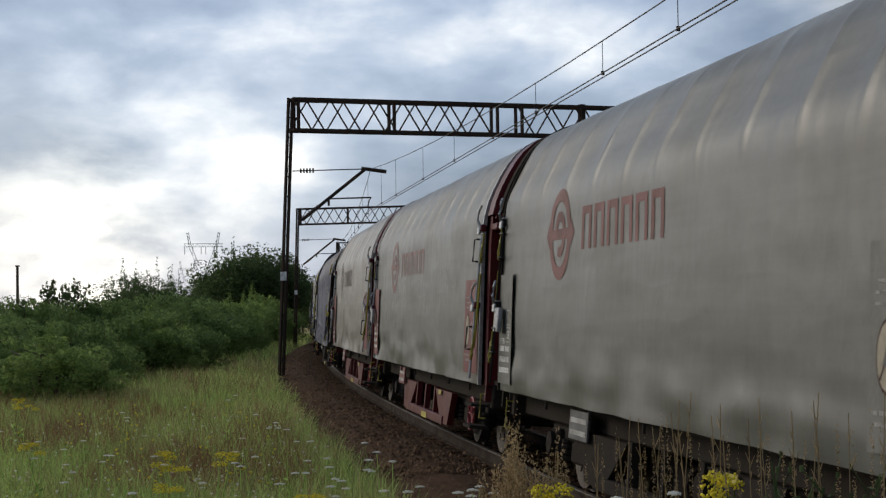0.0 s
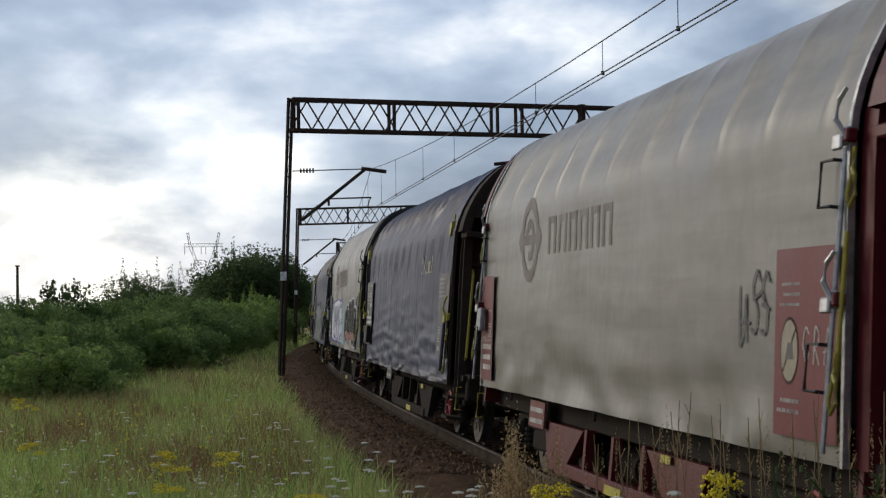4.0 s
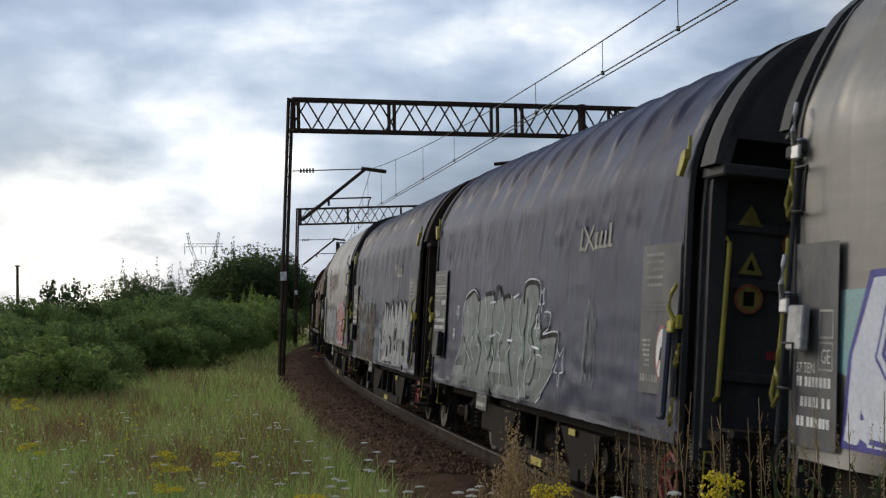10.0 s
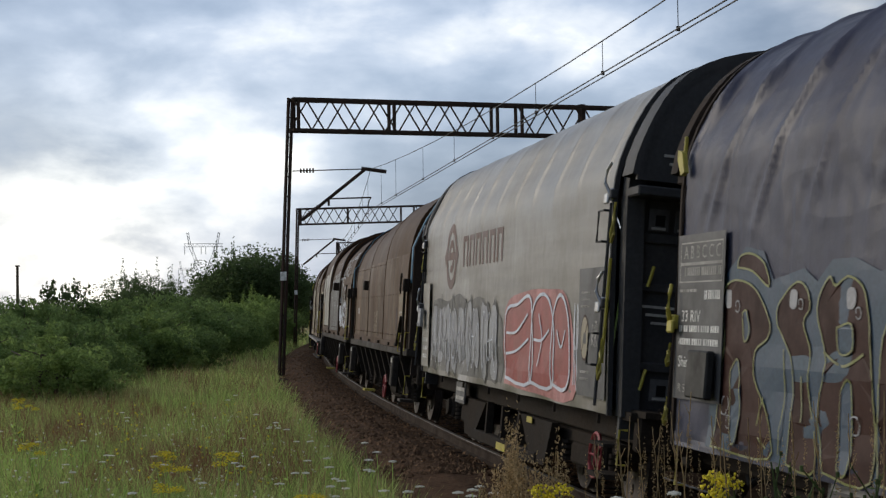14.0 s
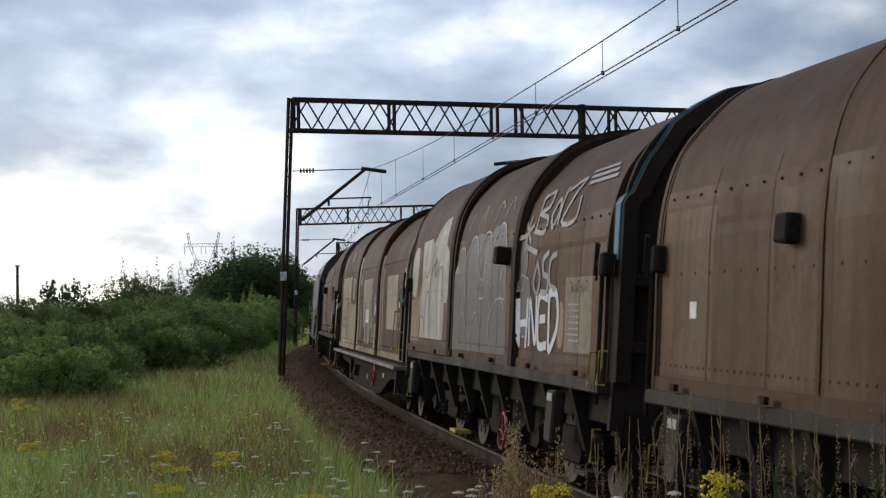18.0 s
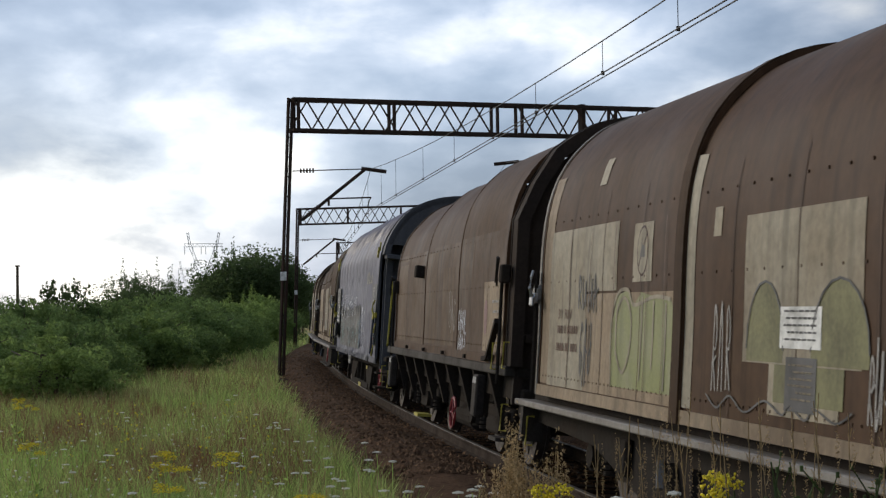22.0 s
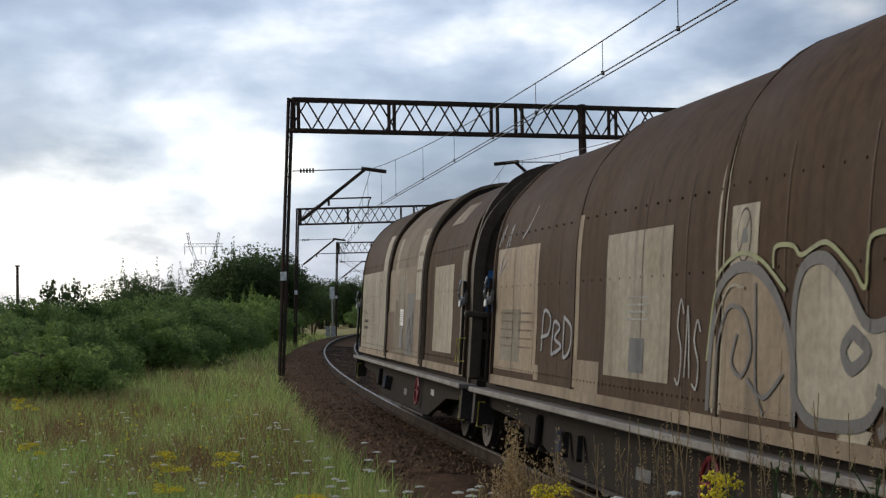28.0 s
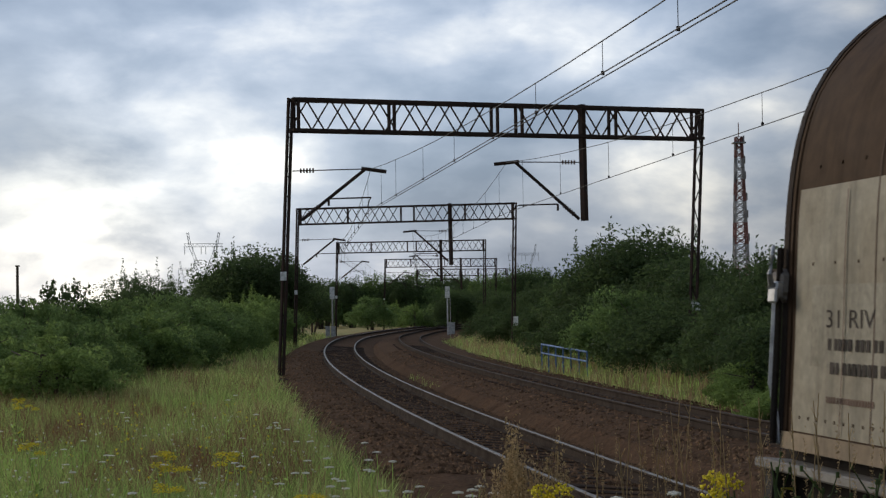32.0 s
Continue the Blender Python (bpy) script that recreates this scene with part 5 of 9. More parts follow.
def lessor(sd, x0, x1, z0, z1):
    """The lessor's name as slanted pale bars with a gold cross in them."""
    n, polys = 7, []
    for i in range(n):
        x = x0 + (x1 - x0) * i / n
        w = (x1 - x0) / n * 0.42
        sl = (x1 - x0) * 0.05
        h = z1 if i in (0, 6) else z0 + (z1 - z0) * 0.72
        if i in (1, 2):
            continue
        polys.append([(x, z0), (x + w, z0), (x + w + sl, h), (x + sl, h)])
        polys.append([(x, z0), (x + w * 2.0, z0), (x + w * 2.0, z0 + 0.03), (x, z0 + 0.03)])
    sd.shape("name_bar", polys, GOLD, 0.006, "pale lessor's name drawn as bars", cut=0)
    a, b = x0 + (x1 - x0) * 0.16, x0 + (x1 - x0) * 0.40
    sd.strokes("name_cross", [[(a, z0), (b, z1)], [(a, z1), (b, z0)]], 0.04, GOLD, 0.009)


def bend(pts, n=6):
    """A smooth curve through points."""
    out = []
    for i in range(len(pts) - 1):
        p = [Vector(pts[max(min(i + k, len(pts) - 1), 0)]) for k in (-1, 0, 1, 2)]
        for k in range(n):
            t = k / n
            q = 0.5 * (2 * p[1] + (p[2] - p[0]) * t + (2 * p[0] - 5 * p[1] + 4 * p[2] - p[3]) * t * t + (3 * p[1] - p[0] - 3 * p[2] + p[3]) * t ** 3)
            out.append((q.x, q.y))
    return out + [tuple(pts[-1])]


def brush(side, lines, w, mat, lift=0.02, name="graffiti_linework"):
    """Curved sprayed strokes."""
    side.strokes(name, [bend(q) for q in lines], w, mat, lift)


def sprayed(side, loops, fill, rim, w, lift, name="graffiti_letter", label=""):
    """Sprayed fields with rounded corners, each with a rim painted round it."""
    for k, q in enumerate(loops):
        q = bend(list(q) + [q[0]], 4)
        side.shape(name, [q[:-1]], fill, lift + 0.0012 * k, label, 0.14)
        side.strokes("graffiti_outline", [q], w, rim, lift + 0.014)


def tag(side, x0, x1, z0, z1, mat, seed, w=0.03, n=5, lift=0.017):
    """A quick scrawl in single strokes."""
    rg = random.Random(seed)
    lines = []
    d = (x1 - x0) / n
    for i in range(n):
        # one written sign: an upright, then a hook or a bow, slanting a little
        x, h, sl = x0 + d * (i + rg.uniform(0.0, 0.15)), (z1 - z0) * rg.uniform(0.7, 1.0), d * rg.uniform(-0.15, 0.25)
        zb = z0 + (z1 - z0 - h) * rg.random()
        P = lambda a, b: (x + d * 0.85 * a + sl * b, zb + h * b)
        lines.append([P(*q) for q in rg.choice((
            ((0.0, 1.0), (0.05, 0.0), (0.5, 0.25), (0.75, 0.85), (0.8, 0.05)),
            ((0.1, 0.0), (0.35, 1.0), (0.75, 0.0)),
            ((0.9, 0.85), (0.5, 1.0), (0.15, 0.7), (0.75, 0.4), (0.6, 0.05), (0.05, 0.1)),
            ((0.1, 0.95), (0.1, 0.3), (0.35, 0.0), (0.7, 0.2), (0.75, 1.0)),
            ((0.15, 0.0), (0.2, 0.95), (0.65, 0.8), (0.55, 0.5), (0.2, 0.45), (0.8, 0.0)),
            ((0.8, 0.8), (0.4, 0.95), (0.1, 0.5), (0.4, 0.05), (0.8, 0.3), (0.5, 0.45))))])
        if rg.random() < 0.35:
            lines.append([P(rg.uniform(-0.1, 0.3), rg.uniform(0.3, 0.6)), P(rg.uniform(0.7, 1.2), rg.uniform(0.35, 0.75))])
    side.strokes("graffiti_tag", [bend(q, 4) for q in lines], w, mat, lift, "thin sprayed scrawl")


# -- running gear, shared by all wagons --
def make_meshes():
    M = {}
    bm = bmesh.new()
    for s in (-1, 1):
        add_disc(bm, (0, s * 0.745, 0), (0, 1, 0), 0.435, 0.11, 24)
        add_disc(bm, (0, s * 0.69, 0), (0, 1, 0), 0.465, 0.03, 24)
        add_disc(bm, (0, s * 0.82, 0), (0, 1, 0), 0.11, 0.14, 12)
        for k in range(6):
            a = k * math.pi / 3
            c = Vector((0.27 * math.cos(a), s * 0.803, 0.27 * math.sin(a)))
            add_disc(bm, c, (0, 1, 0), 0.05, 0.02, 8)
    add_tube(bm, [(0, -0.9, 0), (0, 0.9, 0)], 0.08, 10)
    M["wheelset"] = bm
    bm = bmesh.new()
    for s in (-1, 1):
        add_box(bm, -1.25, 1.25, s * 1.0 - 0.07, s * 1.0 + 0.07, 0.50, 0.64, bevel=0.02)
        add_box(bm, -0.42, 0.42, s * 1.0 - 0.08, s * 1.0 + 0.08, 0.30, 0.52, bevel=0.03)
        for x in (-0.9, 0.9):
            add_box(bm, x - 0.14, x + 0.14, s * 1.02 - 0.12, s * 1.02 + 0.12, 0.33, 0.60, bevel=0.03)
            add_disc(bm, (x, s * 1.15, 0.46), (0, 1, 0), 0.11, 0.08, 12)
            for dx in (-0.24, 0.24):
                for k in range(4):
                    add_disc(bm, (x + dx, s * 1.04, 0.33 + 0.055 * k), (0, 0, 1), 0.075, 0.035, 10)
    add_box(bm, -0.2, 0.2, -1.0, 1.0, 0.45, 0.66, bevel=0.03)
    for x in (-1.2, 1.2):
        add_box(bm, x - 0.05, x + 0.05, -0.95, 0.95, 0.46, 0.60)
    M["bogie"] = bm
    bm = bmesh.new()
    add_tube(bm, [(0, 0, 0), (-0.25, 0, 0)], 0.12, 12)
    add_tube(bm, [(-0.25, 0, 0), (-0.50, 0, 0)], 0.085, 12)
    add_disc(bm, (-0.53, 0, 0), (1, 0, 0), 0.22, 0.05, 20)
    add_box(bm, 0.0, 0.04, -0.2, 0.2, -0.18, 0.18, bevel=0.01)
    M["buffer"] = bm
    bm = bmesh.new()
    n = 16
    add_tube(bm, [(0.19 * math.cos(2 * math.pi * k / n), 0, 0.19 * math.sin(2 * math.pi * k / n)) for k in range(n + 1)], 0.018, 5)
    for k in range(5):
        a = 2 * math.pi * k / 5
        add_tube(bm, [(0, 0, 0), (0.19 * math.cos(a), 0, 0.19 * math.sin(a))], 0.012, 4)
    M["handwheel"] = bm
    bm = bmesh.new()
    add_tube(bm, [(0, 0, 0), (0, 0.07, 0), (0, 0.07, 0.28), (0, 0, 0.28)], 0.011, 5)
    M["grip"] = bm
    bm = bmesh.new()
    add_box(bm, -0.05, 0.05, 0, 0.05, -0.06, 0.04, bevel=0.01)
    add_tube(bm, [(0.02, 0.05, -0.02), (-0.03, 0.09, 0.08), (-0.02, 0.08, 0.19), (0.02, 0.06, 0.25)], 0.019, 6, 0.013)
    add_box(bm, -0.10, 0.02, 0.05, 0.075, -0.09, 0.0, bevel=0.01)
    M["latch"] = bm
    bm = bmesh.new()
    add_box(bm, -0.011, 0.011, 0.03, 0.055, 0.0, 0.17, bevel=0.005)
    vs = [(-0.13, -0.10), (-0.06, -0.12), (0.04, 0.0), (0.04, 0.07), (-0.05, 0.05)]
    a0 = [bm.verts.new((x, 0.05, z)) for x, z in vs]
    a1 = [bm.verts.new((x, 0.085, z)) for x, z in vs]
    bm.faces.new(a0), bm.faces.new(a1[::-1])
    for q in range(5):
        bm.faces.new((a0[q], a1[q], a1[(q + 1) % 5], a0[(q + 1) % 5]))
    bmesh.ops.recalc_face_normals(bm, faces=bm.faces[:])
    M["paddle"] = bm
    bm = bmesh.new()
    add_tube(bm, [(0, 0.03, 0.0), (-0.01, 0.04, -0.12), (-0.07, 0.05, -0.16), (-0.09, 0.05, -0.27), (-0.03, 0.05, -0.33), (0.01, 0.05, -0.26), (-0.01, 0.04, -0.14)], 0.014, 6)
    M["loop"] = bm
    bm = bmesh.new()
    add_tube(bm, [(0, 0.0, 0.0), (0, 0.07, 0.0), (-0.17, 0.07, 0.0), (-0.17, 0.07, 0.26), (0, 0.07, 0.26), (0, 0.0, 0.26)], 0.011, 5)
    M["frame_grip"] = bm
    out = {}
    for k, b in M.items():
        me = bpy.data.meshes.new(k)
        b.to_mesh(me)
        b.free()
        out[k] = me
    out["wheelset"].materials.append(WHEEL)
    out["bogie"].materials.append(UNDER)
    out["buffer"].materials.append(UNDER)
    out["handwheel"].materials.append(YELLOW)
    red = out["handwheel"].copy()
    red.materials[0] = WHEEL_RED
    out["red_handwheel"] = red
    out["grip"].materials.append(YELLOW)
    dark = out["grip"].copy()
    dark.materials[0] = UNDER
    out["dark_grip"] = dark
    out["latch"].materials.append(CHROME)
    out["paddle"].materials.append(YELLOW)
    out["loop"].materials.append(YELLOW)
    out["frame_grip"].materials.append(LAMP_BLACK)
    yl = out["latch"].copy()
    yl.materials[0] = YELLOW
    out["yellow_latch"] = yl
    return out


GEAR = make_meshes()


def put(name, mesh, parent, m, label=""):
    ob = new(name, GEAR[mesh])
    ob.parent = parent
    ob.matrix_basis = m
    if label:
        ob["label"] = label
    return ob


WAGONS = []   # (root, u of its middle, pivot distance, wheelsets)


def wagon(u0, u1, label):
    L = u1 - u0
    root = thing("freight_wagon", Matrix(), label, "freight wagon", "wagons of the train")
    piv = L / 2 - 3.0
    wheels = []
    for s in (-1, 1):
        bg = new("bogie", GEAR["bogie"])
        bg.parent = root
        bg.matrix_basis = Matrix.Translation((s * piv, 0, 0))
        for x in (-0.9, 0.9):
            wheels.append(put("wheelset", "wheelset", bg, Matrix.Translation((x, 0, 0.465))))
    for s in (-1, 1):
        for y in (-0.875, 0.875):
            put("buffer", "buffer", root, Matrix.Translation((s * (L / 2 - 0.62), y, 0.80)) @ (Matrix.Rotation(math.pi, 4, "Z") if s > 0 else Matrix()))
        part("headstock", box(s * (L / 2 - 0.62) - 0.08, s * (L / 2 - 0.62) + 0.08, -1.25, 1.25, 0.62, 0.92, bevel=0.02), UNDER, root)
        bm = bmesh.new()
        add_tube(bm, [(s * (L / 2 - 0.62), 0, 0.78), (s * (L / 2 - 0.2), 0, 0.74), (s * (L / 2 + 0.05), 0, 0.60)], 0.045, 6)
        part("coupling", bm, UNDER, root)
        bm = bmesh.new()
        add_tube(bm, [(s * (L / 2 - 0.6), 0.35, 0.75), (s * (L / 2 - 0.3), 0.38, 0.45), (s * (L / 2 - 0.05), 0.3, 0.62)], 0.03, 6)
        part("brake_hose", bm, LAMP_BLACK, root)
    WAGONS.append((root, (u0 + u1) / 2, piv, wheels))
    return root, L


def frame_tarp(root, L, accent):
    """Underframe of the cloth-hooded wagons: slim sole bars, a trussed middle, boxes, plates and rods."""
    for s in (-1, 1):
        part("sole_bar", box(-L / 2 + 0.65, L / 2 - 0.65, s * 1.08 - 0.06, s * 1.08 + 0.06, 0.66, 0.86, bevel=0.015), UNDER, root)
    part("centre_sill", box(-L / 2 + 0.65, L / 2 - 0.65, -0.28, 0.28, 0.45, 0.86), UNDER, root)
    part("floor", box(-L / 2 + 0.62, L / 2 - 0.62, -1.3, 1.3, 0.86, 0.93), UNDER, root)
    for x in (-1.75, 1.75):
        vs = [(x - 0.75, 1.24, 0.66), (x + 0.75, 1.24, 0.66), (x + (0.1 if x < 0 else 0.5), 1.24, 0.22), (x - (0.5 if x < 0 else 0.1), 1.24, 0.22)]
        vs += [(a, 1.16, c) for a, b, c in vs]
        part("gusset", (vs, [(0, 1, 2, 3), (7, 6, 5, 4), (0, 4, 5, 1), (1, 5, 6, 2), (2, 6, 7, 3), (3, 7, 4, 0)]), accent, root)
    part("lower_beam", box(-1.9, 1.9, 1.14, 1.26, 0.20, 0.32, bevel=0.01), accent, root)
    for x in (-0.9, 0.0, 0.9):
        part("strut", box(x - 0.04, x + 0.04, 1.16, 1.24, 0.30, 0.68), accent, root)
    part("brake_cylinder", tube([(-0.6, 0.8, 0.42), (0.1, 0.8, 0.42)], 0.17, 14), UNDER, root)
    part("air_tank", tube([(0.4, 0.75, 0.40), (1.35, 0.75, 0.40)], 0.16, 14), UNDER, root)
    p = part("data_plate", box(L / 2 - 3.9, L / 2 - 3.25, 1.27, 1.29, 0.58, 0.84), GREY_PANEL if accent is UNDER else PINK_RED, root)
    for k in range(2):
        part("plate_line", box(L / 2 - 3.85, L / 2 - 3.3, 1.291, 1.294, 0.62 + 0.11 * k, 0.665 + 0.11 * k), GREY_INK, p)
    part("step", box(-L / 2 + 0.95, -L / 2 + 1.4, 1.2, 1.42, 0.36, 0.40), UNDER, root)
    part("step", box(-L / 2 + 0.95, -L / 2 + 1.4, 1.2, 1.42, 0.62, 0.65), UNDER, root)
    part("yellow_mark", box(-0.45, 0.05, 1.262, 1.268, 0.20, 0.28), YELLOW, root)
    part("yellow_mark", box(-1.7, -1.45, 1.262, 1.268, 0.60, 0.66), YELLOW, root)
    put("hand_brake_wheel", "red_handwheel", root, Matrix.Translation((-L / 2 + 1.75, 1.27, 0.50)), "small red brake handwheel")
    for x in (-L / 2 + 0.75, L / 2 - 0.75):
        put("shunter_grip", "grip", root, Matrix.Translation((x, 1.28, 0.50)))
    for i in range(7):
        x = -L / 2 + 1.2 + i * (L - 2.4) / 6
        part("hem_hook", box(x - 0.012, x + 0.012, 1.40, 1.425, 0.80, 0.88), UNDER, root)


def cloth_wagon(u0, u1, h0, h1, prof, kind, cloth, end_mat, accent, label, seed, panel, rear_panel, ring_mat=None):
    """A wagon under one long cloth hood on hoops, with steel ends. h0, h1: where the cloth begins and ends."""
    root, L = wagon(u0, u1, label)
    uc = (u0 + u1) / 2
    a, b = h0 - uc, h1 - uc
    f = folds(kind, seed, 0.9 if seed == 4 else 0.4)   # only the unpainted blue cloth hangs loose low down
    frame_tarp(root, L, accent)
    hood = part("hood", hood_mesh(prof, a, b, f, 0.05 if kind == "smooth" else 0.03, 62 if kind == "smooth" else 76), cloth, root, smooth=True)
    if kind == "creased":
        sd = Side(root, prof, f)
        sd.rect("hem", a + 0.05, b - 0.05, prof[0][1], prof[0][1] + 0.10, BLUE_HEM, 0.016, "dark blue hem of the cloth", 0.03)
    sd = Side(root, prof, f)
    steel = kind == "smooth"
    sd.off = 0.0 if steel else 0.005
    sd.k = 0.5 if steel else 0.4
    ps = Side(root, prof, lambda x, z: 0.0, 0.016 if steel else 0.018)
    for s, e in ((-1, a), (1, b)):
        # steel end: a deep cap over the roof, and below its beam a ribbed wall set back
        lo, hi = sorted((e + s * 0.02, e + s * 0.20))
        part("end_frame", ring(prof, lo, hi, -0.05 if steel else -0.09, 0.20), end_mat, root)
        part("edge_strip", ring(prof, e - 0.02, e + 0.02, 0.022, 0.02), CHROME if end_mat is MAROON else end_mat, root)
        lo, hi = sorted((e + s * 0.19, e + s * (0.50 if s < 0 else 0.34)))
        part("end_cap", ring(prof, lo, hi, 0.012, 0.10, 2.72), end_mat, root)
        lo, hi = sorted((hi if s > 0 else lo, (hi - 0.05) if s > 0 else (lo + 0.05)))
        part("cap_front", slab(prof, lo, hi, 0.02, None, 2.72), end_mat, root)
        lo, hi = sorted((e + s * 0.06, e + s * 0.12))
        wall = part("end_wall", slab(prof, lo, hi, 0.06, 0.70), end_mat, root)
        part("cap_beam", box(min(e + s * 0.05, e + s * (0.52 if s < 0 else 0.36)), max(e + s * 0.05, e + s * (0.52 if s < 0 else 0.36)), -1.43, 1.43, 2.66, 2.74, bevel=0.012), end_mat, root)
        if s < 0:
            for z in (1.30, 1.95, 2.35):
                y = flank(prof, z)[0] - 0.12
                part("rib", box(e - 0.16, e - 0.12, -y, y, z - 0.04, z + 0.04, bevel=0.012), end_mat, wall)
            for y in (-0.15, 0.25) if not steel else (-0.55, 0.35):
                part("post", box(e - 0.20, e - 0.12, y - 0.05, y + 0.05, 0.85, 2.66, bevel=0.012), end_mat, wall)
            part("end_platform", box(e - 0.62, e - 0.12, -1.25, 1.25, 0.90, 0.95), UNDER, root)
            if steel:
                for z, rows in ((2.98, 2), (1.78, 3)):
                    for k in range(rows):
                        x = e - 0.505 if z > 2.7 else e - 0.165
                        part("notice_line", box(x - 0.003, x, 0.72 + 0.03 * k, 1.24 - 0.05 * k, z - 0.065 * k, z + 0.022 - 0.065 * k), GREY_INK, wall)
                for y, z in ((1.14, 2.50), (0.92, 2.50), (1.02, 1.12)):
                    p = part("notice_plate", box(e - 0.168, e - 0.163, y - 0.085, y + 0.085, z - 0.09, z + 0.09), GREY_PANEL, wall)
                    part("plate_mark", box(e - 0.171, e - 0.169, y - 0.05, y + 0.03, z - 0.05, z + 0.04), BLACK_INK, p)
                    part("plate_mark", box(e - 0.171, e - 0.169, y - 0.06, y + 0.06, z - 0.08, z - 0.06), GREY_INK, p)
                for z in (2.12, 1.28):
                    part("yellow_bar", tube([(e - 0.20, 1.16, z), (e - 0.20, 1.20, z - 0.17)], 0.014, 6), YELLOW, root)
            else:
                part("ladder_rail", tube([(e - 0.17, 1.26, 1.12), (e - 0.26, 1.26, 1.16), (e - 0.26, 1.26, 2.22), (e - 0.17, 1.26, 2.26)], 0.019, 6), YELLOW, root, "long yellow hand rail")
                warn(wall, e - 0.165, 1.06, 2.02)
                warn(wall, e - 0.165, 0.74, 2.42)
                part("small_triangle", ([(e - 0.165, 1.00, 2.36), (e - 0.165, 1.18, 2.36), (e - 0.165, 1.09, 2.51)], [(0, 1, 2)]), SIGN_YELLOW, wall)
                part("red_tail_plate", box(e - 0.168, e - 0.163, 0.80, 0.90, 1.44, 1.50), WHEEL_RED, wall)
        # corner post with its clamps, loops and rods
        x = e - s * 0.03
        rot = Matrix() if s > 0 else Matrix.Rotation(math.pi, 4, "Z") @ Matrix.Diagonal((1, -1, 1, 1))
        at = lambda dx, z: Matrix.Translation((x + dx, 1.47, z)) @ rot
        if steel:
            part("corner_rod", tube([(x, 1.50, 0.95), (x, 1.50, 2.62)], 0.016, 6), CHROME if end_mat is MAROON else end_mat, root)
            for z in (2.70, 1.80):
                put("latch", "latch", root, at(0, z))
                part("clamp", box(x - 0.07, x + 0.07, 1.46, 1.53, z - 0.05, z + 0.03, bevel=0.012), end_mat, root)
            for z in (2.30, 1.28):
                put("grip", "frame_grip", root, at(-s * 0.06, z))
            put("grip", "loop", root, Matrix.Translation((x + s * 0.10, 1.46, 2.62)))
            put("grip", "loop", root, Matrix.Translation((x + s * 0.08, 1.47, 1.50)))
            part("yellow_bar", tube([(x + s * 0.08, 1.49, 1.30), (x + s * 0.08, 1.49, 2.16)], 0.015, 6), YELLOW, root)
        else:
            part("corner_rod", tube([(x, 1.49, 0.95), (x, 1.49, 2.62)], 0.012, 6), end_mat, root)
            put("latch", "paddle", root, at(0, 2.80))
            put("latch", "yellow_latch", root, at(0, 1.66))
            put("grip", "loop", root, Matrix.Translation((x + s * 0.06, 1.46, 1.50)) @ Matrix.Diagonal((0.6, 1, 0.5, 1)))
            put("grip", "loop", root, Matrix.Translation((x + s * 0.02, 1.46, 1.12)) @ Matrix.Diagonal((0.7, 1, 0.6, 1)))
    if steel:
        pl = ps.rect("front_panel", a + 0.05, a + 1.0, 1.0, 2.10, panel, 0.030, "painted steel notice panel at the hood's end")
        ps.bars("lettering_block", a + 0.92, a + 0.62, 1.72, 1.90, 3, GREY_INK, 0.034, seed, pl, 0.3)
        no_entry(ps, a + 0.76, 1.50, 0.20, pl, True, 0.034)
        tag(ps, a + 0.55, a + 0.12, 1.42, 1.66, GREY_INK, seed + 40, 0.014, 3, 0.034)
        ps.bars("lettering_block", a + 0.94, a + 0.60, 1.10, 1.22, 2, GREY_INK, 0.034, seed + 1, pl, 0.4)
    else:
        pl = ps.rect("front_panel", a + 0.05, a + 1.0, 1.12, 2.22, panel, 0.035, "grey steel notice panel at the hood's end")
        ps.bars("lettering_block", a + 0.90, a + 0.45, 1.88, 2.16, 5, GREY_INK, 0.040, seed, pl, 0.45)
        ps.bars("lettering_block", a + 0.90, a + 0.25, 1.70, 1.80, 3, GREY_PANEL, 0.040, seed + 5, pl, 0.3)
        no_entry(ps, a + 0.42, 1.42, 0.21, pl, False, 0.040)
        ps.bars("lettering_block", a + 0.94, a + 0.72, 1.30, 1.52, 6, GREY_INK, 0.040, seed + 1, pl, 0.5)
        ps.bars("lettering_block", a + 0.94, a + 0.50, 1.18, 1.26, 1, GREY_INK, 0.040, seed + 7, pl, 0.7)
        part("strap", box(a + 0.10, a + 0.24, 1.50, 1.54, 0.95, 1.62, bevel=0.02), BLUE_HEM, root)
    if steel:
        rp = ps.rect("rear_panel", b - 0.66, b - 0.05, 0.96, 2.12, rear_panel, 0.030, "steel plate with lettering at the hood's end")
        ink = 0.034
        ps.bars("lettering_block", b - 0.12, b - 0.58, 1.02, 1.36, 3, WHITE_INK, ink, seed + 2, rp, 0.5)
        ps.word("lettering", "37 TEN", b - 0.10, b - 0.36, 1.38, 1.44, WHITE_INK, ink, 0.0, rp)
        ps.word("lettering", "GE", b - 0.45, b - 0.57, 1.44, 1.52, WHITE_INK, ink, 0.0, rp)
        for z in (1.48, 1.66):
            ps.strokes("boxed_mark", [[(b - 0.42, z - 0.075), (b - 0.60, z - 0.075), (b - 0.60, z + 0.075), (b - 0.42, z + 0.075), (b - 0.42, z - 0.075)]], 0.012, GREY_INK, ink, parent=rp)
        part("label_rack", box(b - 0.36, b - 0.14, 1.49, 1.54, 1.50, 1.76, bevel=0.01), GLASS_RACK, root, "ribbed label holder")
    else:
        rp = ps.rect("rear_panel", b - 0.98, b - 0.03, 1.12, 2.26, GREY_PANEL, 0.030, "dark grey steel plate with white lettering at the hood's end")
        ink = 0.035
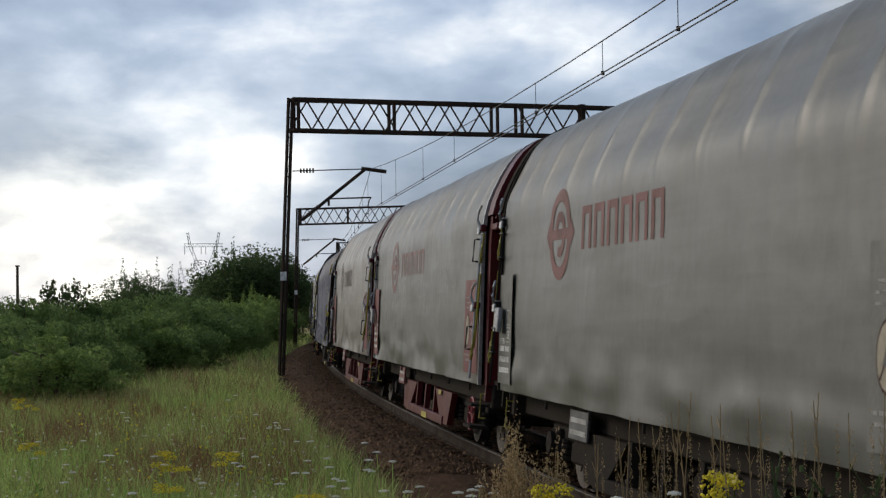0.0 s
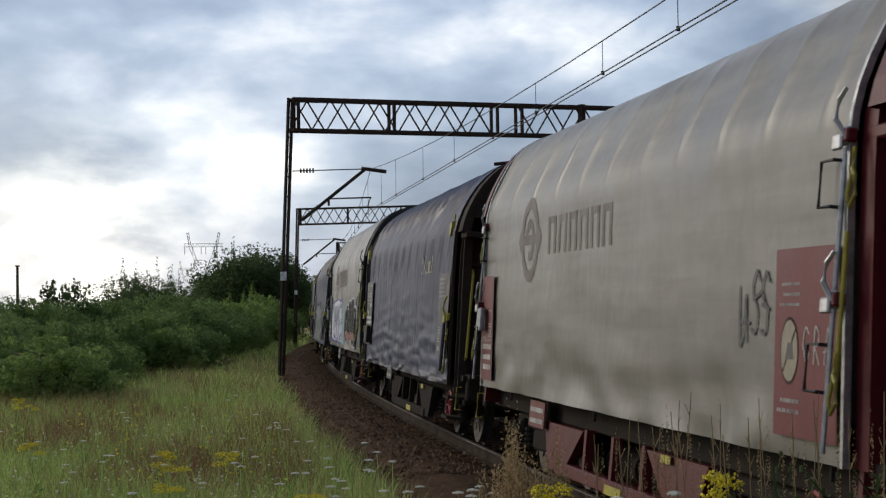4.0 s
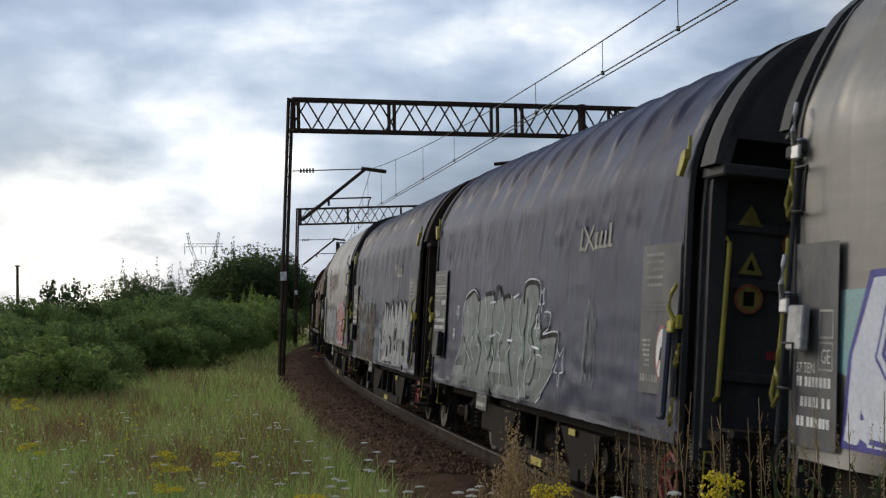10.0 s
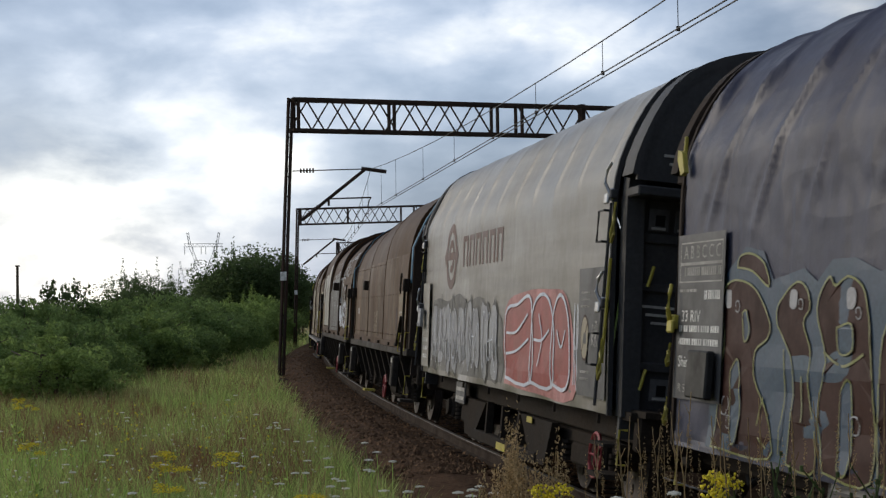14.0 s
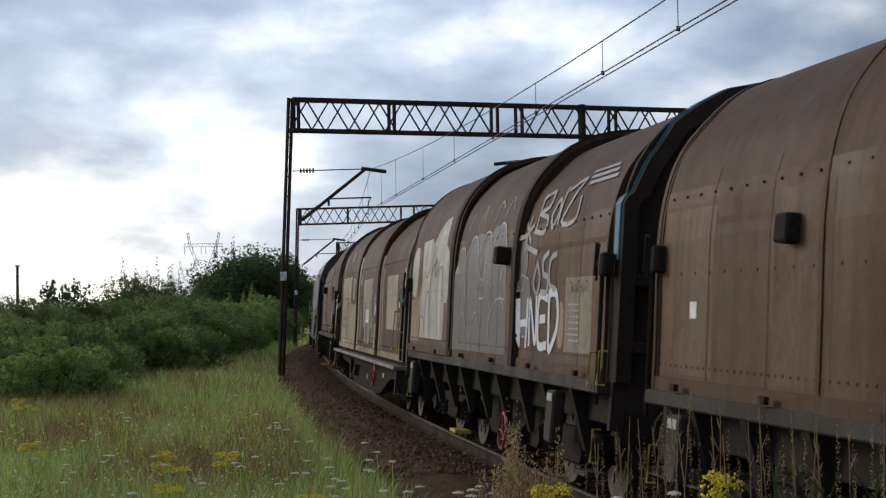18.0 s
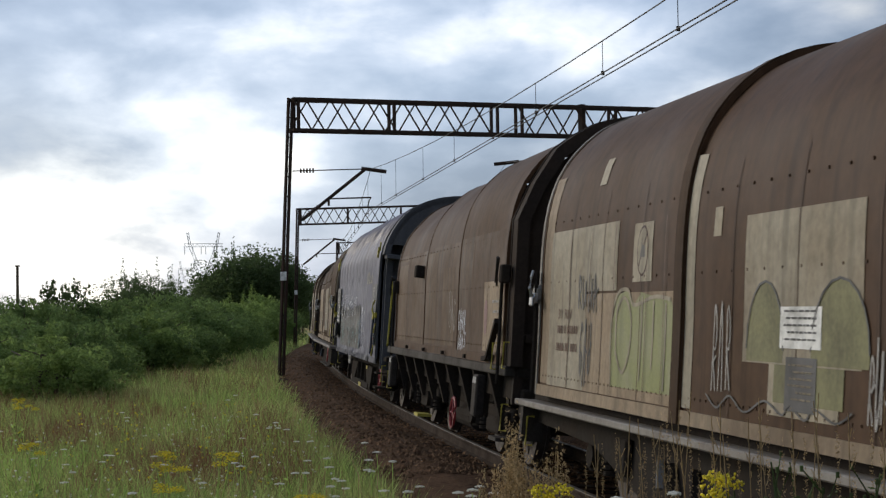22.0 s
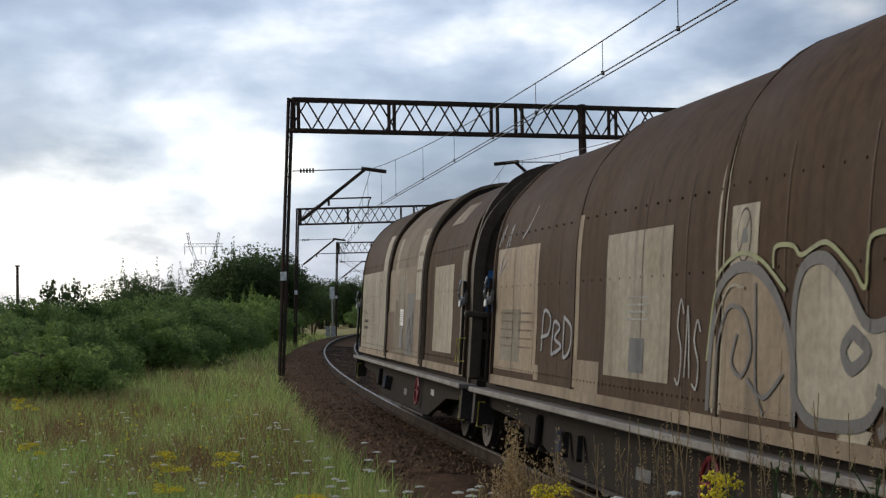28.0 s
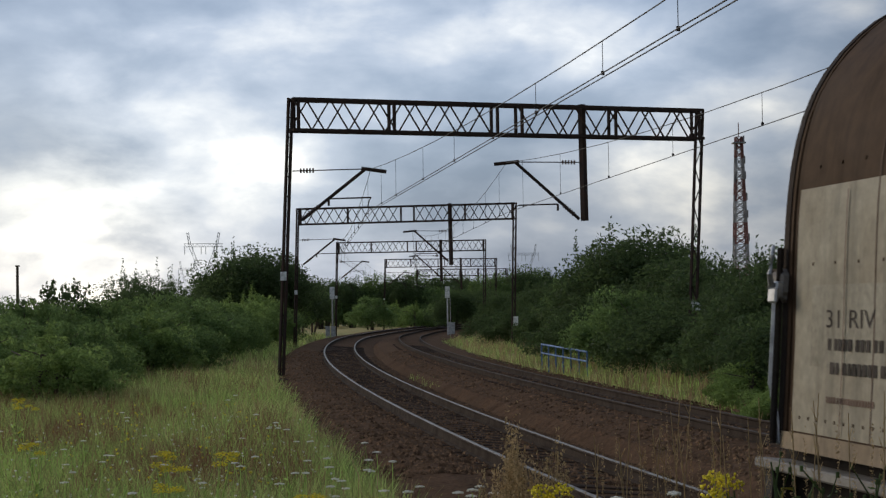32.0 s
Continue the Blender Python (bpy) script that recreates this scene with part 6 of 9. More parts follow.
        ps.word("lettering", "A B B C C C", b - 0.16, b - 0.90, 2.09, 2.18, GREY_INK, ink, 0.0, rp)
        for z0, z1 in ((2.06, 2.20), (1.93, 2.05)):
            ps.strokes("boxed_mark", [[(b - 0.10, z0), (b - 0.94, z0), (b - 0.94, z1), (b - 0.10, z1), (b - 0.10, z0)]], 0.010, GREY_INK, ink, parent=rp)
        ps.bars("lettering_block", b - 0.12, b - 0.92, 1.95, 2.03, 1, GREY_INK, ink, seed + 2, rp, 0.75)
        ps.bars("lettering_block", b - 0.10, b - 0.45, 1.84, 1.88, 1, GREY_INK, ink, seed + 3, rp, 0.5)
        ps.bars("lettering_block", b - 0.62, b - 0.92, 1.80, 1.87, 1, WHITE_INK, ink, seed + 4, rp, 0.9)
        ps.word("lettering", "33 RIV", b - 0.16, b - 0.55, 1.655, 1.735, WHITE_INK, ink, 0.0, rp)
        ps.bars("lettering_block", b - 0.12, b - 0.92, 1.45, 1.63, 2, WHITE_INK, ink, seed + 5, rp, 0.5)
        ps.word("lettering", "Shimm", b - 0.12, b - 0.48, 1.34, 1.42, WHITE_INK, ink, 0.0, rp)
        ps.word("lettering", "R 50 m", b - 0.14, b - 0.46, 1.165, 1.225, GREY_INK, ink, 0.0, rp)
        part("label_rack", box(b - 0.92, b - 0.52, 1.49, 1.55, 1.14, 1.46, bevel=0.012), LAMP_BLACK, root, "black label holder")
    return root, sd, a, b


def warn(parent, x, y, z):
    """A yellow triangle above a round orange sign on an end wall."""
    vs = [(x, y - 0.09, z), (x, y + 0.09, z), (x, y, z + 0.16)]
    part("warning_triangle", (vs, [(0, 1, 2)]), SIGN_YELLOW, parent)
    part("triangle_bolt", ([(x - 0.003, y - 0.03, z + 0.025), (x - 0.003, y + 0.03, z + 0.035), (x - 0.003, y, z + 0.11)], [(0, 1, 2)]), BLACK_INK, parent)
    n = 18
    c = [(x, y + 0.105 * math.cos(2 * math.pi * i / n), z - 0.17 + 0.105 * math.sin(2 * math.pi * i / n)) for i in range(n)]
    part("round_sign", (c, [tuple(range(n))]), SIGN_ORANGE, parent)
    c = [(x - 0.003, y + 0.082 * math.cos(2 * math.pi * i / n), z - 0.17 + 0.082 * math.sin(2 * math.pi * i / n)) for i in range(n)]
    part("sign_face", (c, [tuple(range(n))]), SIGN_YELLOW, parent)
    part("sign_figure", box(x - 0.006, x - 0.004, y - 0.04, y + 0.04, z - 0.22, z - 0.12), BLACK_INK, parent)


def no_entry(sd, x, z, r, parent, faint=False, lift=0.012):
    """A white disc with a red rim and a bar across."""
    n = 22
    E = lambda k: [(x + k * 0.72 * math.cos(2 * math.pi * i / n), z + k * math.sin(2 * math.pi * i / n)) for i in range(n)]
    sd.shape("sign_rim", [E(r)], SPRAY_BROWN if faint else SPRAY_RED, lift, cut=0, parent=parent)
    sd.shape("sign_disc", [E(r * (0.9 if faint else 0.86))], CREAM if faint else WHITE_INK, lift + 0.002, cut=0, parent=parent)
    sd.strokes("sign_bar", [[(x - r * 0.45, z + r * 0.6), (x + r * 0.45, z - r * 0.6)]], 0.018 if faint else 0.03, SPRAY_BROWN if faint else SPRAY_PINK, lift + 0.004, parent=parent)
    sd.shape("sign_mark", [[(x - 0.07, z - 0.05), (x + 0.06, z - 0.05), (x + 0.02, z + 0.05), (x - 0.05, z + 0.04)]], SPRAY_GREY if faint else BLACK_INK, lift + 0.005, cut=0, parent=parent)


def frame_bracket(root, L):
    """Underframe of the older hooded wagons: a heavy sill on upright brackets above the bogies."""
    for s in (-1, 1):
        part("sill", box(-L / 2 + 0.65, L / 2 - 0.65, s * 1.36 - 0.08, s * 1.36 + 0.08, 1.04, 1.15, bevel=0.012), SILL, root)
        part("sole_bar", box(-L / 2 + 0.65, L / 2 - 0.65, s * 1.2 - 0.05, s * 1.2 + 0.05, 0.78, 1.04, bevel=0.012), UNDER, root)
    part("centre_sill", box(-L / 2 + 0.65, L / 2 - 0.65, -0.3, 0.3, 0.50, 1.04), UNDER, root)
    part("floor", box(-L / 2 + 0.62, L / 2 - 0.62, -1.3, 1.3, 1.045, 1.14), UNDER, root)
    for i in range(9):
        x = -L / 2 + 1.7 + i * (L - 3.4) / 8
        vs = [(x - 0.06, 1.42, 1.04), (x + 0.06, 1.42, 1.04), (x + 0.06, 1.24, 0.50), (x - 0.06, 1.24, 0.50), (x - 0.06, 1.2, 1.04), (x + 0.06, 1.2, 1.04), (x + 0.06, 1.2, 0.50), (x - 0.06, 1.2, 0.50)]
        part("bracket", (vs, [(0, 1, 2, 3), (0, 4, 5, 1), (1, 5, 6, 2), (2, 6, 7, 3), (3, 7, 4, 0), (7, 6, 5, 4)]), UNDER, root)
    vs = [(-2.2, 0.92, 0.80), (2.2, 0.92, 0.80), (1.3, 0.92, 0.28), (-1.3, 0.92, 0.28)]
    vs += [(a, 0.84, c) for a, b, c in vs]
    part("truss_plate", (vs, [(0, 1, 2, 3), (7, 6, 5, 4), (0, 4, 5, 1), (1, 5, 6, 2), (2, 6, 7, 3), (3, 7, 4, 0)]), UNDER, root)
    part("air_tank", tube([(-0.9, 0.85, 0.38), (0.4, 0.85, 0.38)], 0.18, 14), UNDER, root)
    for x in (L / 2 - 1.5, -L / 2 + 2.2):
        part("jack_post", box(x - 0.14, x + 0.14, 1.36, 1.48, 0.52, 1.0, bevel=0.02), SILL, root)
        part("post_label", box(x - 0.10, x + 0.10, 1.481, 1.485, 0.90, 0.97), GREY_INK, root)
    for x in (L / 2 - 0.8, -L / 2 + 0.8):
        put("shunter_grip", "grip", root, Matrix.Translation((x, 1.34, 0.46)))
    put("hand_brake_wheel", "red_handwheel", root, Matrix.Translation((-1.4, 1.33, 0.44)), "small red brake handwheel")
    part("step", box(0.9, 1.3, 1.25, 1.45, 0.24, 0.28), YELLOW, root)
    part("step", box(-L / 2 + 0.8, -L / 2 + 1.2, 1.25, 1.45, 0.34, 0.38), SILL, root)
    for i in range(6):
        x = -L / 2 + 1.4 + i * (L - 2.8) / 5
        part("sill_bolt", box(x - 0.05, x + 0.05, 1.44, 1.475, 1.16, 1.21), UNDER, root)


def frame_belly(root, L):
    """Underframe of the long hooded wagons: a deep plate sill, slung lower in the middle, with a bright ledge."""
    for s in (-1, 1):
        zt = 0.80
        out = [(-L / 2 + 0.3, zt), (L / 2 - 0.3, zt), (L / 2 - 0.3, 0.66), (L / 2 - 2.6, 0.58), (L / 2 - 4.2, 0.26), (-L / 2 + 4.2, 0.26), (-L / 2 + 2.6, 0.58), (-L / 2 + 0.3, 0.66)]
        n = len(out)
        vs = [(x, s * 1.30, z) for x, z in out] + [(x, s * 1.24, z) for x, z in out]
        # UNDER here puts the shade of the tall grass into the plate's colour
        part("sill_plate", (vs, [tuple(range(n)), tuple(range(2 * n - 1, n - 1, -1))] + [(i, (i + 1) % n, (i + 1) % n + n, i + n) for i in range(n)]), UNDER, root)
        part("ledge", box(-L / 2 + 0.25, L / 2 - 0.36, s * 1.40 - 0.12, s * 1.40 + 0.12, 0.80, 0.86, bevel=0.01), LEDGE, root, "worn bright walking ledge")
        part("lower_flange", box(-L / 2 + 4.2, L / 2 - 4.2, s * 1.30 - 0.07, s * 1.30 + 0.07, 0.24, 0.27), SILL, root)
    part("floor", box(-L / 2 + 0.3, L / 2 - 0.3, -1.3, 1.3, 0.80, 0.92), UNDER, root)
    part("end_post", box(-L / 2 + 0.3, -L / 2 + 0.42, 1.24, 1.46, 0.45, 0.80), SILL, root)
    part("end_post", box(L / 2 - 0.52, L / 2 - 0.40, 1.24, 1.46, 0.45, 0.80), SILL, root)
    part("end_box", box(-L / 2 + 0.05, -L / 2 + 0.75, -1.25, 1.25, 0.55, 0.79, bevel=0.02), UNDER, root)
    put("hand_brake_wheel", "red_handwheel", root, Matrix.Translation((-2.0, 1.36, 0.56)), "small red brake handwheel")
    for x in (1.6, 2.1, 2.4):
        part("brake_lever", bar((x, 1.33, 0.62), (x - 0.12, 1.36, 0.42), 0.05), CHROME if x == 2.4 else UNDER, root)
    part("sill_box", box(3.2, 3.45, 1.3, 1.37, 0.42, 0.72, bevel=0.02), UNDER, root)
    part("data_plate", box(-0.5, -0.1, 1.302, 1.31, 0.42, 0.52), GREY_PANEL, root)
    part("data_plate", box(-3.4, -3.1, 1.302, 1.31, 0.56, 0.64), GREY_INK, root)
    for x in (-L / 2 + 0.6, L / 2 - 0.6):
        put("shunter_grip", "grip", root, Matrix.Translation((x, 1.36, 0.42)))


def steel_wagon(u0, u1, h0, h1, hoods, mats, bands, under, end_mat, label, band_mat=BROWN_END, edge_mat=None, rear_mat=None, front_frame=None, hem=None):
    """A wagon under three telescoping steel hoods. hoods: fractions of its length and how far each stands out; bands: raised hoops over the joints."""
    root, L = wagon(u0, u1, label)
    uc = (u0 + u1) / 2
    a, b = h0 - uc, h1 - uc
    older = under == "bracket"
    prof, hz = (ARCH_HIGH, 1.15) if older else (ARCH, 0.93)
    if older:
        frame_bracket(root, L)
    else:
        frame_belly(root, L)
    flat = lambda x, z: 0.0
    yh0 = flank(prof, hz + 0.05)[0]
    for i, (f0, f1, g) in enumerate(hoods):
        x0, x1 = a + (b - a) * f0, a + (b - a) * f1
        yh, gs = yh0 + 0.35 * g, 0.35 * g
        h = part("steel_hood", hood_mesh(prof, x0, x1, flat, 0.6, 40, g), mats[i % len(mats)], root, smooth=True)
        part("hem_strip", box(x0 + 0.02, x1 - 0.02, yh + 0.004, yh + 0.024, hz, hz + 0.10), hem or mats[i % len(mats)], h)
        for x in (x0 + 0.03, x1 - 0.03):
            part("hood_edge", ring(prof, x - 0.03, x + 0.03, 0.012, 0.03, None, g), mats[i % len(mats)], h)
        sd = Side(root, prof, flat, lambda x, q=g: q)
        n = max(int((x1 - x0) / 0.95), 1)
        for k in range(1, n):
            xx = x0 + (x1 - x0) * k / n
            sd.rect("panel_seam", xx - 0.007, xx + 0.007, hz + 0.10, 2.75, PLATE_DARK, 0.014, "", 0.25, h)
        bm = bmesh.new()
        for z, st in ((hz + 0.19, 0.12), (2.00, 0.30), (2.56, 0.30)):
            y, ny, nz = flank(prof, z)
            x = x0 + 0.1
            while x < x1 - 0.05:
                add_box(bm, x - 0.009, x + 0.009, y + gs - 0.005, y + gs + 0.007, z - 0.009, z + 0.009)
                x += st
        part("rivets", bm, mats[i % len(mats)], h)
        for k in range(n if older else 0):
            c0, c1 = x0 + (x1 - x0) * k / n, x0 + (x1 - x0) * (k + 1) / n
            sd.rect("side_plate", c0 + 0.012, c1 - 0.012, hz + 0.10, 2.62, PLATE, 0.004, "", 0.25, h)
    for f, w, out in bands:
        x = a + (b - a) * f
        part("roof_hoop", ring(prof, x - w / 2, x + w / 2, 0.03, 0.12, None, out), band_mat, root)
    gf, gr = hoods[0][2], hoods[-1][2]
    rim = FACET if older else prof
    part("front_edge", ring(rim, a - 0.06, a + 0.02, 0.0 if older else 0.03, 0.10, None, gf - 0.05 if older else gf), edge_mat or BROWN_END, root)
    part("rear_edge", ring(prof, b - 0.02, b + 0.05, 0.02, 0.06, None, gr), rear_mat or edge_mat or BROWN_END, root)
    part("end_frame", ring(rim, a - 0.30, a - 0.06, -0.01, 0.14, None, gf - 0.05 if older else gf), end_mat, root)
    if front_frame:
        part("end_cap", ring(rim, a - 0.22, a - 0.08, 0.004, 0.12, 2.12, gf - 0.05), front_frame, root, "faded blue end cap")
    wall = part("end_wall", slab(prof, a - 0.20, a - 0.12, 0.07, 0.75), end_mat, root)
    part("end_wall", slab(prof, b + 0.06, b + 0.14, 0.16, 0.75), end_mat, root)
    for z in (1.45, 2.0):
        y = flank(prof, z)[0] - 0.14
        part("rib", box(a - 0.28, a - 0.20, -y, y, z - 0.05, z + 0.05, bevel=0.015), end_mat, wall)
    for x, g in ((a - 0.02, 0.35 * gf), (b + 0.02, 0.35 * gr)):
        bm = bmesh.new()
        add_tube(bm, [(x, 1.46 + g, 0.95), (x, 1.48 + g, 1.6), (x, 1.50 + g, 2.1)], 0.022, 6)
        part("locking_rod", bm, UNDER, root)
        if older:
            # a boxed handle in a loop of rod
            part("handle_box", box(x - 0.16, x - 0.02, 1.44 + g, 1.54 + g, 2.02, 2.22, bevel=0.015), UNDER, root)
            part("handle_loop", tube([(x - 0.10, 1.57 + g, 1.98), (x - 0.10, 1.57 + g, 2.28), (x - 0.02, 1.57 + g, 2.30), (x - 0.02, 1.57 + g, 2.02)], 0.014, 6), UNDER, root)
        else:
            # a hinged hook plate in a rounded lug
            part("hook_plate", box(x - 0.06, x + 0.18, 1.45 + g, 1.50 + g, 1.80, 1.98, bevel=0.04), LEDGE, root, "worn steel hook plate")
            put("latch", "latch", root, Matrix.Translation((x, 1.48 + g, 1.86)))
    put("grip", "grip", root, Matrix.Translation((a + 0.12, 1.44 + 0.35 * gf, 1.10)))
    put("grip", "grip", root, Matrix.Translation((a - 0.18, 1.40, 1.12)))
    cuts = [(a + (b - a) * f0, a + (b - a) * f1, g) for f0, f1, g in hoods]
    return root, Side(root, prof, flat, lambda x: max([g for c0, c1, g in cuts if c0 - 0.04 <= x <= c1 + 0.04] or [0.0])), a, b, wall


def patch(sd, a, u, w, z0, z1, mat, lift=0.008):
    sd.rect("paint_patch", a + u, a + u + w, z0, z1, mat, lift, "repainted patch on the hood")


# The train, from the wagon nearest the eye at the start to its tail.
GREY_L = "grey tarpaulin wagon with faded red emblem"
# 1
r, sd, a, b = cloth_wagon(-3.0, 9.0, -2.0, 8.55, TARP, "smooth", SHADED_GREY_TARP, UNDER, UNDER, GREY_L + " and dark ends", 1, TARP_PANEL, TARP_PANEL)
sd.logo(b - 2.56, 2.45, 0.43, LOGO_RED, b - 3.37, b - 5.9, 2.28, 2.66)
# 2
r, sd, a, b = cloth_wagon(9.0, 21.1, 9.75, 20.9, TARP, "smooth", SHADED_GREY_TARP, MAROON, MAROON, GREY_L + " and maroon ends", 2, PINK_RED, PINK_RED)
b -= 0.25
sd.logo(b - 2.45, 2.45, 0.43, LOGO_FAINT, b - 3.3, b - 6.0, 2.28, 2.64)
sd.strokes("scratched_letters", [[(b - 7.85, 2.28), (b - 7.85, 2.04)], [(b - 8.25, 2.3), (b - 8.25, 2.04)], [(b - 8.2, 2.16), (b - 8.0, 2.3)], [(b - 8.25, 2.2), (b - 8.45, 2.05)], [(b - 8.6, 2.3), (b - 8.6, 2.04), (b - 8.75, 2.04)], [(b - 8.95, 2.32), (b - 8.95, 2.03)], [(b - 8.97, 2.18), (b - 9.15, 2.33)], [(b - 8.97, 2.2), (b - 9.25, 2.02)]], 0.010, GREY_INK, 0.008)
# 3
r, sd, a, b = cloth_wagon(21.1, 33.6, 22.22, 32.5, TARP, "smooth", GREY_TARP, MAROON, MAROON, GREY_L + ", maroon ends and hem ripples", 3, PINK_RED, PINK_RED)
sd.logo(b - 2.3, 2.45, 0.43, LOGO_PALE, b - 3.1, b - 5.5, 2.28, 2.64)
tag(sd, a + 1.7, a + 1.15, 1.5, 2.0, GREY_PANEL, 4, 0.025, 3)
# 4
r, sd, a, b = cloth_wagon(33.6, 45.85, 34.65, 45.15, ROUND, "creased", BLUE_TARP, BROWN_END, UNDER, "creased dark blue tarpaulin wagon with dark brown ends", 4, GREY_PANEL, PALE_PANEL)
lessor(sd, a + 3.1, a + 1.9, 2.26, 2.50)
# 5
r, sd, a, b = cloth_wagon(45.85, 58.2, 46.75, 57.35, TARP, "smooth", GREY_TARP, BLACK_END, UNDER, "grey tarpaulin coil wagon, brown emblem, white and black graffiti", 5, GREY_PANEL, GREY_PANEL)
sd.logo(b - 2.43, 2.44, 0.43, LOGO_BROWN, b - 3.24, b - 5.9, 2.30, 2.68)
sd.shape("graffiti_shade", [[(b - 3.3, 0.97), (b - 5.4, 0.97), (b - 5.45, 1.3), (b - 5.3, 1.55), (b - 5.4, 1.75), (b - 5.1, 1.92), (b - 4.6, 1.9), (b - 0.62, 1.85), (b - 0.6, 1.4)]], SPRAY_TEAL, 0.013, "teal sprayed shading")
sd.shape("graffiti_outline", [[(b - 0.66, 0.99), (b - 4.98, 0.96), (b - 5.02, 1.25), (b - 4.60, 1.48), (b - 4.62, 2.03), (b - 3.6, 1.98), (b - 3.4, 2.04), (b - 1.0, 1.95), (b - 0.76, 1.5)]], SPRAY_BLUE, 0.016, "blue sprayed outline")
sd.shape("graffiti_ground", [[(b - 0.71, 1.02), (b - 4.92, 1.0), (b - 4.96, 1.23), (b - 4.54, 1.46), (b - 4.56, 1.99), (b - 3.6, 1.94), (b - 3.4, 2.0), (b - 1.05, 1.91), (b - 0.81, 1.5)]], SPRAY_WHITE, 0.019, "white sprayed ground")
U = lambda u: u - (45.85 + 58.2) / 2
V = lambda *pts: [(U(u), z) for u, z in pts]
L5 = [V((56.2, 1.5), (55.9, 1.3), (55.6, 1.5), (55.65, 1.85), (56.0, 1.88), (56.2, 1.5)), V((55.35, 1.08), (55.25, 1.8), (55.0, 1.4), (54.85, 1.82), (54.75, 1.06)), V((54.55, 1.08), (54.5, 1.82), (54.25, 1.4), (54.1, 1.85), (54.0, 1.06)), V((53.35, 1.85), (53.75, 1.82), (53.7, 1.08), (53.3, 1.08)), V((53.68, 1.46), (53.4, 1.48)), V((53.1, 1.08), (53.15, 1.86), (52.75, 1.82), (52.8, 1.52), (53.08, 1.48), (52.7, 1.08))]
brush(sd, L5, 0.10, SPRAY_BLUE, 0.024)
brush(sd, L5, 0.045, SPRAY_WHITE, 0.030)
brush(sd, [V((56.3, 1.05), (55.0, 1.0), (53.5, 1.04)), V((55.2, 1.0), (55.1, 1.2)), V((54.0, 1.02), (53.9, 1.22))], 0.03, SPRAY_BLUE, 0.024)
for k, (u, wd, hi) in enumerate(((51.15, 0.55, 1.84), (50.1, 0.46, 1.96), (49.25, 0.48, 2.02), (48.55, 0.36, 1.82))):
    rg = random.Random(50 + k)
    for nm, m, q, lf in (("graffiti_halo", SPRAY_WHITE, 0.085, 0.016), ("graffiti_outline", SPRAY_GREY, 0.055, 0.021), ("graffiti_letter", BLACK_INK, 0.03, 0.026)):
        sd.shape(nm, [blob(U(u), (1.02 + hi) / 2, wd + q, (hi - 1.02) / 2 + q - 0.06, random.Random(50 + k), 26, 0.16)], m, lf + 0.0006 * k, "black sprayed letter" if nm == "graffiti_letter" else "", 0.22)
brush(sd, [V((50.85, 1.75), (51.2, 1.78), (51.45, 1.5), (51.3, 1.25), (50.95, 1.3), (50.95, 1.5), (51.15, 1.5)), V((50.55, 1.1), (50.5, 1.5), (50.3, 1.78), (50.15, 1.4), (50.15, 1.1)), V((49.95, 1.85), (49.95, 1.15)), V((49.6, 1.15), (49.55, 1.85)), V((49.35, 1.95), (49.3, 1.3), (49.1, 1.15), (48.95, 1.4), (48.95, 1.95)), V((48.7, 1.1), (48.6, 1.7)), V((48.4, 1.7), (48.65, 1.45), (48.35, 1.15))], 0.035, SPRAY_SILVER, 0.032)
sd.shape("graffiti_letter", [blob(U(51.3 - 0.5 * k), 1.16 + 0.04 * (k % 2), 0.17, 0.09, random.Random(k)) for k in range(6)], SPRAY_RED, 0.034, "red sprayed filling", 0)
# 6
r, sd, a, b = cloth_wagon(58.2, 71.0, 59.3, 70.35, ROUND, "creased", BLUE_TARP, BLACK_END, UNDER, "creased grey-blue tarpaulin wagon with pale teal graffiti", 6, GREY_PANEL, PALE_PANEL)
b -= 0.15
lessor(sd, a + 3.16, a + 1.99, 2.26, 2.46)
U = lambda u: u - (58.2 + 71.0) / 2
V = lambda *pts: [(U(u), z) for u, z in pts]
for u, z, q in ((63.83, 1.84, 0.13), (63.98, 1.60, 0.12), (62.97, 1.23, 0.20), (68.5, 1.72, 0.10), (68.75, 1.45, 0.08)):
    sd.strokes("graffiti_star", [[(U(u) + q * (1 if k % 2 else 0.42) * math.cos(k * math.pi / 5 + 0.3), z + q * (1 if k % 2 else 0.42) * math.sin(k * math.pi / 5 + 0.3)) for k in range(11)]], 0.014, SPRAY_WHITE, 0.034, "sprayed outline star")
sd.shape("graffiti_ground", [V((68.75, 0.82), (68.63, 1.01), (68.2, 1.31), (68.17, 1.63), (68.06, 1.88), (67.45, 1.97), (67.14, 1.83), (66.75, 1.91), (66.30, 1.93), (66.20, 1.83), (65.70, 1.87), (65.26, 1.89), (64.80, 1.85), (64.66, 1.99), (64.37, 2.01), (63.98, 1.96),
          (63.98, 1.75), (64.11, 1.66), (63.86, 1.47), (63.70, 1.48), (63.14, 1.50), (63.17, 1.27), (63.4, 1.08), (63.9, 0.84))], SPRAY_MIST, 0.014, "pale grey-green sprayed ground", 0.12)
